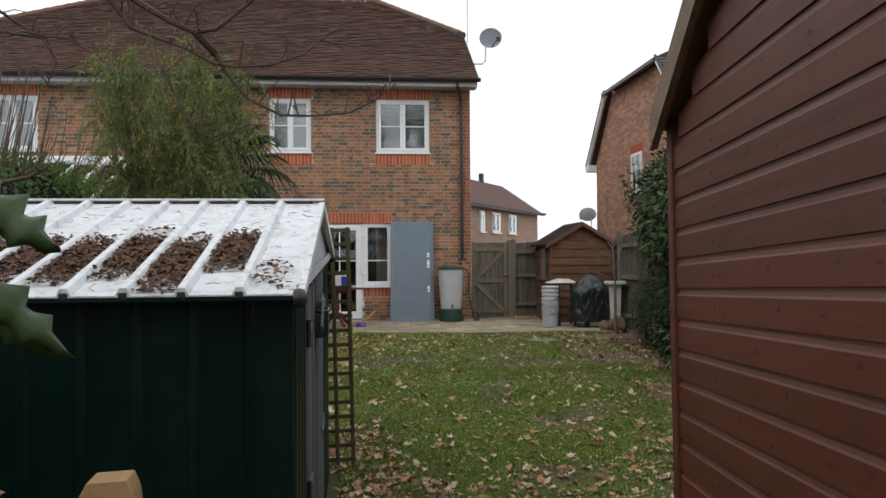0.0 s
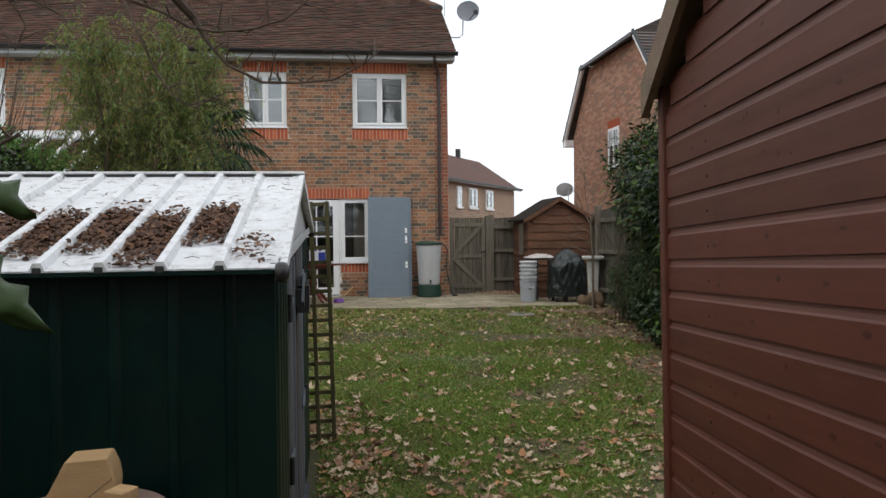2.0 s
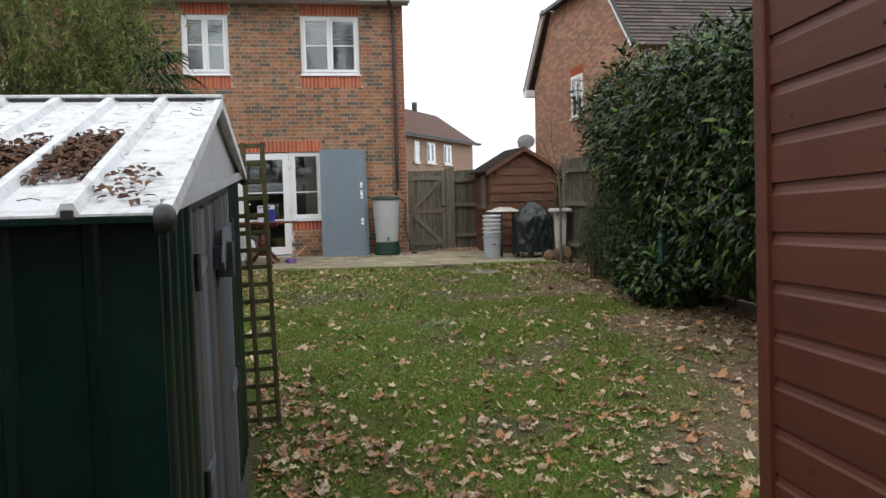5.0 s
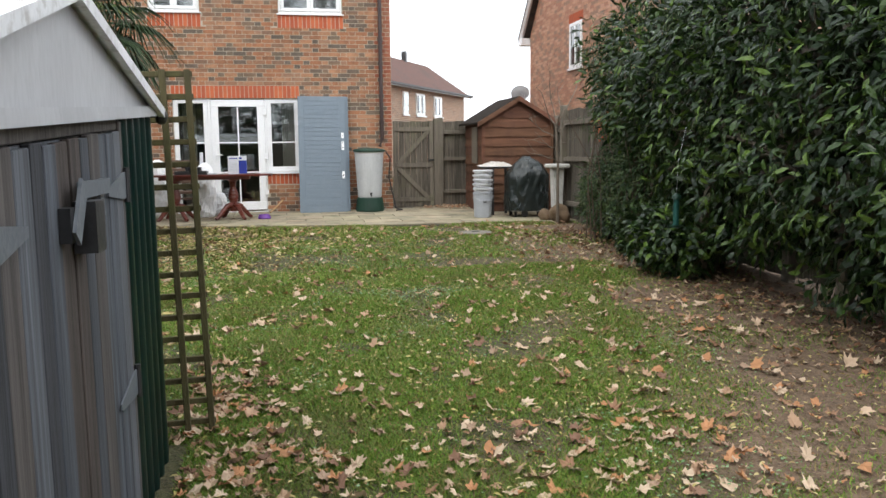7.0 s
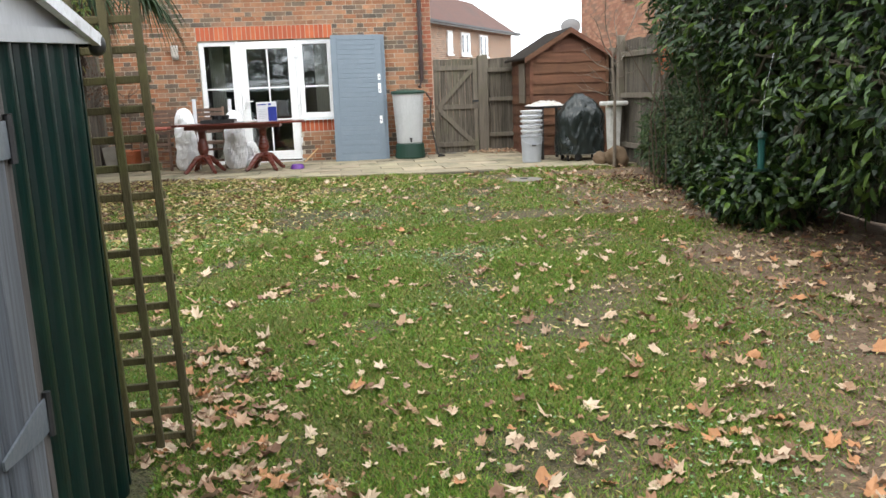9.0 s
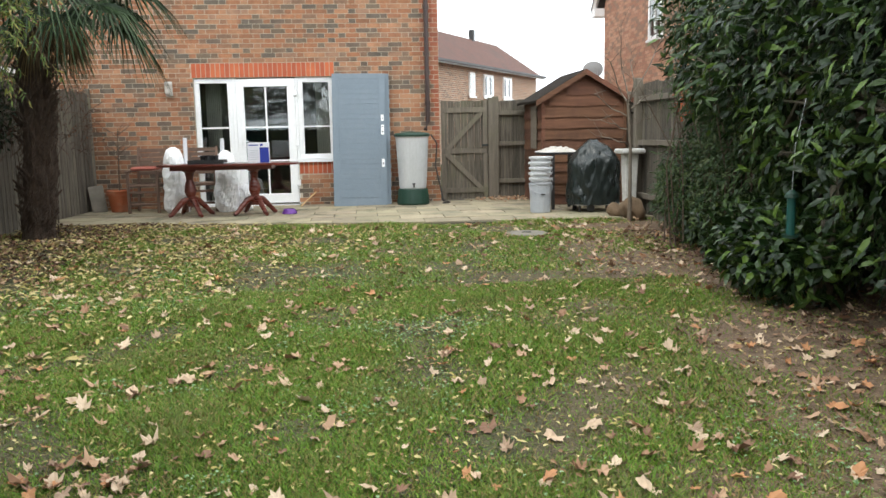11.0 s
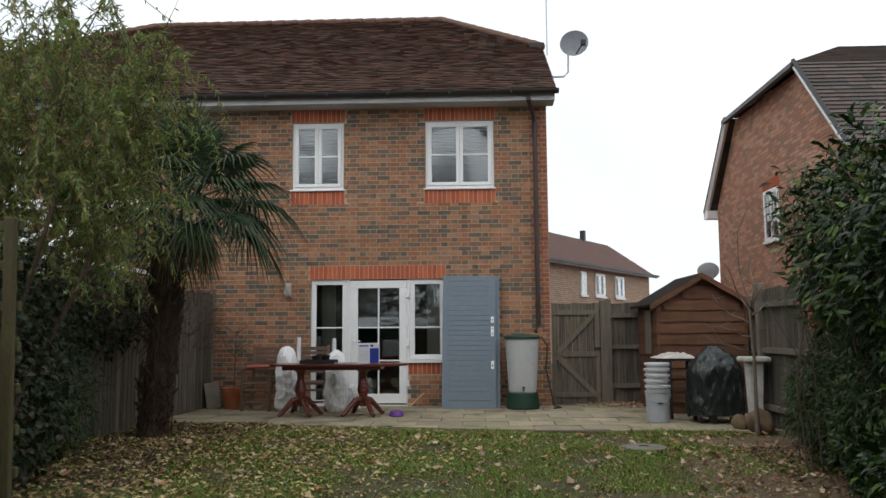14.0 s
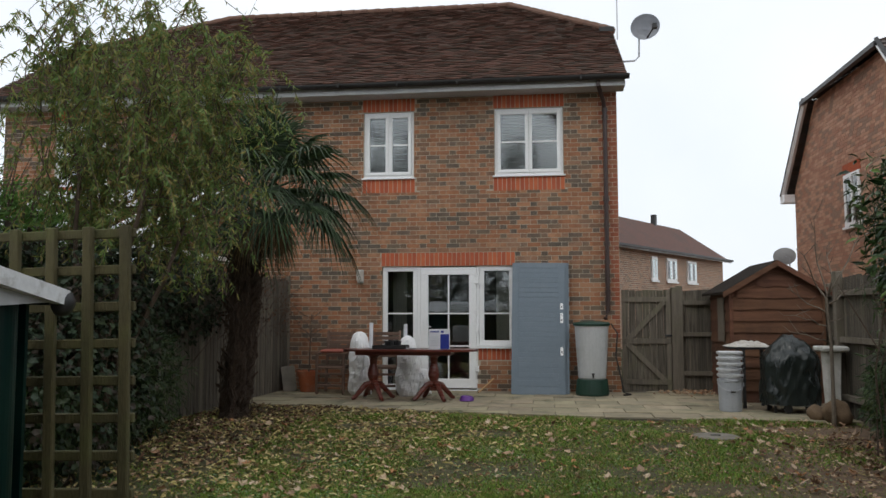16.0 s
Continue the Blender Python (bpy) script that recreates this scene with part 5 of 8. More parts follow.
# ---- small brown shed in the far corner ----
def brown_shed():
    x0, x1, y0, y1, zb, ze, za = 3.92, 5.2, 16.6, 18.0, 0.09, 1.70, 2.08
    s = thing("small_shed", "small brown overlap-board wooden shed with a felt roof", "shed", (x0, y0, zb))
    mx = (x0 + x1) / 2
    Wd, Dp = x1 - x0, y1 - y0
    bm = bmesh.new()
    prism(bm, [(0.02, 0), (Wd - 0.02, 0), (Wd - 0.02, ze - zb), (Wd / 2, za - zb - 0.02), (0.02, ze - zb)], "y", 0.03, Dp)
    part("carcass", bm, M_BROWNSHED, s)
    p = 0.165
    n = int((za - zb) / p) + 1
    for i in range(n):
        z = i * p
        top = min(z + p + 0.02, za - zb - 0.03)
        a, b = 0.0, Wd
        if top > ze - zb:
            f = (top - (ze - zb)) / (za - ze)
            a, b = f * Wd / 2 * 0.97, Wd - f * Wd / 2 * 0.97
        if b - a < 0.15:
            continue
        bm = bmesh.new()
        m = 8
        w = [0.006 * math.sin(i * 2.1 + j * 1.3) for j in range(m + 1)]
        lo = [bm.verts.new((a + (b - a) * j / m, -0.012, z + w[j])) for j in range(m + 1)]
        hi = [bm.verts.new((a + (b - a) * j / m, 0.014, top)) for j in range(m + 1)]
        bk = [bm.verts.new((a + (b - a) * j / m, 0.03, z + w[j])) for j in range(m + 1)]
        for j in range(m):
            bm.faces.new((lo[j], lo[j + 1], hi[j + 1], hi[j]))
            bm.faces.new((lo[j], bk[j], bk[j + 1], lo[j + 1]))
        part("overlap_board", bm, M_BROWNSHED, s)
        if z < ze - zb - 0.05:
            bm = bmesh.new()
            prism(bm, [(-0.012, z), (0.016, min(z + p + 0.02, ze - zb)), (0.02, min(z + p + 0.02, ze - zb)), (0.02, z)], "y", 0.0, Dp)
            part("overlap_board", bm, M_BROWNSHED, s)
    part("corner_post", boxes((-0.02, 0.03, -0.02, 0.03, 0, ze - zb), bevel=0.004), M_BROWNSHED, s)
    part("corner_post", boxes((Wd - 0.03, Wd + 0.01, -0.02, 0.03, 0, ze - zb), bevel=0.004), M_BROWNSHED, s)
    w = part("window", boxes((-0.03, -0.014, 0.35, 0.75, 0.85, 1.5)), M_POST, s, "pale boarded side window")
    for sg in (-1, 1):
        e = Wd / 2 + sg * (Wd / 2 + 0.12)
        k = (za - ze) / (Wd / 2)
        zl = ze - zb - k * 0.12
        bm = bmesh.new()
        prism(bm, [(e, zl), (Wd / 2, za - zb), (Wd / 2, za - zb + 0.035), (e, zl + 0.035)], "y", -0.09, Dp + 0.05)
        part("roof_felt", bm, M_FELT, s)
        bm = bmesh.new()
        prism(bm, [(e, zl - 0.05), (Wd / 2, za - zb - 0.05), (Wd / 2, za - zb + 0.03), (e, zl + 0.03)], "y", -0.115, -0.092)
        part("barge_board", bm, M_BROWNSHED, s)


brown_shed()

# ---- things on the patio ----
PZ = 0.094


def leaning_door(at, lean, name_label, fittings):
    """A painted slatted door leaf leaning on the wall."""
    d = thing("door_leaf", name_label, "door", at, 0, "spare doors leaning on the wall")
    d.matrix_basis = pose(*at, lean, 0.6, 0)
    W, H = 0.845, 2.13
    part("panel", boxes((0.0, W, 0.006, 0.04, 0, H), bevel=0.004), M_GREYDOOR, d)
    part("stile", boxes((0, 0.1, 0, 0.0055, 0, H)), M_GREYDOOR, d)
    part("stile", boxes((W - 0.1, W, 0, 0.0055, 0, H)), M_GREYDOOR, d)
    n = 22
    for i in range(n):
        z0 = 0.27 + i * (H - 0.36) / n
        part("slat", boxes((0.102, W - 0.102, 0.0015, 0.0058, z0, z0 + (H - 0.36) / n - 0.01), bevel=0.0015), M_GREYDOOR, d)
    part("rail", boxes((0.102, W - 0.102, 0, 0.0055, H - 0.085, H), bevel=0.001), M_GREYDOOR, d)
    part("rail", boxes((0.102, W - 0.102, 0.001, 0.0055, 0, 0.1), (0.102, W - 0.102, 0.0, 0.0055, 0.135, 0.22), bevel=0.001), M_GREYDOOR, d)
    if fittings:
        for z, h in ((1.36, 0.1), (1.25, 0.05), (1.14, 0.11), (0.62, 0.13)):
            p = part("lock_plate", boxes((W - 0.075, W - 0.03, -0.005, -0.0005, z, z + h), bevel=0.006), M_UPVC, d, "bright white lock plate")
            part("keyhole", boxes((W - 0.06, W - 0.045, -0.007, -0.0052, z + h * 0.3, z + h * 0.55)), M_LOCK, p)
    return d


leaning_door((0.80, 17.455, PZ), -11.0, "blue-grey slatted wooden door leaning behind another on the brick wall", False)
leaning_door((0.735, 17.385, PZ), -11.0, "blue-grey slatted wooden door with bare lock plates leaning on the wall", True)


def water_butt():
    w = thing("water_butt", "milky plastic water butt on a dark green stand", "water butt", (1.995, 17.42, PZ))
    part("stand", lathe([(0.25, 0), (0.26, 0.03), (0.235, 0.24), (0.225, 0.25)], 28), M_DKGREEN, w, "dark green plastic stand")
    part("barrel", lathe([(0.205, 0.251), (0.215, 0.27), (0.235, 0.6), (0.262, 1.05), (0.272, 1.07), (0.272, 1.09)], 32), M_BUTT, w)
    part("lid", lathe([(0.285, 1.075), (0.29, 1.1), (0.27, 1.125), (0.1, 1.145)], 32), M_DKGREEN, w, "dark green lid")
    t = part("tap", boxes((-0.015, 0.015, -0.27, -0.2, 0.31, 0.335), (-0.012, 0.012, -0.275, -0.25, 0.28, 0.33), (-0.025, 0.025, -0.265, -0.255, 0.335, 0.35), bevel=0.003), M_BLACK, w, "black tap")
    hose = thing("hose", "thin dark hose hanging beside the water butt", "hose", (2.36, 17.7, PZ))
    bm = bmesh.new()
    tube(bm, [(-0.05, -0.1, 1.1), (0.05, -0.08, 0.95), (0.02, -0.06, 0.6), (0.09, -0.1, 0.25), (0.13, -0.14, 0.03), (0.22, -0.3, 0.015), (0.1, -0.4, 0.015)], 0.012, 7)
    part("pipe", bm, M_BLACK, hose)


water_butt()


def pedestal_table():
    t = thing("pedestal_table", "dark mahogany dining table on two turned pedestals", "table", (-0.71, 16.45, PZ))
    bm = bmesh.new()
    out = []
    for i in range(40):
        a = 2 * math.pi * i / 40
        c, s = math.cos(a), math.sin(a)
        out.append((1.0 * math.copysign(abs(c) ** 0.45, c), 0.33 * math.copysign(abs(s) ** 0.6, s)))
    prism(bm, out, "z", 0.715, 0.745)
    bmesh.ops.bevel(bm, geom=[e for e in bm.edges if abs(e.verts[0].co.z - e.verts[1].co.z) < 1e-5], offset=0.006, segments=2, affect="EDGES")
    part("tabletop", bm, M_MAHOG, t, "polished dark red-brown top")
    part("apron", boxes((-0.75, 0.6, -0.24, -0.21, 0.66, 0.714), (-0.75, 0.6, 0.21, 0.24, 0.66, 0.714), (-0.78, -0.75, -0.24, 0.24, 0.66, 0.714), (0.6, 0.63, -0.24, 0.24, 0.66, 0.714)), M_MAHOG, t)
    for cx in (-0.56, 0.35):
        part("pedestal", lathe([(0.12, 0.7), (0.12, 0.66), (0.06, 0.62), (0.05, 0.52), (0.075, 0.44), (0.085, 0.36), (0.06, 0.28), (0.07, 0.22), (0.065, 0.14)][::-1], 18, (cx, 0, 0)), M_MAHOG, t)
        for k in range(4):
            a = math.radians(35 + 90 * k)
            bm = bmesh.new()
            tube(bm, [(cx + r * math.cos(a), r * math.sin(a), z) for r, z in ((0.03, 0.24), (0.12, 0.22), (0.22, 0.12), (0.3, 0.035), (0.34, 0.022))], [0.048, 0.044, 0.037, 0.03, 0.024], 8)
            part("leg", bm, M_MAHOG, t)
    # what stands on the table
    top = PZ + 0.746
    b = thing("carton", "white and blue printed cardboard carton on the table", "box", (-0.27, 16.4, top), 3)
    part("carton_body", boxes((-0.15, 0.15, -0.09, 0.09, 0, 0.29), bevel=0.003), M_BOXWHITE, b)
    part("blue_panel", boxes((0.02, 0.148, -0.0925, -0.0903, 0.005, 0.22)), M_BOXBLUE, b, "deep blue printed panel")
    part("blue_band", boxes((-0.13, 0.0, -0.0925, -0.0903, 0.245, 0.262), (0.03, 0.07, -0.0925, -0.0903, 0.24, 0.27)), M_BOXBLUE, b)
    for z in (0.05, 0.075, 0.1, 0.125, 0.15, 0.175):
        part("print_line", boxes((-0.12, 0.0, -0.0922, -0.0903, z, z + 0.006)), M_DISH, b)
    tr = thing("plastic_tray", "black plastic tray holding small dark garden pots", "tray", (-1.0, 16.42, top))
    part("tray_body", boxes((-0.25, 0.25, -0.16, 0.16, 0, 0.012), (-0.25, 0.25, -0.16, -0.148, 0.012, 0.055), (-0.25, 0.25, 0.148, 0.16, 0.012, 0.055), (-0.25, -0.238, -0.148, 0.148, 0.012, 0.055), (0.238, 0.25, -0.148, 0.148, 0.012, 0.055)), M_BLACK, tr)
    for i, (x, y, r) in enumerate(((-0.05, 0, 0.05), (0.07, 0.03, 0.045), (0.02, -0.07, 0.04), (0.13, -0.05, 0.035))):
        c = thing("flower_pot", "small empty black plastic flower pot on the tray", "pot", (-1.0 + x, 16.42 + y, top + 0.013), 0, "pots on the tray")
        part("pot_body", lathe([(r * 0.75, 0), (r, 0.09), (r * 1.1, 0.092), (r * 1.1, 0.105), (r * 0.95, 0.105), (r * 0.7, 0.02)], 14), M_LOCK, c)
    s = thing("secateurs", "small pale metal garden tool on the table", "tool", (-0.68, 16.32, top), 20)
    part("blade", boxes((-0.08, 0.08, -0.012, 0.012, 0, 0.018), bevel=0.004), M_STEEL, s)


pedestal_table()


def garden_chair(at, turn, label):
    c = thing("garden_chair", label, "chair", at, turn, "wooden garden chairs")
    W = 0.48
    for x in (-W / 2, W / 2 - 0.04):
        part("front_leg", boxes((x, x + 0.04, -0.24, -0.2, 0, 0.62), bevel=0.004), M_TEAK, c)
        bm = boxes((x, x + 0.04, 0.0, 0.04, 0, 1.0), bevel=0.004)
        bmesh.ops.transform(bm, matrix=pose(0, 0.18, 0, -8, 0, 0), verts=bm.verts)
        part("back_post", bm, M_TEAK, c)
        part("armrest", boxes((x - 0.01, x + 0.05, -0.27, 0.26, 0.62, 0.645), bevel=0.006), M_TEAK, c)
    for i in range(6):
        part("seat_slat", boxes((-W / 2 + 0.04, W / 2 - 0.04, -0.23 + i * 0.07, -0.17 + i * 0.07, 0.42, 0.44), bevel=0.003), M_TEAK, c)
    for z in (0.12, 0.3, 0.4):
        part("stretcher", boxes((-W / 2 + 0.04, W / 2 - 0.04, -0.235, -0.21, z, z + 0.035), bevel=0.003), M_TEAK, c)
    for i in range(6):
        z = 0.56 + i * 0.07
        y = 0.19 + z * 0.13
        part("back_slat", boxes((-W / 2 + 0.04, W / 2 - 0.04, y, y + 0.018, z, z + 0.055), bevel=0.003), M_TEAK, c)


garden_chair((-2.09, 17.32, PZ), -4, "weathered brown slatted wooden garden chair by the brick wall")
garden_chair((-1.27, 17.3, PZ), 6, "weathered brown slatted wooden garden chair behind the table")
cu = thing("seat_cushion", "flat faded red cushion on the garden chair", "cushion", (-2.09, 17.3, PZ + 0.646))
part("cushion_pad", boxes((-0.19, 0.19, -0.2, 0.18, 0, 0.05), bevel=0.02), surf("faded_red_fabric", (0.35, 0.1, 0.07), (0.28, 0.09, 0.07), 9, 0.9, 0.3), cu)


def rubble_sack(at, w, d, h, seed):
    """A lumpy filled sack with a gathered neck."""
    s = thing("rubble_sack", "full white woven plastic sack slumped by the wall", "sack", at, seed * 40, "white sacks")
    rnd = random.Random(seed)
    hs = np.linspace(0, 1, 30)
    bm = lathe([(float(np.interp(t, (0, 0.06, 0.25, 0.45, 0.68, 0.82, 0.92, 0.985, 1.0), (0.7, 0.97, 1.0, 0.97, 0.92, 0.84, 0.68, 0.42, 0.15))), float(t)) for t in hs], 44)
    for v in bm.verts:
        k = 1 + 0.18 * noise.noise(Vector((v.co.x * 1.7 + seed, v.co.y * 1.7, v.co.z * 4))) + 0.1 * noise.noise(Vector((v.co.x * 6, v.co.y * 6 + seed, v.co.z * 12)))
        v.co = Vector((v.co.x * w / 2 * k, v.co.y * d / 2 * k, v.co.z * h))
    for f in bm.faces:
        f.normal_update()
    bmesh.ops.recalc_face_normals(bm, faces=bm.faces)
    crumple(bm, 0.013, 5.0 + seed)
    for v in bm.verts:
        v.co.z = max(v.co.z, 0.0)
    part("sack_body", bm, M_SACK, s)


rubble_sack((-1.62, 17.05, PZ), 0.34, 0.34, 0.98, 1)
rubble_sack((-0.86, 17.05, PZ), 0.36, 0.34, 0.92, 3)
rubble_sack((-0.62, 17.2, PZ), 0.22, 0.22, 0.4, 4)

for x, y, h in ((-1.62, 17.12, 1.12), (-1.06, 17.08, 1.1)):
    r = thing("paper_roll", "white paper tube standing in a sack", "roll", (x + 0.14, y + 0.08, PZ), 0, "white paper tubes")
    bm = bmesh.new()
    tube(bm, [(0, 0, 0), (0.01, 0.02, h)], 0.03, 12)
    part("tube", bm, M_BOXWHITE, r)

bowl = thing("pet_bowl", "purple plastic pet bowl on the paving", "bowl", (0.13, 16.38, PZ))
part("bowl_body", lathe([(0.1, 0), (0.11, 0.01), (0.085, 0.07), (0.075, 0.07), (0.06, 0.03), (0.03, 0.025)], 20), M_PURPLE, bowl)

stick = thing("cane", "short pale wooden cane leaning on the low wall", "stick", (0.33, 17.78, PZ))
bm = bmesh.new()
tube(bm, [(-0.12, -0.25, 0.01), (0.1, 0.12, 0.2)], 0.012, 7)
part("cane_rod", bm, M_SAWN, stick)


def pot_with_shrub():
    p = thing("plant_pot", "large terracotta flower pot by the fence", "pot", (-2.57, 17.5, PZ))
    part("pot_body", lathe([(0.13, 0), (0.175, 0.26), (0.19, 0.265), (0.195, 0.33), (0.175, 0.335), (0.165, 0.29), (0.1, 0.28)], 24), M_TERRA, p)
    s = thing("bare_shrub", "leafless twiggy shrub growing in the terracotta pot", "shrub", (-2.57, 17.5, PZ + 0.28))
    bm = bmesh.new()
    rnd = random.Random(4)
    tube(bm, [(0, 0, 0), (0.02, 0, 0.5), (0.03, 0.02, 0.9)], [0.012, 0.009, 0.006], 6)
    for i in range(26):
        z = rnd.uniform(0.5, 0.95)
        a = rnd.uniform(0, 6.28)
        l = rnd.uniform(0.15, 0.4)
        tube(bm, [(0.025, 0.01, z), (0.025 + l * 0.5 * math.cos(a), 0.5 * l * math.sin(a), z + 0.1), (0.025 + l * math.cos(a), l * math.sin(a), z + rnd.uniform(0.1, 0.35))], [0.005, 0.004, 0.002], 4)
    part("twigs", bm, M_TWIG, s)
    sl = thing("spare_slab", "mossy paving slab leaning on the fence", "slab", (-2.86, 17.45, PZ), 15)
    bm = boxes((-0.11, 0.11, 0, 0.04, 0, 0.42), bevel=0.006)
    bmesh.ops.transform(bm, matrix=pose(0, 0, 0, -10, -8, 0), verts=bm.verts)
    part("slab_body", bm, M_CONCRETE, sl)


pot_with_shrub()


# ---- things beside the brown shed ----
def pail_stack():
    z = PZ
    low = thing("plastic_pail", "pale grey plastic pail at the bottom of a stack", "bucket", (3.655, 15.55, z), 0, "stacked pails")
    part("pail_body", lathe([(0.135, 0), (0.14, 0.01), (0.155, 0.38), (0.163, 0.385), (0.163, 0.41)], 26), M_GREYPAIL, low)
    bm = bmesh.new()
    tube(bm, [(0.165 * math.cos(a), 0.165 * math.sin(a) - 0.01, 0.37 + 0.1 * math.sin(a)) for a in np.linspace(math.pi, 2 * math.pi, 12)], 0.004, 6)
    part("handle", bm, M_STEEL, low, "thin wire handle")
    part("label_patch", boxes((-0.03, 0.03, -0.166, -0.158, 0.25, 0.275)), M_BLACK, low)
    z += 0.412
    for i in range(5):
        p = thing("plastic_pail", "white plastic pail nested in a stack", "bucket", (3.655 + 0.004 * (-1) ** i, 15.55, z), 25 * i, "stacked pails")
        h = 0.072
        part("rim", lathe([(0.138, 0), (0.139, 0.004), (0.141, 0.036), (0.162, 0.038), (0.166, h - 0.008), (0.158, h - 0.002)], 26), M_BUCKET, p)
        bm = bmesh.new()
        tube(bm, [(0.166 * math.cos(a), 0.166 * math.sin(a), 0.05 - 0.06 * abs(math.sin(a * 1.0))) for a in np.linspace(math.pi, 2 * math.pi, 12)], 0.0035, 6)
        part("handle", bm, M_STEEL, p)
        z += h


pail_stack()


def covered_barbecue():
    b = thing("covered_barbecue", "barbecue under a creased dark green tarpaulin cover", "barbecue", (4.42, 15.6, PZ))
    bm = bmesh.new()
    nu, nv = 110, 56
    rings = []
    for j in range(nv + 1):
        t = j / nv
        z = 0.98 - 0.88 * t
        k = min(1.0, math.sin(min(1.0, (t + 0.015) * 2.4) * math.pi / 2) ** 0.7) * (1 + 0.06 * t)
        ring = []
        for i in range(nu):
            a = 2 * math.pi * i / nu
            c, s = math.cos(a), math.sin(a)
            x = 0.335 * math.copysign(abs(c) ** 0.75, c) * k
            y = 0.27 * math.copysign(abs(s) ** 0.75, s) * k
            w = 0.03 * t * math.sin(a * 7 + 2 * math.sin(t * 3)) + 0.02 * noise.noise(Vector((x * 5, y * 5, z * 4))) + 0.015 * noise.noise(Vector((x * 14, y * 14, z * 8)))
            ring.append(bm.verts.new((x * (1 + w * 1.6), y * (1 + w * 1.6), z + (0.03 * noise.noise(Vector((x * 6, y * 6, 1))) if j else 0))))
        rings.append(ring)
    for p, q in zip(rings, rings[1:]):
        for i in range(nu):
            bm.faces.new((p[i], p[(i + 1) % nu], q[(i + 1) % nu], q[i]))
    bm.faces.new(rings[0])
    bmesh.ops.recalc_face_normals(bm, faces=bm.faces)
    crumple(bm, 0.022, 5.5, (1.3, 1.3, 0.55), False)
    part("cover", bm, M_TARP, b)
    for x in (-0.24, 0.24):
        for y in (-0.16, 0.16):
            part("leg", boxes((x - 0.015, x + 0.015, y - 0.015, y + 0.015, 0.0, 0.3)), M_BLACK, b)
    part("lower_shelf", boxes((-0.28, 0.26, -0.2, 0.2, 0.085, 0.105)), M_STEEL, b)
    w = part("wheel", lathe([(0.05, 0.0), (0.055, 0.008), (0.055, 0.032), (0.05, 0.04)], 18), M_BLACK, b)
    w.matrix_basis = pose(-0.1, -0.2, 0.055, 90, 0, 0)


covered_barbecue()


def side_stand():
    t = thing("work_stand", "low dark folding stand against the brown shed", "stand", (3.99, 16.05, PZ))
    part("top_board", boxes((-0.26, 0.28, -0.2, 0.2, 0.78, 0.81), bevel=0.004), M_LOCK, t)
    for x in (-0.08, 0.24):
        for y in (-0.17, 0.17):
            part("leg", boxes((x - 0.02, x + 0.02, y - 0.02, y + 0.02, 0, 0.78)), M_LOCK, t)
    c = thing("folded_sheet", "crumpled dirty white plastic sheet on the stand", "sheet", (3.99, 16.05, PZ + 0.811))
    bm = bmesh.new()
    n = 26
    g = [[bm.verts.new((-0.27 + 0.56 * i / n, -0.22 + 0.44 * j / n, 0.002 + 0.075 * max(0.0, math.sin(math.pi * i / n) * math.sin(math.pi * j / n)) ** 0.6 * (0.75 + 0.9 * noise.noise(Vector((i * 0.23, j * 0.3, 2)))))) for j in range(n + 1)] for i in range(n + 1)]
    for i in range(n):
        for j in range(n):
            f = bm.faces.new((g[i][j], g[i + 1][j], g[i + 1][j + 1], g[i][j + 1]))
            f.smooth = True
    crumple(bm, 0.012, 11.0)
    for v in bm.verts:
        v.co.z = max(v.co.z, 0.003)
    bmesh.ops.solidify(bm, geom=bm.faces[:], thickness=0.002)
    part("sheet_folds", bm, M_CLOTH, c)


side_stand()


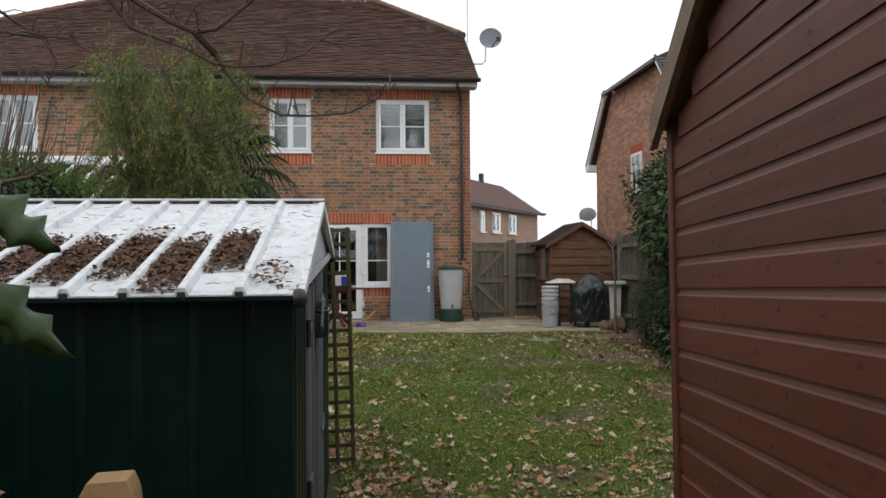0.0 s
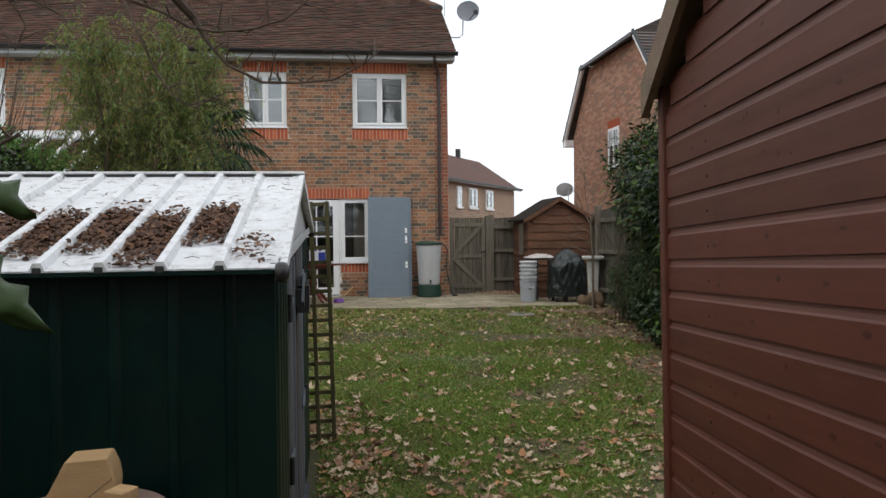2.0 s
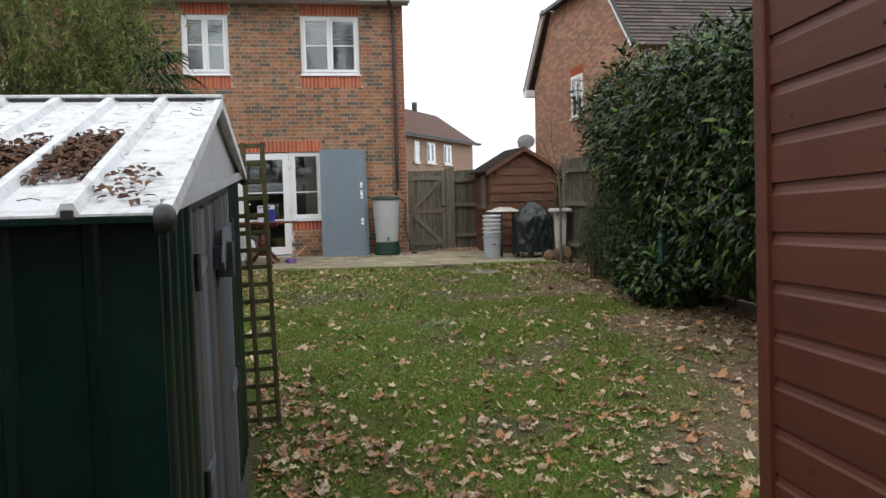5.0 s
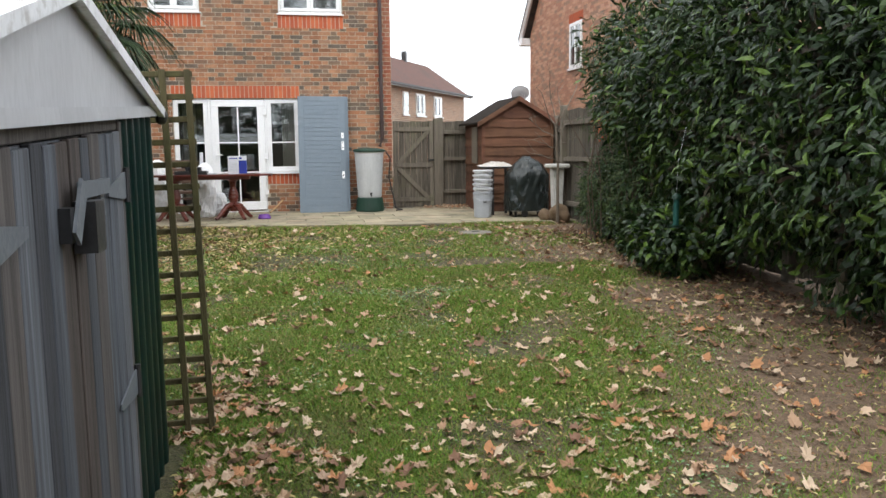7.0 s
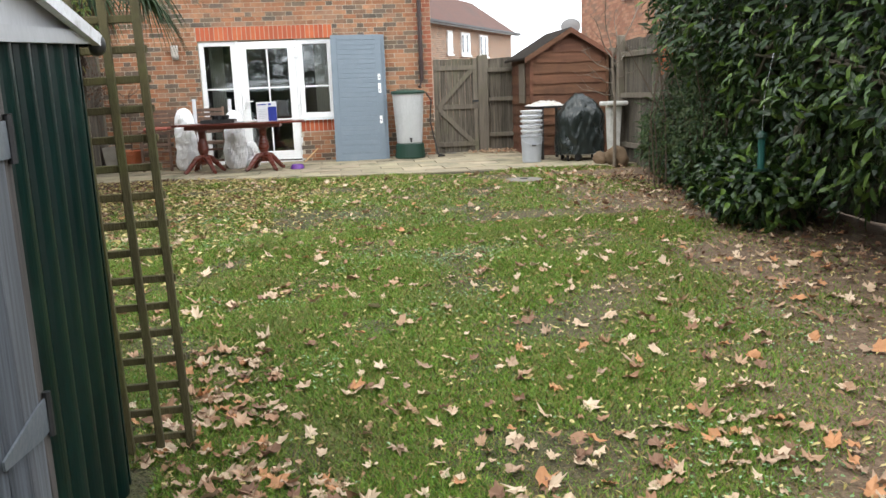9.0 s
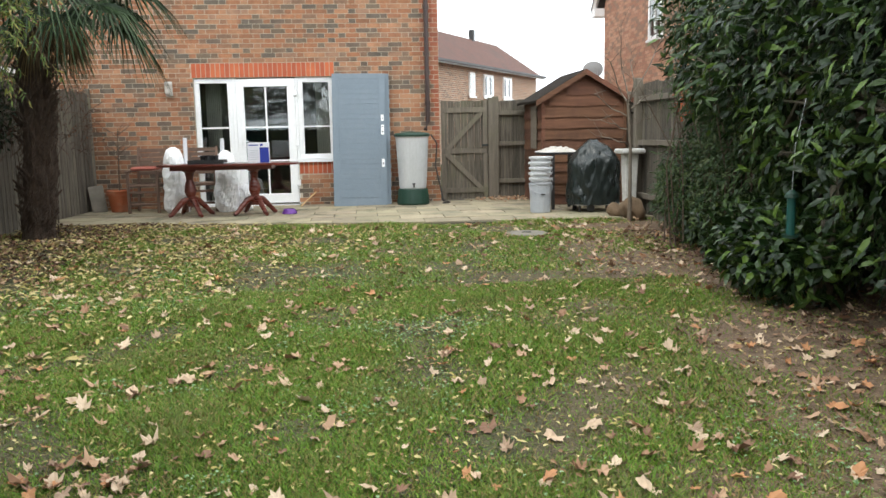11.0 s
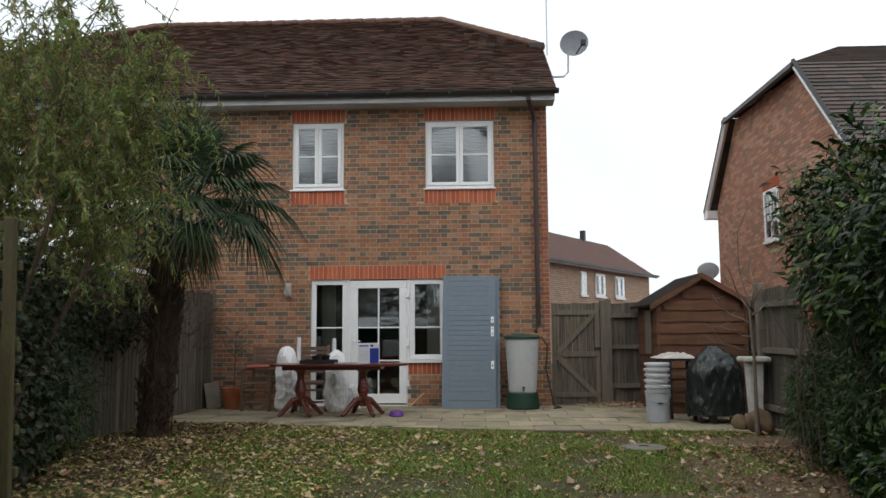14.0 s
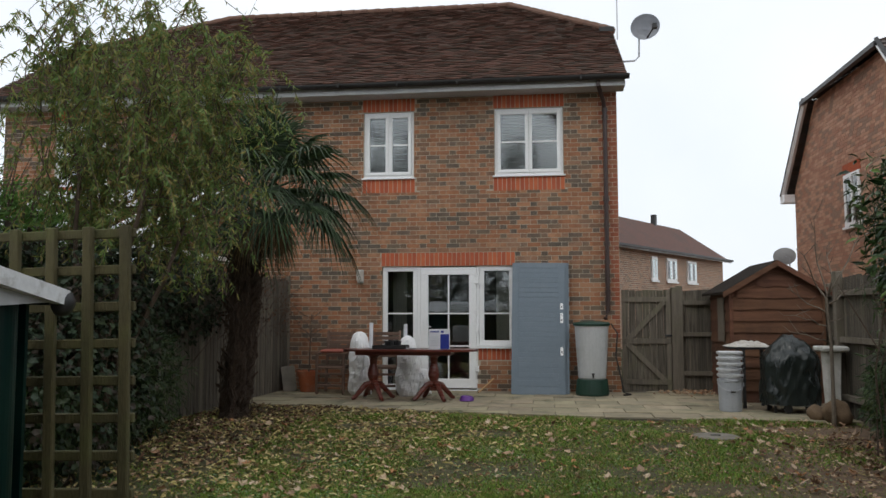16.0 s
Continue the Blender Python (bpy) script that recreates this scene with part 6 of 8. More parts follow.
def stone_pedestal():
    p = thing("stone_pedestal", "whitewashed square stone garden pedestal", "pedestal", (4.73, 14.98, 0.094))
    bm = bmesh.new()
    box(bm, -0.13, 0.13, -0.13, 0.13, 0, 0.1, 0.012)
    part("foot", bm, M_STONEWHITE, p)
    bm = boxes((-0.082, 0.082, -0.082, 0.082, 0.1, 0.8), bevel=0.012)
    for v in bm.verts:
        k = 0.86 + 0.3 * (v.co.z - 0.1) / 0.7
        v.co.x *= k
        v.co.y *= k
    part("column", bm, M_STONEWHITE, p)
    part("cap", boxes((-0.165, 0.165, -0.165, 0.165, 0.8, 0.865), bevel=0.018), M_STONEWHITE, p)
    s = thing("sapling", "thin leafless sapling in a hessian root ball", "sapling", (4.56, 14.45, 0.06))
    bm = bmesh.new()
    tube(bm, [(0, 0, 0), (0.0, 0, 0.9), (-0.04, 0, 1.5)], [0.026, 0.02, 0.015], 8)
    part("stem", bm, M_SAPLING, s)
    rnd = random.Random(11)
    for z, a, l in ((1.5, 100, 0.9), (1.5, 60, 1.1), (1.3, 150, 0.55), (1.15, 165, 0.5), (0.95, 160, 0.42), (1.4, 30, 0.5), (1.45, 120, 0.7), (1.2, 20, 0.3), (1.5, 85, 0.6)):
        r = math.radians(a)
        bm = bmesh.new()
        q = [Vector((-0.02, 0, z))]
        for k in range(1, 6):
            q.append(q[0] + Vector((math.cos(r) * l * k / 5, 0.12 * math.sin(k + a), math.sin(r) * l * (k / 5) ** 0.9 + 0.02 * rnd.uniform(-1, 1))))
        tube(bm, q, [0.011, 0.009, 0.008, 0.006, 0.005, 0.003], 5)
        for k in range(2, 6):
            d = Vector((rnd.uniform(-0.2, 0.2), rnd.uniform(-0.1, 0.1), rnd.uniform(0.05, 0.22)))
            tube(bm, [q[k], q[k] + d * 0.6, q[k] + d], [0.004, 0.003, 0.0015], 4)
        part("twig", bm, M_SAPLING, s)
    for x, y, r in ((4.66, 14.62, 0.16), (4.5, 14.86, 0.11)):
        b = thing("root_ball", "brown hessian-wrapped root ball on the paving edge", "root ball", (x, y, 0.07), 0, "root balls")
        bm = bmesh.new()
        bmesh.ops.create_icosphere(bm, subdivisions=3, radius=r)
        for v in bm.verts:
            v.co *= 1 + 0.3 * noise.noise(v.co * 8) + 0.12 * noise.noise(v.co * 22)
            v.co.z = v.co.z * 0.95 + r * 0.82
        for f in bm.faces:
            f.smooth = True
        part("wrapping", bm, M_HESSIAN, b)


stone_pedestal()

drain = thing("drain_cover", "round grey concrete drain cover sunk in the lawn", "drain cover", (3.03, 13.42, 0.055))
part("cover_disc", lathe([(0.24, 0), (0.24, 0.025), (0.225, 0.032), (0.1, 0.034)], 30), M_CONCRETE, drain)
part("lifting_bar", boxes((-0.05, 0.05, -0.008, 0.008, 0.034, 0.042)), M_LOCK, drain)


def bird_feeder():
    f = thing("bird_feeder", "green tube bird feeder hanging from the laurel", "bird feeder", (3.98, 9.5, 0.5))
    part("seed_tube", lathe([(0.027, 0.02), (0.027, 0.26)], 16), surf("teal_plastic", (0.01, 0.065, 0.055), (0.015, 0.08, 0.07), 8, 0.35, 0.05), f)
    part("cap", lathe([(0.045, 0.26), (0.04, 0.285), (0.012, 0.31)], 16), M_DKGREEN, f)
    part("tray", lathe([(0.05, 0.0), (0.055, 0.02)], 16), M_DKGREEN, f)
    bm = bmesh.new()
    tube(bm, [(0, 0, 0.3), (0.01, 0, 0.6), (0.1, 0.05, 0.9)], 0.003, 5)
    part("wire", bm, M_STEEL, f)


bird_feeder()


def conservatory():
    c = thing("conservatory", "white-framed lean-to conservatory next door", "conservatory", (-7.6, HY, 0.05))
    W, D, z0, z1 = 3.55, 2.9, 2.25, 3.4
    part("dwarf_wall", boxes((0, W, -D, -D + 0.12, 0, 0.6), (W - 0.12, W, -D + 0.12, -0.02, 0, 0.6)), M_FARBRICK, c)
    for i in range(8):
        x = i * (W - 0.06) / 7
        part("roof_bar", (lambda b: (bmesh.ops.transform(b, matrix=pose(x, -D, z0, math.degrees(math.atan2(z1 - z0, D)), 0, 0), verts=b.verts), b)[1])(boxes((0, 0.06, 0, math.hypot(D, z1 - z0) - 0.03, 0, 0.05))), M_UPVC, c)
        part("front_post", boxes((x, x + 0.06, -D, -D + 0.06, 0.6, z0)), M_UPVC, c)
        if i < 7:
            x1 = (i + 1) * (W - 0.06) / 7
            g = part("roof_pane", (lambda b: (bmesh.ops.transform(b, matrix=pose(x, -D, z0, math.degrees(math.atan2(z1 - z0, D)), 0, 0), verts=b.verts), b)[1])(boxes((0.06, x1 - x, 0, math.hypot(D, z1 - z0) - 0.03, 0.01, 0.02))), M_GLASS, c)
            g = part("pane", boxes((x + 0.06, x1, -D + 0.02, -D + 0.03, 0.6, z0)), M_GLASS, c)
    part("eave_beam", boxes((-0.03, W + 0.03, -D - 0.07, -D - 0.002, z0 - 0.08, z0 + 0.06)), M_UPVC, c)
    part("wall_plate", boxes((0, W, -0.06, -0.012, z1 - 0.02, z1 + 0.1)), M_UPVC, c)
    part("side_frame", boxes((W - 0.06, W, -D + 0.06, -0.02, z0 - 0.05, z0 + 0.01), (W - 0.06, W, -1.5, -1.44, 0.6, z0 - 0.05)), M_UPVC, c)


conservatory()


# ---- chopping block by the green shed ----
def timber():
    s = thing("chopping_block", "upright round log used as a chopping block", "log", (-0.66, 3.42, -0.26))
    bm = lathe([(0.285, 0.0), (0.272, 0.12), (0.268, 0.5), (0.272, 0.75), (0.262, 0.77)], 30)
    for v in bm.verts:
        v.co.x *= 1 + 0.06 * noise.noise(v.co * 5)
        v.co.y *= 0.98
    part("trunk", bm, M_BARK, s)
    part("sawn_top", lathe([(0.256, 0.768), (0.25, 0.776)], 30), M_STUMP, s, "pinkish grey sawn top")
    for name, outline, y0, y1, turn, label in (
            ("split_log", [(-0.1, 0), (0.12, 0), (0.127, 0.09), (0.12, 0.135), (0.102, 0.178), (-0.018, 0.174), (-0.078, 0.06)], -0.07, 0.06, 4, "fresh split firewood log with a chamfered top"),
            ("timber_offcut", [(-0.038, 0), (0.03, 0), (0.03, 0.088), (-0.038, 0.09)], -0.05, 0.03, -24, "short square offcut of fresh sawn timber")):
        x, y = ((-0.68, 3.44) if name == "split_log" else (-0.515, 3.36))
        t = thing(name, label, "firewood", (x, y, 0.516), turn, "wood on the chopping block")
        bm = bmesh.new()
        prism(bm, outline, "y", y0, y1)
        bmesh.ops.bevel(bm, geom=bm.edges[:], offset=0.004, segments=1, affect="EDGES")
        part("wood", bm, M_SAWN, t)
        if name == "split_log":
            bm = bmesh.new()
            tube(bm, [(-0.02, y0 - 0.0005, 0.0), (0.05, y0 - 0.0005, 0.06), (0.12, y0 - 0.0005, 0.115)], [0.0022, 0.0018, 0.001], 4)
            part("crack", bm, M_BARK, t, "dark drying crack")
    h = thing("hydrangea", "hydrangea stem with dried brown flower heads", "shrub", (-1.0, 3.35, -0.26))
    for x, y, z, r in ((-0.02, 0.05, 0.86, 0.075), (-0.16, 0.0, 0.7, 0.085)):
        bm = bmesh.new()
        tube(bm, [(-0.05, 0, -0.02), (x * 0.6 - 0.02, y, z * 0.6), (x, y, z - r * 0.6)], [0.008, 0.006, 0.004], 6)
        part("stem", bm, M_TWIG, h)
        n = 130
        d = unit(RNG.normal(0, 1, (n, 3)))
        v, f = spread_leaves(np.array((x, y, z)) + d * np.array((r, r, r * 0.8)) * RNG.uniform(0.6, 1, (n, 1)), unit(d + RNG.normal(0, 0.8, (n, 3))), d, RNG.uniform(0.02, 0.034, n), RNG.uniform(0.018, 0.028, n), 0.3, 0.3)
        soup("flower_head", v, f, M_DRYLEAF, h, "dried brown flower head")


timber()

# ---- plants ----
def blob_points(blobs, n, inner=0.72, low=-9.0):
    """Random points in the outer shells of ellipsoids, with the way out of each; the density follows their surface."""
    area = np.array([(r[0] * r[1] + r[1] * r[2] + r[0] * r[2]) for _, r in blobs])
    which = RNG.choice(len(blobs), n, p=area / area.sum())
    c = np.array([b[0] for b in blobs])[which]
    r = np.array([b[1] for b in blobs])[which]
    d = unit(RNG.normal(0, 1, (n, 3)))
    lump = np.array([noise.noise(Vector(v * 2.6) + Vector((w * 7.1, 0, 0))) for v, w in zip(d, which)])
    s = (inner + (1.03 - inner) * RNG.random(n) ** 0.6) * (1 + 0.34 * lump)
    p = c + d * r * s[:, None]
    out = unit(d / r)
    hidden = np.zeros(n, bool)
    for k, (cc, rr) in enumerate(blobs):
        q = np.linalg.norm((p - np.array(cc)) / np.array(rr), axis=1)
        hidden |= (q < inner * 0.9) & (which != k)
    keep = ~hidden & (p[:, 2] > low)
    return p[keep], out[keep]


def foliage(name, blobs, n, length, width, material, parent, droop=0.3, inner=0.72, hang=0.35, low=-9.0, label=""):
    p, out = blob_points(blobs, n, inner, low)
    k = len(p)
    way = unit(out * 0.8 + RNG.normal(0, 0.65, (k, 3)) + np.array((0, 0, -hang)))
    face = unit(out + RNG.normal(0, 0.45, (k, 3)) + np.array((0, 0, 0.55)))
    v, f = spread_leaves(p, way, face, RNG.uniform(*length, k), RNG.uniform(*width, k), droop)
    return soup(name, v, f, material, parent, label)


def branches(blobs, base, n, r0=0.02, r1=0.004, bm=None, seed=1):
    rnd = random.Random(seed)
    bm = bm or bmesh.new()
    for i in range(n):
        c, r = blobs[i % len(blobs)]
        b = base[i % len(base)]
        end = [c[k] + r[k] * rnd.uniform(-0.75, 0.75) for k in range(3)]
        mid = [(b[k] + end[k]) / 2 + rnd.uniform(-0.15, 0.15) for k in range(3)]
        tube(bm, [b, mid, end], [r0, (r0 + r1) / 2, r1], 5)
    return bm


def laurel():
    h = thing("laurel_hedge", "tall dense glossy dark green laurel bush by the fence", "bush", (4.4, 9.73, 0.0))
    o = np.array((4.4, 9.73, 0.0))
    rel = lambda bl: [(tuple(np.array(c) - o), r) for c, r in bl]
    big = rel([((4.95, 7.6, 1.5), (1.1, 1.5, 1.65)), ((4.75, 8.9, 1.55), (0.95, 1.1, 1.4)), ((4.75, 10.1, 1.8), (0.85, 1.0, 1.2)), ((4.68, 11.1, 2.05), (0.85, 0.95, 0.95)), ((4.8, 9.2, 2.3), (0.9, 1.7, 0.65)), ((4.9, 6.6, 1.3), (1.0, 1.3, 1.5))])
    foliage("leaves", big, 27000, (0.085, 0.15), (0.028, 0.046), M_LAUREL, h, 0.25, 0.62, 0.55)
    # dark-coloured leaf core that stands for the shade inside the laurel
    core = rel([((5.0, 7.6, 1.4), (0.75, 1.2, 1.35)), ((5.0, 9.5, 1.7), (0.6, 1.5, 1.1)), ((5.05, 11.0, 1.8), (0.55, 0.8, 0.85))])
    foliage("inner_leaves", core, 9000, (0.1, 0.16), (0.05, 0.08), M_IVYSHADE, h, 0.2, 0.5, 0.4)
    low = rel([((4.25, 9.95, 0.33), (0.45, 0.55, 0.36)), ((4.45, 10.9, 0.32), (0.4, 0.6, 0.35))])
    foliage("low_leaves", low, 2600, (0.09, 0.15), (0.035, 0.055), M_LAUREL, h, 0.25, 0.4, 0.2, -0.02)
    for x, y, r in ((4.36, 9.73, 0.055), (4.75, 8.2, 0.06), (4.9, 7.2, 0.06), (4.8, 10.6, 0.04), (4.85, 11.4, 0.035)):
        bm = bmesh.new()
        g = float(gz(y)) - 0.02
        tube(bm, [(x - o[0], y - o[1], g), (x - o[0] + 0.03, y - o[1] + 0.03, 0.5), (x - o[0] + 0.15, y - o[1] - 0.05, 1.3)], [r * 1.2, r, r * 0.7], 9)
        part("trunk", bm, M_BARK, h)
    part("branchwork", branches(big, [(0.2, -1.4, 0.9), (0.3, 0.2, 1.0), (0.2, 1.2, 1.0), (0.4, -2.2, 0.9)], 60, 0.025, 0.006), M_BARK, h)
    # bamboo-like shrub between the laurel and the fence
    b = thing("bamboo_shrub", "upright narrow-leaved shrub with thin bare canes", "shrub", (5.0, 12.0, 0.05))
    o2 = np.array((5.0, 12.0, 0.05))
    bl = [(tuple(np.array(c) - o2), r) for c, r in [((4.85, 12.0, 1.75), (0.65, 0.75, 0.9)), ((4.8, 11.6, 1.2), (0.5, 0.6, 0.8)), ((4.65, 12.0, 2.3), (0.6, 0.6, 0.6)), ((4.55, 11.3, 0.75), (0.45, 0.7, 0.7)), ((4.6, 12.4, 0.7), (0.4, 0.5, 0.6))]]
    foliage("leaves", bl, 15000, (0.07, 0.13), (0.012, 0.022), M_FINE, b, 0.35, 0.4, 0.6)
    bm = bmesh.new()
    rnd = random.Random(3)
    for i in range(60):
        x, y = rnd.uniform(-0.75, 0.2), rnd.uniform(-1.0, 0.7)
        tube(bm, [(x, y, -0.05), (x + rnd.uniform(-0.12, 0.12), y + rnd.uniform(-0.1, 0.1), 0.8), (x + rnd.uniform(-0.35, 0.3), y + rnd.uniform(-0.25, 0.25), rnd.uniform(1.3, 1.9))], [0.009, 0.007, 0.004], 5)
    part("canework", bm, M_TWIG, b)
    for at, r, n, mat, lab in (((4.85, 12.6, 0.1), (0.45, 0.5, 0.5), 2800, M_LAUREL, "low dark evergreen shrub at the foot of the fence"), ((5.0, 13.45, 0.08), (0.36, 0.5, 0.48), 3200, M_FINE, "dark straggly low shrub beside the root balls"), ((4.65, 12.0, 0.05), (0.35, 0.5, 0.36), 1200, M_LAUREL, "low leafy evergreen shrub beneath the bamboo")):
        s = thing("low_shrub", lab, "shrub", at, 0, "low shrubs under the hedge")
        foliage("leaves", [((0, 0, r[2] * 0.75), r)], n, (0.07, 0.13), (0.02, 0.035), mat, s, 0.3, 0.3, 0.2, 0.0)
        part("stems", branches([((0, 0, r[2] * 0.75), r)], [(0, 0, -0.05)], 22, 0.01, 0.003, seed=9), M_TWIG, s)
    # red-berried twig against the fence
    s = thing("berry_shrub", "orange-leaved twiggy shrub against the wooden fence", "shrub", (4.9, 13.5, 0.08))
    foliage("leaves", [((0, 0, 1.45), (0.12, 0.2, 0.22))], 160, (0.03, 0.06), (0.02, 0.03), pieces("orange_leaf", [(0.4, 0.09, 0.03), (0.5, 0.16, 0.05), (0.3, 0.08, 0.03)], 0.6, 0.1, 30), s, 0.3, 0.2)
    part("stems", branches([((0, 0, 1.4), (0.15, 0.25, 0.3))], [(0, 0, -0.05)], 8, 0.008, 0.003, seed=5), M_TWIG, s)


laurel()


def palm():
    p = thing("fan_palm", "fan palm with a shaggy brown fibrous trunk", "palm tree", (-2.62, 14.4, 0.05))
    bm = bmesh.new()
    n, m = 46, 30
    rings = []
    for j in range(n + 1):
        t = j / n
        z = 2.45 * t
        r = 0.172 * (1 - 0.1 * t) * (1 + 0.35 * max(0, 0.07 - t) * 6)
        rings.append([])
        for i in range(m):
            a = 2 * math.pi * i / m
            k = 0.92 + 0.3 * noise.noise(Vector((math.cos(a) * 3, math.sin(a) * 3, z * 6))) + 0.14 * ((z * 9 + i * 0.31) % 1.0)
            rings[-1].append(bm.verts.new((0.18 * t + 0.03 * math.sin(t * 5) + r * k * math.cos(a), r * k * math.sin(a), z)))
    for a, b in zip(rings, rings[1:]):
        for i in range(m):
            bm.faces.new((a[i], a[(i + 1) % m], b[(i + 1) % m], b[i]))
    bm.faces.new(rings[-1])
    part("trunk", bm, M_PALMBARK, p, "shaggy brown fibrous trunk")
    # old leaf bases sticking out of the fibre
    for i in range(120):
        z, a = random.uniform(0.1, 2.4), random.uniform(0, 6.28)
        x = 0.18 * z / 2.45
        bm = bmesh.new()
        l = random.uniform(0.05, 0.13)
        tube(bm, [(x + 0.155 * math.cos(a), 0.155 * math.sin(a), z), (x + (0.195 + l * 0.6) * math.cos(a), (0.195 + l * 0.6) * math.sin(a), z + l)], [0.026, 0.01], 5)
        part("leaf_base", bm, M_PALMBARK, p)
    bm = bmesh.new()
    for i in range(420):
        z, a = random.uniform(0.1, 2.45), random.uniform(0, 6.28)
        x = 0.18 * z / 2.45
        r = 0.166
        q = [(x + r * math.cos(a), r * math.sin(a), z), (x + (r + 0.05) * math.cos(a + 0.1), (r + 0.05) * math.sin(a + 0.1), z - 0.05), (x + (r + 0.03) * math.cos(a + 0.25), (r + 0.03) * math.sin(a + 0.25), z - random.uniform(0.1, 0.25))]
        tube(bm, q, [0.006, 0.004, 0.002], 4)
    part("fibre", bm, M_PALMBARK, p)
    top = Vector((0.36, -0.03, 2.82))

    def frond(az, el, stalk, size, mat, droop, name="frond"):
        d = Vector((math.cos(el) * math.cos(az), math.cos(el) * math.sin(az), math.sin(el)))
        pts = []
        for k in range(7):
            t = k / 6
            pts.append(top + d * stalk * t + Vector((0, 0, -droop * 0.35 * stalk * t * t)))
        end = pts[-1]
        fwd = (pts[-1] - pts[-2]).normalized()
        side = fwd.cross(Vector((0, 0, 1))).normalized()
        up = side.cross(fwd).normalized()
        V, F = [], []
        blades = 30
        for b in range(blades):
            th = math.radians(-128 + 256 * b / (blades - 1)) + random.uniform(-0.03, 0.03)
            bd = (fwd * math.cos(th) + side * math.sin(th)).normalized()
            ws = up.cross(bd).normalized()
            L = size * (0.72 + 0.28 * math.cos(th * 0.6)) * random.uniform(0.9, 1.05)
            w = 0.032
            base = len(V)
            for k in range(5):
                t = k / 4
                c = end + bd * L * t + up * (0.05 * t * L) + Vector((0, 0, -1)) * (droop * L * max(0, t - 0.45) ** 1.6 * 1.7)
                ww = w * (0.25 + 0.75 * min(1, t * 2.2)) * (1 - 0.9 * max(0, t - 0.5) * 2 * (t > 0.5))
                fold = up * ww * 0.5
                V += [tuple(c - ws * ww * 0.5 + fold), tuple(c), tuple(c + ws * ww * 0.5 + fold)]
            for k in range(4):
                q = base + 3 * k
                F += [(q, q + 1, q + 4, q + 3), (q + 1, q + 2, q + 5, q + 4)]
        ob = soup(name, V, F, mat, p)
        bm = bmesh.new()
        tube(bm, pts, [0.02, 0.017, 0.015, 0.014, 0.013, 0.012, 0.011], 6)
        part("stalk", bm, mat, ob)

    rnd = random.Random(21)
    for i in range(28):
        az = i * 2.399 + rnd.uniform(-0.2, 0.2)
        el = math.radians(82 - i * 2.9)
        frond(az, el, rnd.uniform(0.75, 0.95), rnd.uniform(0.68, 0.82), M_PALM, 0.4 + 0.024 * i)
    for i in range(4):
        frond(i * 1.6 + 0.4 + rnd.uniform(-0.2, 0.2), math.radians(-8 - 9 * (i % 3)), rnd.uniform(0.6, 0.8), rnd.uniform(0.55, 0.7), M_PALM, 1.0)
    for i in range(4):
        frond(i * 1.6 + 0.9, math.radians(-62 + 8 * (i % 2)), 0.4, 0.42, M_PALMDEAD, 0.8, "dead_frond")


palm()


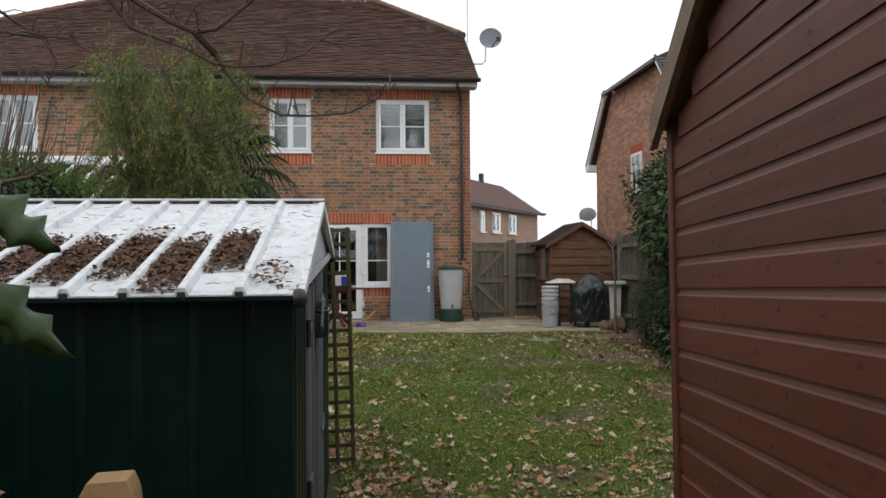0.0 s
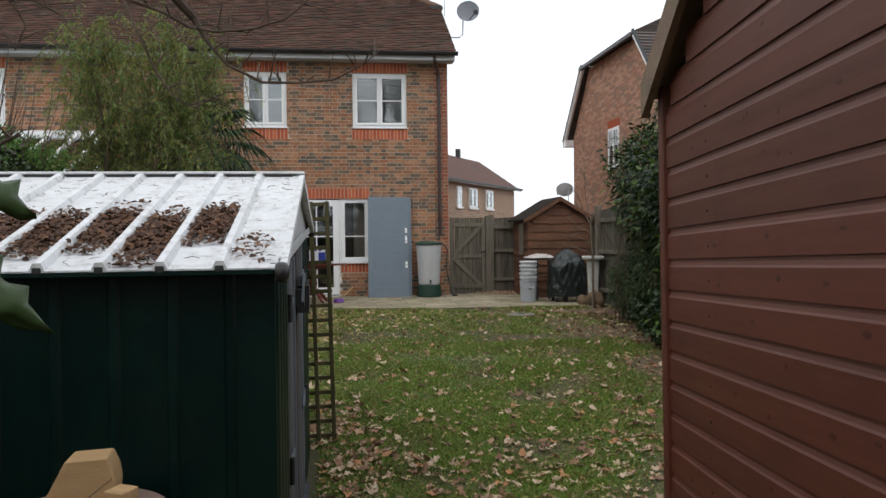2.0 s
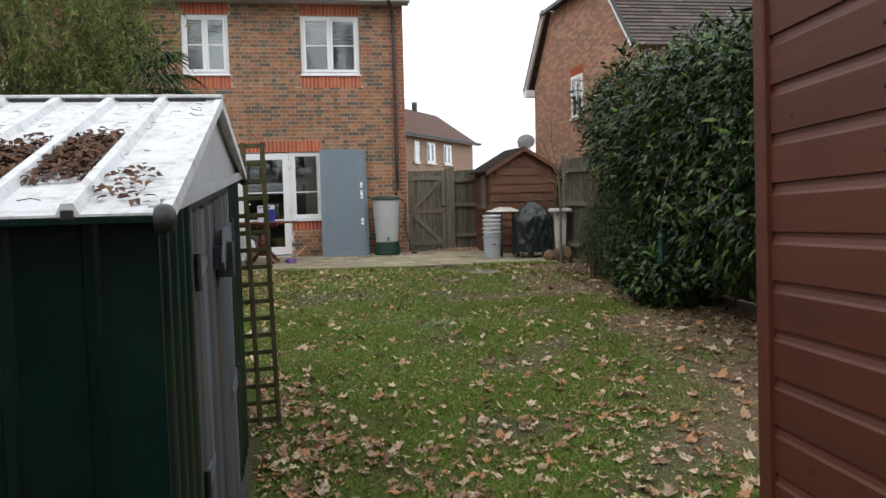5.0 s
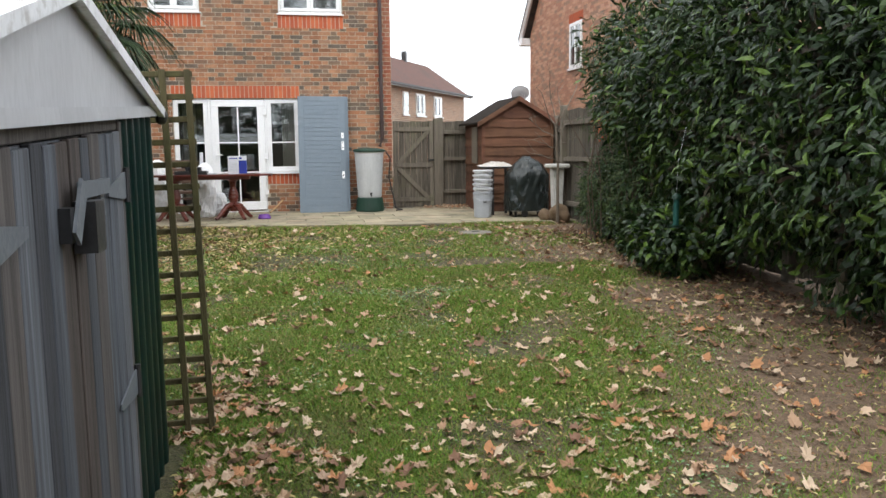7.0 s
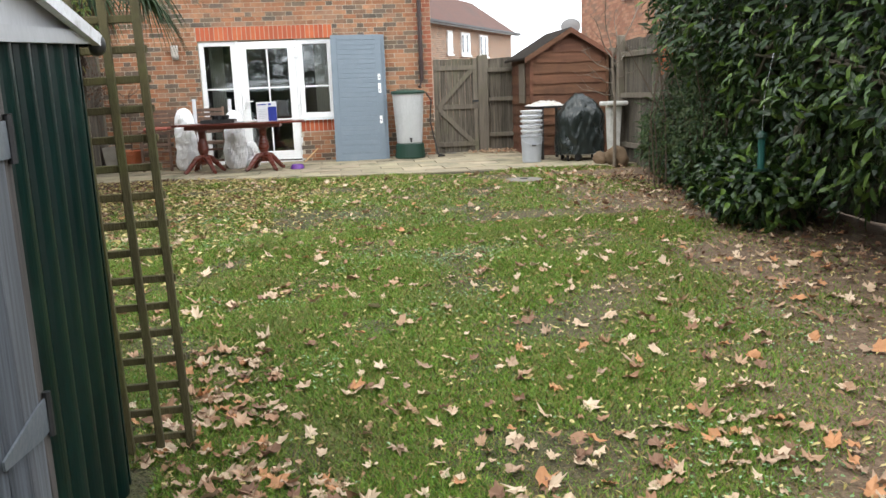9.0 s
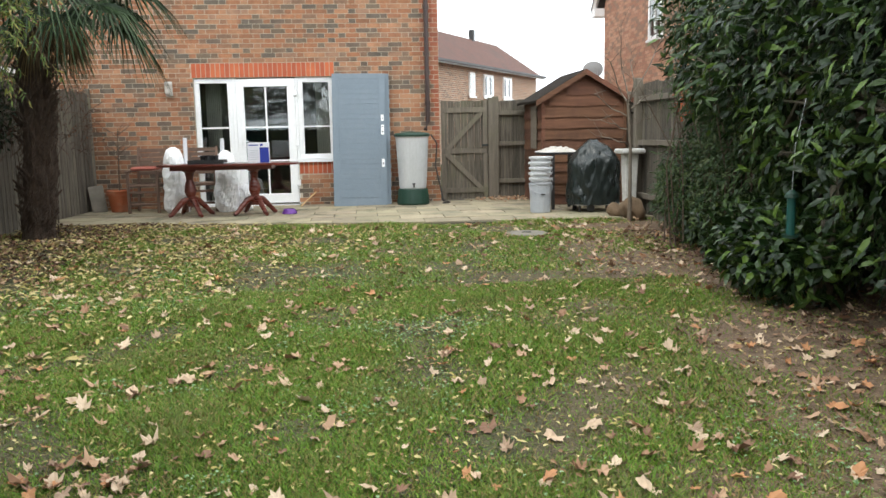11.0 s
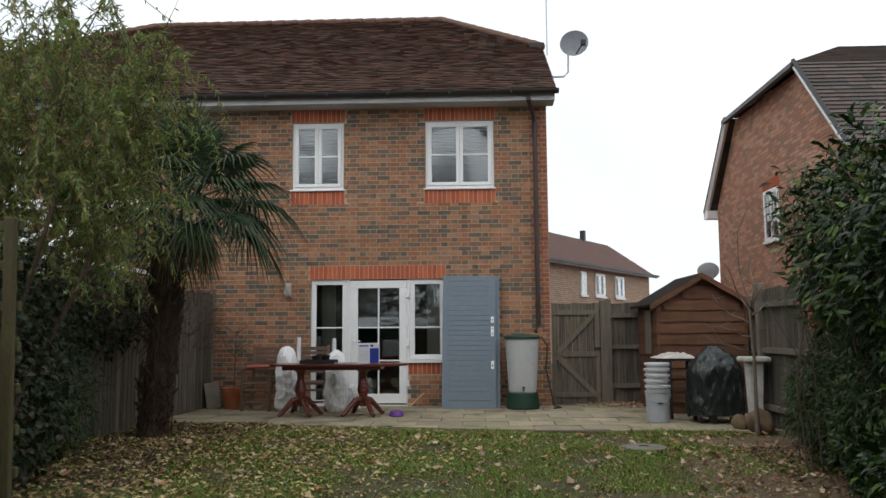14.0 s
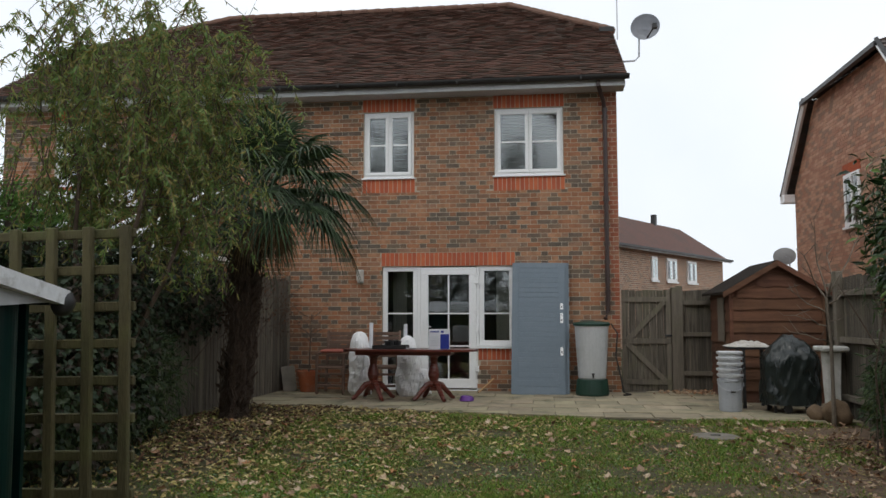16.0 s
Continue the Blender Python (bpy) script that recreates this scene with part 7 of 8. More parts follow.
def willow():
    w = thing("twisted_willow", "small twisted willow tree with drooping yellow-green leaves", "tree", (-2.2, 11.2, 0.02))
    rnd = random.Random(8)
    tips = []
    for k in range(5):
        bm = bmesh.new()
        a = k * 1.25 + 0.3
        q = [Vector((-0.6 + 0.05 * math.cos(a), 0.05 * math.sin(a), -0.05))]
        for j in range(1, 9):
            t = j / 8
            q.append(Vector((-0.6 * (1 - t) ** 1.5 + 0.7 * t * math.cos(a) + 0.06 * math.sin(j * 1.9 + k), 0.7 * t * math.sin(a) + 0.06 * math.cos(j * 2.3 + k), 3.3 * t)))
        tube(bm, q, [0.036 - 0.0035 * j for j in range(9)], 7)
        tips += q[3:]
        part("trunk", bm, M_TWIG, w)
    bm = bmesh.new()
    P, W_ = [], []
    for i in range(620):
        s = rnd.choice(tips) + Vector((rnd.uniform(-0.2, 0.2), rnd.uniform(-0.2, 0.2), rnd.uniform(-0.1, 0.25)))
        a = rnd.uniform(0, 6.28)
        reach = rnd.uniform(0.2, 0.8)
        rise = rnd.uniform(0.1, 0.7) if s.z > 2.2 else rnd.uniform(0.0, 0.4)
        drop = rnd.uniform(0.3, 1.25)
        q = []
        for j in range(9):
            t = j / 8
            q.append(s + Vector((reach * t * math.cos(a) + 0.04 * math.sin(6 * t + i), reach * t * math.sin(a) + 0.04 * math.cos(7 * t + i), rise * math.sin(min(1, t * 1.6) * 1.57) - drop * t ** 2.2)))
        if q[-1].z < 1.45:
            continue
        tube(bm, q[::2], [0.006, 0.005, 0.004, 0.003, 0.0015], 4)
        for j in range(1, 9):
            for m in range(9):
                u = rnd.random()
                c = q[j - 1].lerp(q[j], u)
                P.append(c)
                W_.append((rnd.gauss(0, 0.6), rnd.gauss(0, 0.6), rnd.gauss(-0.75, 0.35)))
    part("branchwork", bm, M_TWIG, w)["kind"] = "stuff"
    P, W_ = np.array(P), np.array(W_)
    n = len(P)
    v, f = spread_leaves(P, W_, unit(RNG.normal(0, 1, (n, 3))), RNG.uniform(0.05, 0.095, n), RNG.uniform(0.01, 0.017, n), 0.3)
    soup("crown", v, f, M_WILLOW, w, "thin twisted yellow-green leaves")
    # upper wisps
    P, W_ = [], []
    bm = bmesh.new()
    for i in range(40):
        s = Vector((rnd.uniform(-1.0, 0.9), rnd.uniform(-0.6, 0.6), rnd.uniform(3.0, 3.5)))
        q = [s + Vector((0.15 * math.sin(j * 0.8 + i) + 0.05 * j * rnd.uniform(-1, 1), 0.1 * math.cos(j + i), 0.17 * j)) for j in range(6)]
        tube(bm, q, [0.006, 0.005, 0.005, 0.004, 0.003, 0.002], 4)
        for j in range(1, 6):
            for m in range(5):
                P.append(q[j - 1].lerp(q[j], rnd.random()))
                W_.append((rnd.gauss(0, 0.6), rnd.gauss(0, 0.6), rnd.gauss(-0.3, 0.6)))
    part("branchwork", bm, M_TWIG, w)["kind"] = "stuff"
    P, W_ = np.array(P), np.array(W_)
    n = len(P)
    v, f = spread_leaves(P, W_, unit(RNG.normal(0, 1, (n, 3))), RNG.uniform(0.035, 0.07, n), RNG.uniform(0.01, 0.018, n), 0.3)
    soup("upper_leaves", v, f, M_WILLOW, w)


willow()


def left_border():
    i = thing("ivy", "dark mass of ivy growing over the wooden fence", "climber", (-3.3, 11.0, 0.0))
    bl = [((0.02, y - 11.0, 1.65 + 0.12 * math.sin(y * 2.1)), (0.38, 0.85, 0.55)) for y in np.arange(7.5, 14.6, 1.0)]
    bl += [((0.02, y - 11.0, 0.9), (0.3, 0.8, 0.85)) for y in np.arange(8.0, 11.5, 1.1)]
    bl += [((0.75, -0.2, 0.75), (0.5, 1.1, 0.85)), ((0.8, 0.2, 1.5), (0.35, 0.6, 0.5)), ((0.05, 2.4, 1.45), (0.3, 0.8, 0.5))]
    foliage("leaves", bl, 20000, (0.05, 0.09), (0.035, 0.06), M_IVYSHADE, i, 0.3, 0.5, 0.4)
    part("stems", branches(bl, [(0.05, k, 0.05) for k in (-3, -1, 0.5, 2)], 40, 0.015, 0.004, seed=6), M_TWIG, i)
    b = thing("bamboo_clump", "clump of bright green bamboo beside the fence", "bamboo", (-2.9, 12.4, 0.02))
    bl = [((-0.05, 0.2, 0.65), (0.4, 0.7, 0.6)), ((0.05, -0.7, 0.5), (0.38, 0.6, 0.5)), ((0.1, -1.5, 0.45), (0.35, 0.6, 0.45))]
    foliage("leaves", bl, 4200, (0.09, 0.16), (0.012, 0.022), M_FINE, b, 0.35, 0.35, 0.5, 0.02)
    part("canework", branches(bl, [(-0.1, 0.2, -0.05), (0, -0.6, -0.05), (0.05, -1.4, -0.05)], 36, 0.007, 0.003, seed=2), M_FINE, b)
    h = thing("conifer_hedge", "bright green clipped conifer hedge with tall bare shoots", "hedge", (-3.9, 9.5, -0.05))
    bl = [((0.0, y - 9.5, 2.02), (0.55, 0.9, 0.7)) for y in np.arange(9.7, 12.9, 0.9)]
    foliage("leaves", bl, 26000, (0.04, 0.08), (0.012, 0.022), M_HEDGE, h, 0.1, 0.55, -0.2)
    # core leaves coloured dark for the shade within the bright hedge
    foliage("inner_leaves", [((c[0], c[1], c[2] - 0.75), (0.42, 0.8, 1.1)) for c, r in bl], 3500, (0.1, 0.16), (0.05, 0.09), M_IVYSHADE, h, 0.2, 0.5, 0.3)
    bm = bmesh.new()
    rnd = random.Random(5)
    for k in range(80):
        y = rnd.uniform(-0.6, 2.2)
        x = rnd.uniform(-0.35, 0.3)
        z = rnd.uniform(3.0, 4.1) - 0.25 * max(0, y)
        lean = rnd.uniform(0.15, 0.42)
        q = [(x, y, 1.7), (x + 0.06, y + lean * 0.4, 2.6), (x + 0.16, y + lean, z)]
        tube(bm, q, [0.01, 0.008, 0.003], 5)
    part("branchwork", bm, M_TWIG, h, "tall straight leafless shoots")


left_border()


def fence_creeper():
    c = thing("bare_creeper", "tangle of bare brown creeper stems over the fence", "climber", (-3.08, 16.0, 1.2))
    rnd = random.Random(17)
    bm = bmesh.new()
    tips = []
    for i in range(110):
        y = rnd.uniform(-1.3, 1.7)
        q = [Vector((rnd.uniform(0.03, 0.1), y, rnd.uniform(-0.2, 0.65)))]
        d = Vector((rnd.uniform(0.0, 0.5), rnd.uniform(-1, 1), rnd.uniform(0.1, 1.0)))
        for k in range(4):
            d += Vector((rnd.uniform(-0.2, 0.35), rnd.uniform(-0.5, 0.5), rnd.uniform(-0.45, 0.2)))
            q.append(q[-1] + d.normalized() * rnd.uniform(0.06, 0.15))
        for p in q:
            p.x = max(p.x, 0.03)
        tube(bm, q, [0.006, 0.005, 0.004, 0.003, 0.002], 4)
        tips += q[2:]
    part("stemwork", bm, M_TWIG, c)["kind"] = "stuff"
    P = np.array(tips)
    n = len(P)
    v, f = spread_leaves(P, RNG.normal(0, 1, (n, 3)) + np.array((0, 0, -0.6)), unit(RNG.normal(0, 1, (n, 3))), RNG.uniform(0.025, 0.05, n), RNG.uniform(0.015, 0.03, n), 0.3, 0.3)
    soup("withered_leaves", v, f, M_BROWNLEAF, c, "withered brown leaves")


fence_creeper()


def overhead_branches():
    t = thing("bare_tree", "leafless tree with a branch hanging over the shed", "tree", (-2.9, 2.3, -0.3))
    o = Vector((-2.9, 2.3, -0.3))
    bm = bmesh.new()
    tube(bm, [(0, 0, -0.05), (0.05, 0.05, 1.2), (0.2, 0.1, 2.4), (0.3, 0.2, 3.6)], [0.13, 0.11, 0.09, 0.06], 10)
    part("trunk", bm, M_BARK, t)
    runs = [
        ([(-2.6, 2.4, 2.4), (-1.4, 2.9, 2.55), (-0.8, 3.05, 2.35), (-0.47, 3.1, 2.14), (-0.37, 3.1, 2.08), (-0.3, 3.1, 2.05), (-0.24, 3.1, 2.06), (-0.18, 3.1, 2.11), (-0.12, 3.1, 2.16), (-0.03, 3.15, 2.28)], 0.013),
        ([(-0.8, 3.05, 2.35), (-0.54, 3.1, 2.15), (-0.48, 3.1, 2.06), (-0.43, 3.1, 2.04), (-0.32, 3.1, 2.0), (-0.25, 3.1, 1.96), (-0.18, 3.1, 1.95), (-0.08, 3.1, 1.96), (0.01, 3.1, 1.99), (0.09, 3.1, 2.06)], 0.007),
        ([(-0.3, 3.1, 2.05), (-0.25, 3.15, 2.0), (-0.21, 3.15, 1.93), (-0.16, 3.15, 1.87), (-0.06, 3.15, 1.82), (0.04, 3.15, 1.82), (0.14, 3.15, 1.83), (0.22, 3.15, 1.87), (0.28, 3.15, 1.92)], 0.006),
        ([(-0.43, 3.1, 2.04), (-0.38, 3.05, 1.93), (-0.33, 3.05, 1.82), (-0.28, 3.05, 1.75), (-0.23, 3.05, 1.73), (-0.18, 3.05, 1.76)], 0.004),
        ([(-1.4, 2.9, 2.55), (-0.9, 3.2, 2.14), (-0.78, 3.2, 2.06), (-0.69, 3.2, 2.05), (-0.62, 3.2, 2.01)], 0.006),
        ([(-2.5, 2.5, 2.2), (-1.2, 3.15, 2.1), (-0.9, 3.2, 2.07), (-0.75, 3.2, 2.05), (-0.72, 3.2, 1.98), (-0.75, 3.2, 1.91)], 0.006),
        ([(-2.6, 2.4, 1.8), (-1.2, 2.6, 1.55), (-0.64, 2.6, 1.56), (-0.56, 2.6, 1.58), (-0.52, 2.6, 1.6)], 0.008),
    ]
    rnd = random.Random(13)
    for pts, r in runs:
        bm = bmesh.new()
        q = [Vector(p) - o for p in pts]
        n = len(q)
        rr = [max(0.0022, r * (2.2 if i < 2 and n > 8 else 1.0) * (1 - 0.75 * i / n)) for i in range(n)]
        tube(bm, q, rr, 7)
        for i in range(2, n):
            for k in range(3):
                c = q[i - 1].lerp(q[i], rnd.random())
                d = Vector((rnd.uniform(-0.06, 0.09), rnd.uniform(-0.06, 0.06), rnd.uniform(-0.03, 0.1)))
                tube(bm, [c, c + d * 0.5 + Vector((0, 0, 0.008)), c + d], [0.0028, 0.002, 0.001], 4)
        part("branch", bm, M_TWIG, t)
    # higher limbs that the house's windows mirror
    for k in range(14):
        bm = bmesh.new()
        a = rnd.uniform(0, 6.28)
        s = Vector((0.2, 0.12, rnd.uniform(2.2, 3.6)))
        q = [s + Vector((math.cos(a) * 0.28 * j, math.sin(a) * 0.22 * j - 0.05 * j, 0.24 * j)) for j in range(6)]
        tube(bm, q, [0.04, 0.03, 0.024, 0.018, 0.012, 0.005], 6)
        for j in range(2, 6):
            for _ in range(5):
                d = Vector((rnd.uniform(-0.4, 0.4), rnd.uniform(-0.4, 0.2), rnd.uniform(0.1, 0.5)))
                tube(bm, [q[j], q[j] + d * 0.5, q[j] + d], [0.008, 0.006, 0.002], 4)
        part("limb", bm, M_TWIG, t)


overhead_branches()


def broad_leaves():
    s = thing("broadleaf_shrub", "shrub with large lobed green leaves beside the path", "shrub", (-0.75, 1.75, -0.28))
    o = Vector((-0.75, 1.75, -0.28))

    def lobed(base, tip, wide, nor, cup):
        """A lobed leaf with a raised midrib."""
        base, tip, nor = Vector(base), Vector(tip), Vector(nor).normalized()
        ax = tip - base
        L = ax.length
        ax.normalize()
        sd = ax.cross(nor).normalized()
        prof = [(0.0, 0.05), (0.08, 0.4), (0.2, 0.95), (0.3, 0.5), (0.36, 0.55), (0.46, 1.0), (0.54, 0.45), (0.6, 0.45), (0.7, 0.7), (0.77, 0.3), (0.9, 0.2), (1.0, 0.0)]
        bm = bmesh.new()
        rows = []
        for t, w in prof:
            c = base + ax * L * t - nor * cup * t * t
            rows.append([bm.verts.new(c + sd * wide * w * k - nor * (0.018 * abs(k) - 0.006 * math.sin(t * 20) * abs(k))) for k in (-1, -0.5, 0, 0.5, 1)])
        for a, b in zip(rows, rows[1:]):
            for i in range(4):
                f = bm.faces.new((a[i], a[i + 1], b[i + 1], b[i]))
                f.smooth = True
        bmesh.ops.translate(bm, vec=-o, verts=bm.verts)
        bmesh.ops.solidify(bm, geom=bm.faces[:], thickness=0.0012)
        part("leaf", bm, M_BIGLEAF, s)

    lobed((-0.37, 1.86, 1.505), (-0.222, 1.84, 1.408), 0.05, (0.3, -0.85, 0.5), 0.0)
    lobed((-0.38, 1.87, 1.4), (-0.206, 1.85, 1.262), 0.042, (0.4, -0.8, 0.35), 0.01)
    lobed((-0.4, 1.9, 1.38), (-0.25, 1.88, 1.27), 0.04, (0.1, -0.8, 0.6), 0.01)
    lobed((-0.5, 1.95, 1.55), (-0.33, 1.97, 1.47), 0.045, (0.1, -0.7, 0.7), 0.0)
    lobed((-0.52, 1.8, 1.45), (-0.37, 1.74, 1.36), 0.045, (0.2, -0.6, 0.8), 0.01)
    bm = bmesh.new()
    tube(bm, [Vector(p) - o for p in ((-0.75, 1.75, -0.3), (-0.7, 1.8, 0.6), (-0.55, 1.85, 1.3), (-0.37, 1.86, 1.505))], [0.018, 0.014, 0.01, 0.005], 7)
    tube(bm, [Vector(p) - o for p in ((-0.55, 1.85, 1.3), (-0.47, 1.86, 1.42), (-0.38, 1.87, 1.4))], [0.009, 0.006, 0.004], 6)
    tube(bm, [Vector(p) - o for p in ((-0.55, 1.85, 1.3), (-0.53, 1.9, 1.5), (-0.5, 1.95, 1.55))], [0.009, 0.006, 0.004], 6)
    tube(bm, [Vector(p) - o for p in ((-0.55, 1.85, 1.3), (-0.53, 1.82, 1.42), (-0.52, 1.8, 1.45))], [0.009, 0.006, 0.004], 6)
    part("stem", bm, M_TWIG, s)
    # rest of the shrub, out of view, added to keep skylight off the green shed
    foliage("leaves", [((-0.65, 0.1, 1.0), (0.5, 0.55, 0.75)), ((-1.0, 0.75, 0.95), (0.5, 0.5, 0.7)), ((-0.9, 0.4, 0.45), (0.55, 0.6, 0.45))], 1500, (0.12, 0.2), (0.07, 0.12), M_BIGLEAF, s, 0.3, 0.3, 0.3)


broad_leaves()


def bare_row():
    """Leafless trees beyond the garden's end, mirrored in the windows."""
    rnd = random.Random(31)
    for x, y, h in ((-7, -9, 14), (-2.5, -11, 16), (2.5, -10, 15), (7, -9, 14)):
        t = thing("bare_tree", "tall leafless tree behind the garden", "tree", (x, y, -0.35), 0, "trees behind the garden")
        bm = bmesh.new()
        tube(bm, [(0, 0, -0.1), (0.1, 0, h * 0.4), (0.0, 0.1, h * 0.8)], [0.3, 0.22, 0.07], 8)
        part("trunk", bm, M_BARK, t)
        bm = bmesh.new()
        def grow(p, d, l, r, k):
            q = p + d * l
            m = p + d * l * 0.5 + Vector((rnd.uniform(-1, 1), rnd.uniform(-1, 1), rnd.uniform(-1, 1))) * l * 0.08
            tube(bm, [p, m, q], [r, r * 0.8, r * 0.55], 4)
            if k:
                for _ in range(3):
                    nd = (d + Vector((rnd.uniform(-1, 1), rnd.uniform(-1, 1), rnd.uniform(-0.4, 0.8))) * 0.75).normalized()
                    grow(p.lerp(q, rnd.uniform(0.45, 1.0)), nd, l * 0.68, r * 0.55, k - 1)
        for i in range(14):
            a = i * 2.4
            grow(Vector((0.05, 0, h * rnd.uniform(0.25, 0.78))), Vector((math.cos(a), math.sin(a), 0.7)).normalized(), 2.6, 0.1, 4)
        part("crown", bm, M_TWIG, t)
    # unseen backdrop, added so that the garden door mirrors dark leaves, not sky
    h = thing("unseen_hedge", "unseen tall dark evergreen hedge added for the garden door to mirror", "hedge", (1.0, -4.6, -0.35))
    foliage("leaves", [((x, 0.3 * math.sin(x), z), (1.3, 0.8, 1.5)) for x in np.arange(-6, 7, 1.6) for z in (1.2, 3.2)], 12000, (0.16, 0.28), (0.08, 0.14), M_IVYSHADE, h, 0.2, 0.4, 0.3)
    f = board_fence("fence_end", 5.25, -2.6, -3.4, -2.6, -0.32, 1.5, "weathered wooden fence at the garden's end", board=0.13)


bare_row()


# ---- lawn: grass blades and fallen leaves ----
def soil(x, y):
    """How bare the ground is, 0 turf to 1 earth."""
    n = np.array([noise.noise(Vector((a * 0.75, b * 0.75, 3.0))) for a, b in zip(x, y)])
    return np.clip((x + 1.5 * n - np.interp(y, (4, 8, 11, 14.5), (0.95, 1.25, 1.9, 3.2))) / 2.0, 0, 1)


def allowed(x, y):
    ok = ~((x < 0.0) & (y > 3.6) & (y < 6.65) & (x > -2.6)) & ~((x > 1.03) & (y < 3.0))
    edge = np.interp(x, (-3.3, -2.3, 1.5, 3.2, 5.4), (15.8, 15.62, 14.82, 14.68, 14.62))
    ok &= y < edge + 0.01
    ok &= np.hypot(x - 3.03, y - 13.42) > 0.25
    return ok


def lie(x, y):
    return gz(y) + 0.018 * np.sin(x * 1.9 + y * 1.1) * np.sin(y * 1.7 - x * 0.6)


def grass():
    n, m = 560000, 900000
    y = np.concatenate([1.2 + 13.7 * RNG.random(n), 4.6 + 6.2 * RNG.random(m) ** 1.25])
    x = np.concatenate([RNG.uniform(-3.3, 4.9, n), RNG.uniform(-1.3, 4.3, m)])
    n += m
    patch = np.array([noise.noise(Vector((a * 1.6, b * 1.6, 9.0))) for a, b in zip(x, y)])
    k = allowed(x, y) & (RNG.random(n) < (1 - 0.95 * soil(x, y)) * np.clip(0.75 + 1.2 * patch, 0.2, 1)) & ~((x < -1.6) & (y > 9.5) & (RNG.random(n) < 0.75))
    x, y, patch = x[k], y[k], patch[k]
    n = len(x)
    a = RNG.uniform(0, 6.28, n)
    h = RNG.uniform(0.012, 0.036, n) * (1 + 0.8 * patch) * np.where(y > 14.2, 1.5, 1.0)
    w = RNG.uniform(0.002, 0.0045, n) * np.interp(y, (5, 9, 14), (0.9, 1.4, 2.2))
    lean = RNG.uniform(0.3, 1.7, n)
    d = np.stack([np.cos(a), np.sin(a), np.zeros(n)], 1)
    turn = a + RNG.normal(1.57, 0.6, n)
    s = np.stack([np.cos(turn), np.sin(turn), np.zeros(n)], 1)
    p = np.stack([x, y, lie(x, y) - 0.003], 1)
    t = p + np.array((0, 0, 1.0)) * (h * 0.9)[:, None] + d * (h * lean)[:, None]
    v = np.stack([p - s * w[:, None], p + s * w[:, None], t], 1).reshape(-1, 3)
    f = np.arange(3 * n).reshape(-1, 3)
    tagged(soup("grass", v, f, M_GRASS), "short patchy green lawn grass", "grass", kind="stuff")


grass()


def clover():
    """Low round-leaved weeds in patches among the grass."""
    n = 90000
    x, y = RNG.uniform(-1.5, 3.6, n), RNG.uniform(4.2, 12.5, n)
    patch = np.array([noise.noise(Vector((a * 1.1 + 4, b * 1.1, 5.0))) + 0.5 * noise.noise(Vector((a * 4, b * 4, 2.0))) for a, b in zip(x, y)])
    k = allowed(x, y) & (RNG.random(n) < np.clip((patch - 0.12) * 1.5, 0.02, 0.6)) & (RNG.random(n) < 1 - 0.9 * soil(x, y))
    x, y = x[k], y[k]
    n = len(x)
    a = RNG.uniform(0, 6.28, n)
    way = np.stack([np.cos(a), np.sin(a), RNG.uniform(-0.1, 0.35, n)], 1)
    face = unit(np.stack([RNG.normal(0, 0.3, n), RNG.normal(0, 0.3, n), np.ones(n)], 1))
    v, f = spread_leaves(np.stack([x, y, lie(x, y) + RNG.uniform(0.008, 0.026, n)], 1), way, face, RNG.uniform(0.01, 0.024, n), RNG.uniform(0.008, 0.017, n), 0.2, 0.2)
    tagged(soup("clover", v, f, M_CLOVER), "pale green clover and moss patches in the lawn", "clover", kind="stuff")


clover()


def lobed_leaves(x, y, size, material, name, label):
    """Dry lobed leaves lying curled on the grass."""
    n = len(x)
    m = 16
    th = np.linspace(0, 2 * np.pi, m, endpoint=False)
    shape = np.array([1.0, 0.66, 0.86, 0.56, 0.78, 0.5, 0.56, 0.36, 0.26, 0.36, 0.56, 0.5, 0.78, 0.56, 0.86, 0.66])
    a = RNG.uniform(0, 6.28, n)
    z = lie(x, y) + RNG.uniform(0.012, 0.03, n)
    tilt = RNG.normal(0, 0.28, (n, 2))
    curl = RNG.uniform(-0.1, 1.1, n)
    r = shape[None] * size[:, None] * RNG.uniform(0.68, 1.22, (n, m))
    lx, ly = r * np.cos(th) * 1.0, r * np.sin(th) * RNG.uniform(0.45, 0.95, n)[:, None]
    lz = curl[:, None] * (lx ** 2 * 0.4 + ly ** 2) / size[:, None] + lx * tilt[:, :1] + ly * tilt[:, 1:] + RNG.normal(0, 0.12, (n, m)) * size[:, None]
    lz = np.maximum(lz, -0.012)
    ca, sa = np.cos(a)[:, None], np.sin(a)[:, None]
    ring = np.stack([x[:, None] + lx * ca - ly * sa, y[:, None] + lx * sa + ly * ca, z[:, None] + lz], -1)
    mid = np.stack([x, y, z], -1)[:, None]
    v = np.concatenate([mid, ring], 1).reshape(-1, 3)
    tri = np.array([(0, i + 1, (i + 1) % m + 1) for i in range(m)])
    f = (tri[None] + (m + 1) * np.arange(n)[:, None, None]).reshape(-1, 3)
    tagged(soup(name, v, f, material), label, "leaves", kind="stuff")


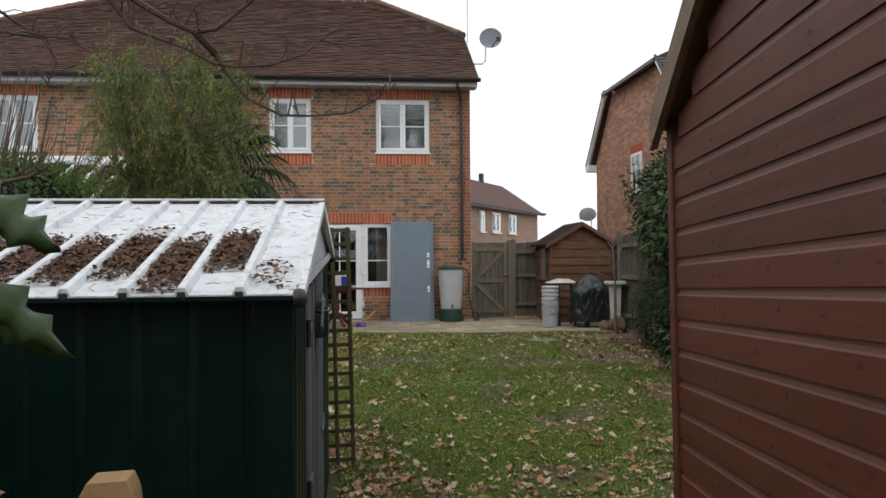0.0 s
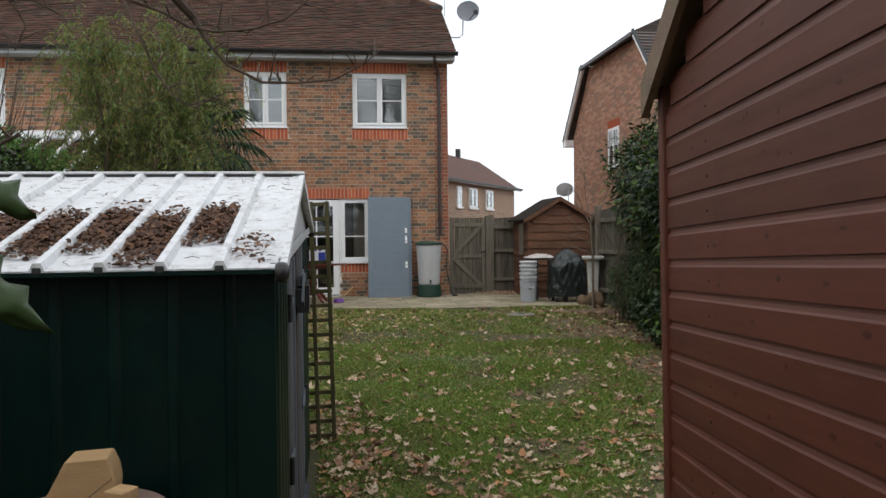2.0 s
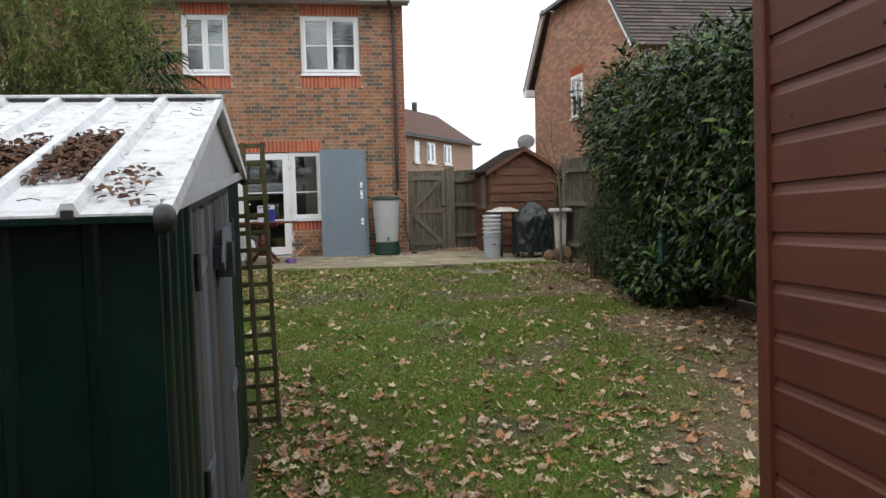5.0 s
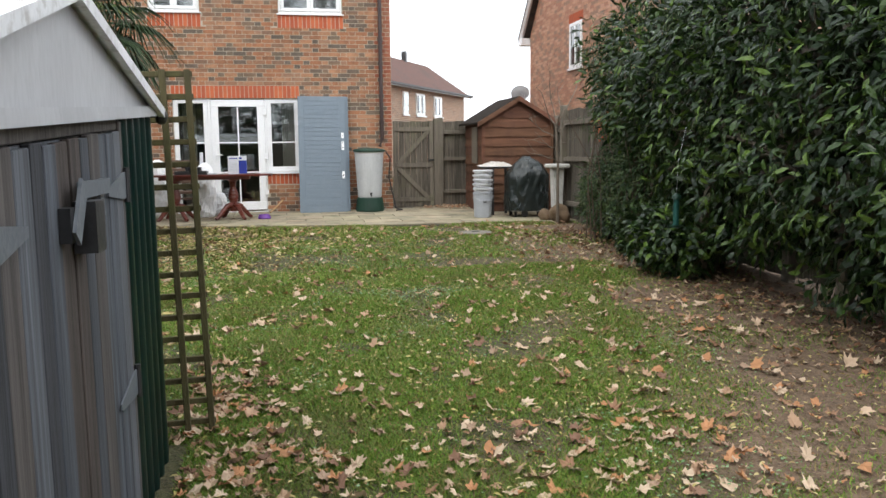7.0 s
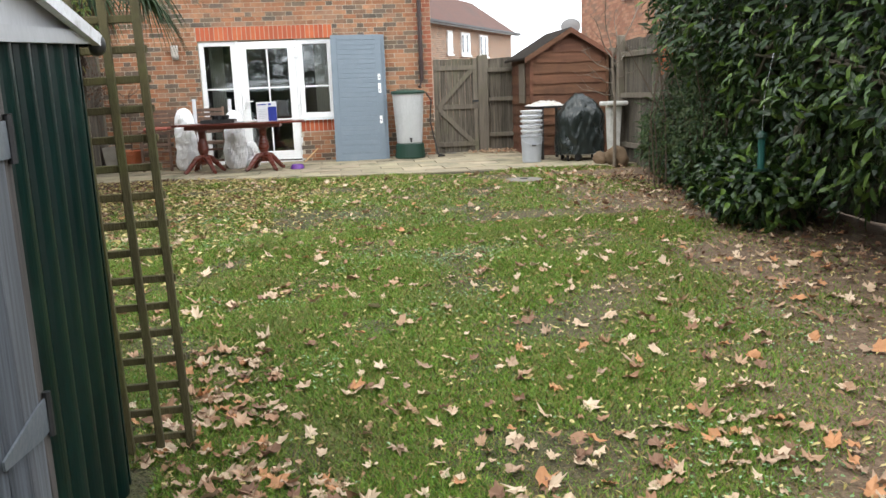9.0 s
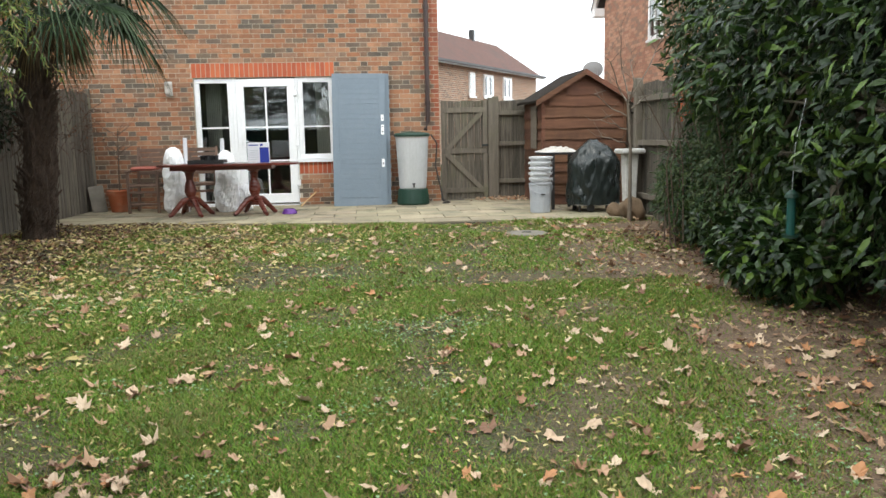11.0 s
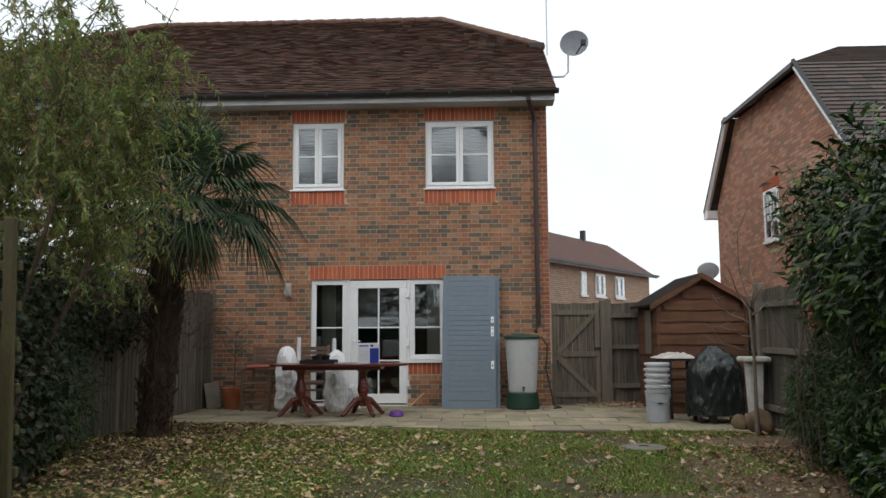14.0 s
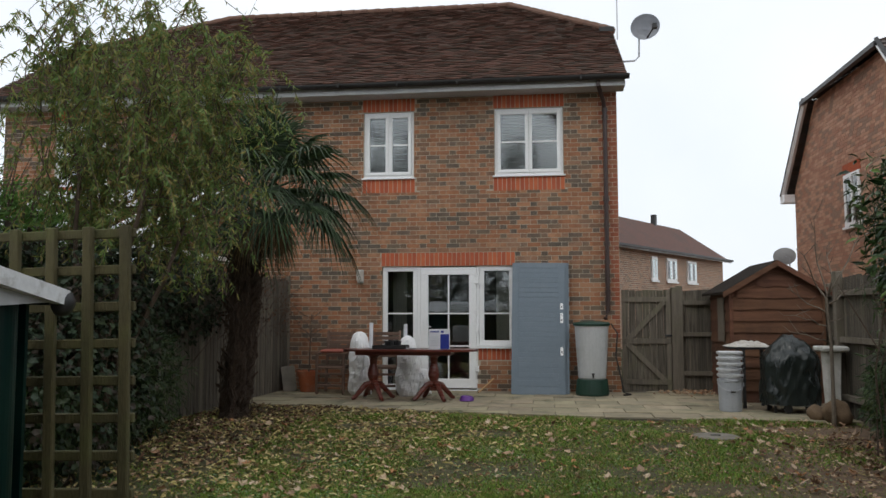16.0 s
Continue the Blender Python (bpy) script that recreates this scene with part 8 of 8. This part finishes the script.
def litter():
    def some(n, x0, x1, y0, y1, keep=None):
        x, y = RNG.uniform(x0, x1, n), RNG.uniform(y0, y1, n)
        k = allowed(x, y)
        if keep is not None:
            k &= RNG.random(n) < keep(x, y)
        return x[k], y[k]
    parts = [some(2000, -1.0, 4.6, 3.0, 9.0, lambda x, y: np.clip(1.0 - 0.11 * (y - 4), 0.25, 1)), some(1000, -3.2, 4.6, 8.5, 14.8), some(420, -0.1, 0.45, 4.0, 7.8), some(240, 0.3, 2.6, 4.8, 6.6), some(120, -0.3, 1.4, 1.4, 4.5), some(380, 3.2, 4.9, 7.5, 14.5)]
    x, y = (np.concatenate(v) for v in zip(*parts))
    size = RNG.uniform(0.03, 0.068, len(x))
    lobed_leaves(x, y, size, M_DRYLEAF, "fallen_leaves", "scattered dry tan and orange oak leaves on the lawn")
    x, y = some(9500, -3.2, 1.5, 8.3, 15.7, lambda x, y: np.clip((y - 8.2) / 3, 0, 1) * np.clip((0.9 - x + 0.25 * (y - 11)) / 2.4, 0.02, 1))
    x2, y2 = some(11500, -0.8, 4.6, 3.0, 14.7)
    x, y = np.concatenate([x, x2]), np.concatenate([y, y2])
    n = len(x)
    a = RNG.uniform(0, 6.28, n)
    way = np.stack([np.cos(a), np.sin(a), RNG.normal(0, 0.22, n)], 1)
    face = unit(np.stack([RNG.normal(0, 0.5, n), RNG.normal(0, 0.5, n), np.ones(n)], 1))
    small = np.where(np.arange(n) < n - len(x2), 1.0, 0.5)
    v, f = spread_leaves(np.stack([x, y, lie(x, y) + RNG.uniform(0.01, 0.025, n)], 1), way, face, RNG.uniform(0.045, 0.09, n) * small, RNG.uniform(0.016, 0.034, n) * small, 0.25, 0.3)
    tagged(soup("willow_leaf_litter", v, f, M_PALELEAF), "pale yellow-brown narrow leaves littering the grass", "leaves", kind="stuff")
    x, y = some(1500, -3.2, -1.5, 11.5, 15.8)
    x2, y2 = some(1100, 3.9, 4.9, 5.5, 13.5)
    x, y = np.concatenate([x, x2]), np.concatenate([y, y2])
    lobed_leaves(x, y, RNG.uniform(0.022, 0.045, len(x)), M_BROWNLEAF, "rotting_leaves", "dark brown rotting leaves beneath the hedge and palm")
    # leaves blown against the gate and round the paving
    x, y = RNG.normal(3.6, 0.28, 160), RNG.normal(17.75, 0.14, 160)
    k = y < 18.05
    n = int(k.sum())
    a = RNG.uniform(0, 6.28, n)
    way = np.stack([np.cos(a), np.sin(a), RNG.normal(0.1, 0.25, n)], 1)
    v, f = spread_leaves(np.stack([x[k], y[k], np.full(n, 0.105) + RNG.uniform(0, 0.03, n)], 1), way, unit(RNG.normal(0, 0.4, (n, 3)) + np.array((0, 0, 1))), RNG.uniform(0.04, 0.08, n), RNG.uniform(0.03, 0.05, n), 0.3, 0.3)
    tagged(soup("gate_leaf_litter", v, f, M_DRYLEAF), "dry brown leaves blown against the gate", "leaves", kind="stuff")


litter()

# ---- bricks of the house wall and paving slabs ----
def brickwork():
    wall = HOUSE
    V, Q, singles = [], [], []
    z, row = 0.06, 0
    while z < EAVE - 0.1:
        x, header = HX0 - (row % 2) * 0.16875, False
        while x < HX1:
            step = 0.1125 if header else 0.225
            header = not header
            a, b = max(HX0, x) + 0.003, min(HX1, x + step) - 0.005
            z0, z1 = z - 0.05, z + 0.0165
            for hole in list(WINS.values()) + [DOORWAY] + SOLDIERS:
                p, q, r, t = hole[0], hole[1], hole[2] - 0.05, hole[3] - 0.05
                if z1 > r and z0 < t and b > p and a < q and not (hole == DOORWAY and a > LOWSILL[0] - 0.12 and z + 0.06 < LOWSILL[3] - 0.2):
                    if r - z0 > 0.008:
                        z1 = r - 0.004
                    elif z1 - t > 0.008:
                        z0 = t + 0.004
                    elif a < p < b:
                        b = p - 0.004
                    elif a < q < b:
                        a = q + 0.004
                    else:
                        b = a
            if b - a > 0.025:
                if -1.5 < a < HX1 and z < 0.9 or (1.4 < a < HX1 - 0.25 and z < 2.0):
                    singles.append((a, b, z0, z1))
                else:
                    y = HY - 0.004 + random.uniform(-0.0025, 0.002)
                    for yy in (y, HY + 0.01):
                        W = Q if b > HX1 - (0.235 if row % 2 else 0.12) else V
                        W += [(a, yy - HY, z0), (b, yy - HY, z0), (b, yy - HY, z1), (a, yy - HY, z1)]
            x += step
        z += 0.075
        row += 1
    n = len(V) // 8
    q = np.array([(0, 1, 2, 3), (3, 2, 6, 7), (0, 4, 5, 1), (0, 3, 7, 4), (1, 5, 6, 2)])
    soup("brickwork", V, (q[None] + 8 * np.arange(n)[:, None, None]).reshape(-1, 4), M_BRICK, wall, "red and dark-burnt facing bricks")["kind"] = "stuff"
    n = len(Q) // 8
    soup("quoin_bricks", Q, (q[None] + 8 * np.arange(n)[:, None, None]).reshape(-1, 4), M_QUOIN, wall, "plain red corner bricks")["kind"] = "stuff"
    shared = {}
    for a, b, z0, z1 in singles[:300]:
        w = (round(b - a, 2), round(z1 - z0, 3))
        if w not in shared:
            first = part("brick", boxes((0, w[0], -0.004, 0.01, 0, w[1])), M_BRICK_ONE, wall)
            shared[w] = first.data
            first.matrix_basis = pose(a, 0, z0)
        else:
            ob = new("brick", shared[w])
            ob.parent = wall
            ob.matrix_basis = pose(a, random.uniform(-0.0025, 0.002), z0)
    if len(singles) > 300:
        V = []
        for a, b, z0, z1 in singles[300:]:
            for yy in (-0.004, 0.01):
                V += [(a, yy, z0), (b, yy, z0), (b, yy, z1), (a, yy, z1)]
        n = len(V) // 8
        soup("brickwork", V, (q[None] + 8 * np.arange(n)[:, None, None]).reshape(-1, 4), M_BRICK, wall)["kind"] = "stuff"


SOLDIERS = [(0.445, 1.63, 4.8, 5.025), (0.445, 1.63, 3.41, 3.66), (-1.795, -0.885, 4.8, 5.025), (-1.795, -0.885, 3.41, 3.66),
            (-7.47, -6.43, 4.8, 5.025), (-7.47, -6.43, 3.41, 3.66), (-1.46, 0.795, 2.15, 2.375), (0.17, 0.775, 0.60, 0.84)]
brickwork()


def patio():
    p = thing("patio", "worn buff concrete paving slabs along the house", "patio", (0, 14.9, 0.0), kind="structure")
    def edge(x):
        return np.interp(x, (-3.3, -2.3, 1.5, 3.2, 5.4), (15.8, 15.62, 14.82, 14.68, 14.62)) - 14.9
    bm = bmesh.new()
    prism(bm, [(-3.3, edge(-3.3) + 0.02), (-2.3, edge(-2.3) + 0.02), (1.5, edge(1.5) + 0.02), (3.2, edge(3.2) + 0.02), (5.4, edge(5.4) + 0.02), (5.4, 3.5), (-3.3, 3.5)], "z", 0.0, 0.078)
    part("bedding", bm, M_JOINT, p)
    s = 0.6
    ang = math.atan2(-0.75, 3.6)
    made = {}
    for i in range(-8, 18):
        for j in range(-4, 9):
            x0 = -0.4 + i * s + (j % 2) * 0.3
            y0 = -0.1 + j * 0.45
            x1, y1 = x0 + s - 0.012, y0 + 0.45 - 0.012
            x0, x1 = max(x0, -3.25), min(x1, 5.3)
            y1 = min(y1, (3.02 if x0 < 2.5 else 3.24))
            if x1 - x0 < 0.08 or y1 - y0 < 0.06:
                continue
            lo0, lo1 = max(y0, edge(x0)), max(y0, edge(x1))
            if min(y1 - lo0, y1 - lo1) < 0.06:
                continue
            top = 0.092 + random.uniform(-0.003, 0.004)
            bm = bmesh.new()
            prism(bm, [(x0, lo0), (x1, lo1), (x1, y1), (x0, y1)], "z", 0.05, top)
            part("paving_slab", bm, M_SLAB, p)


patio()
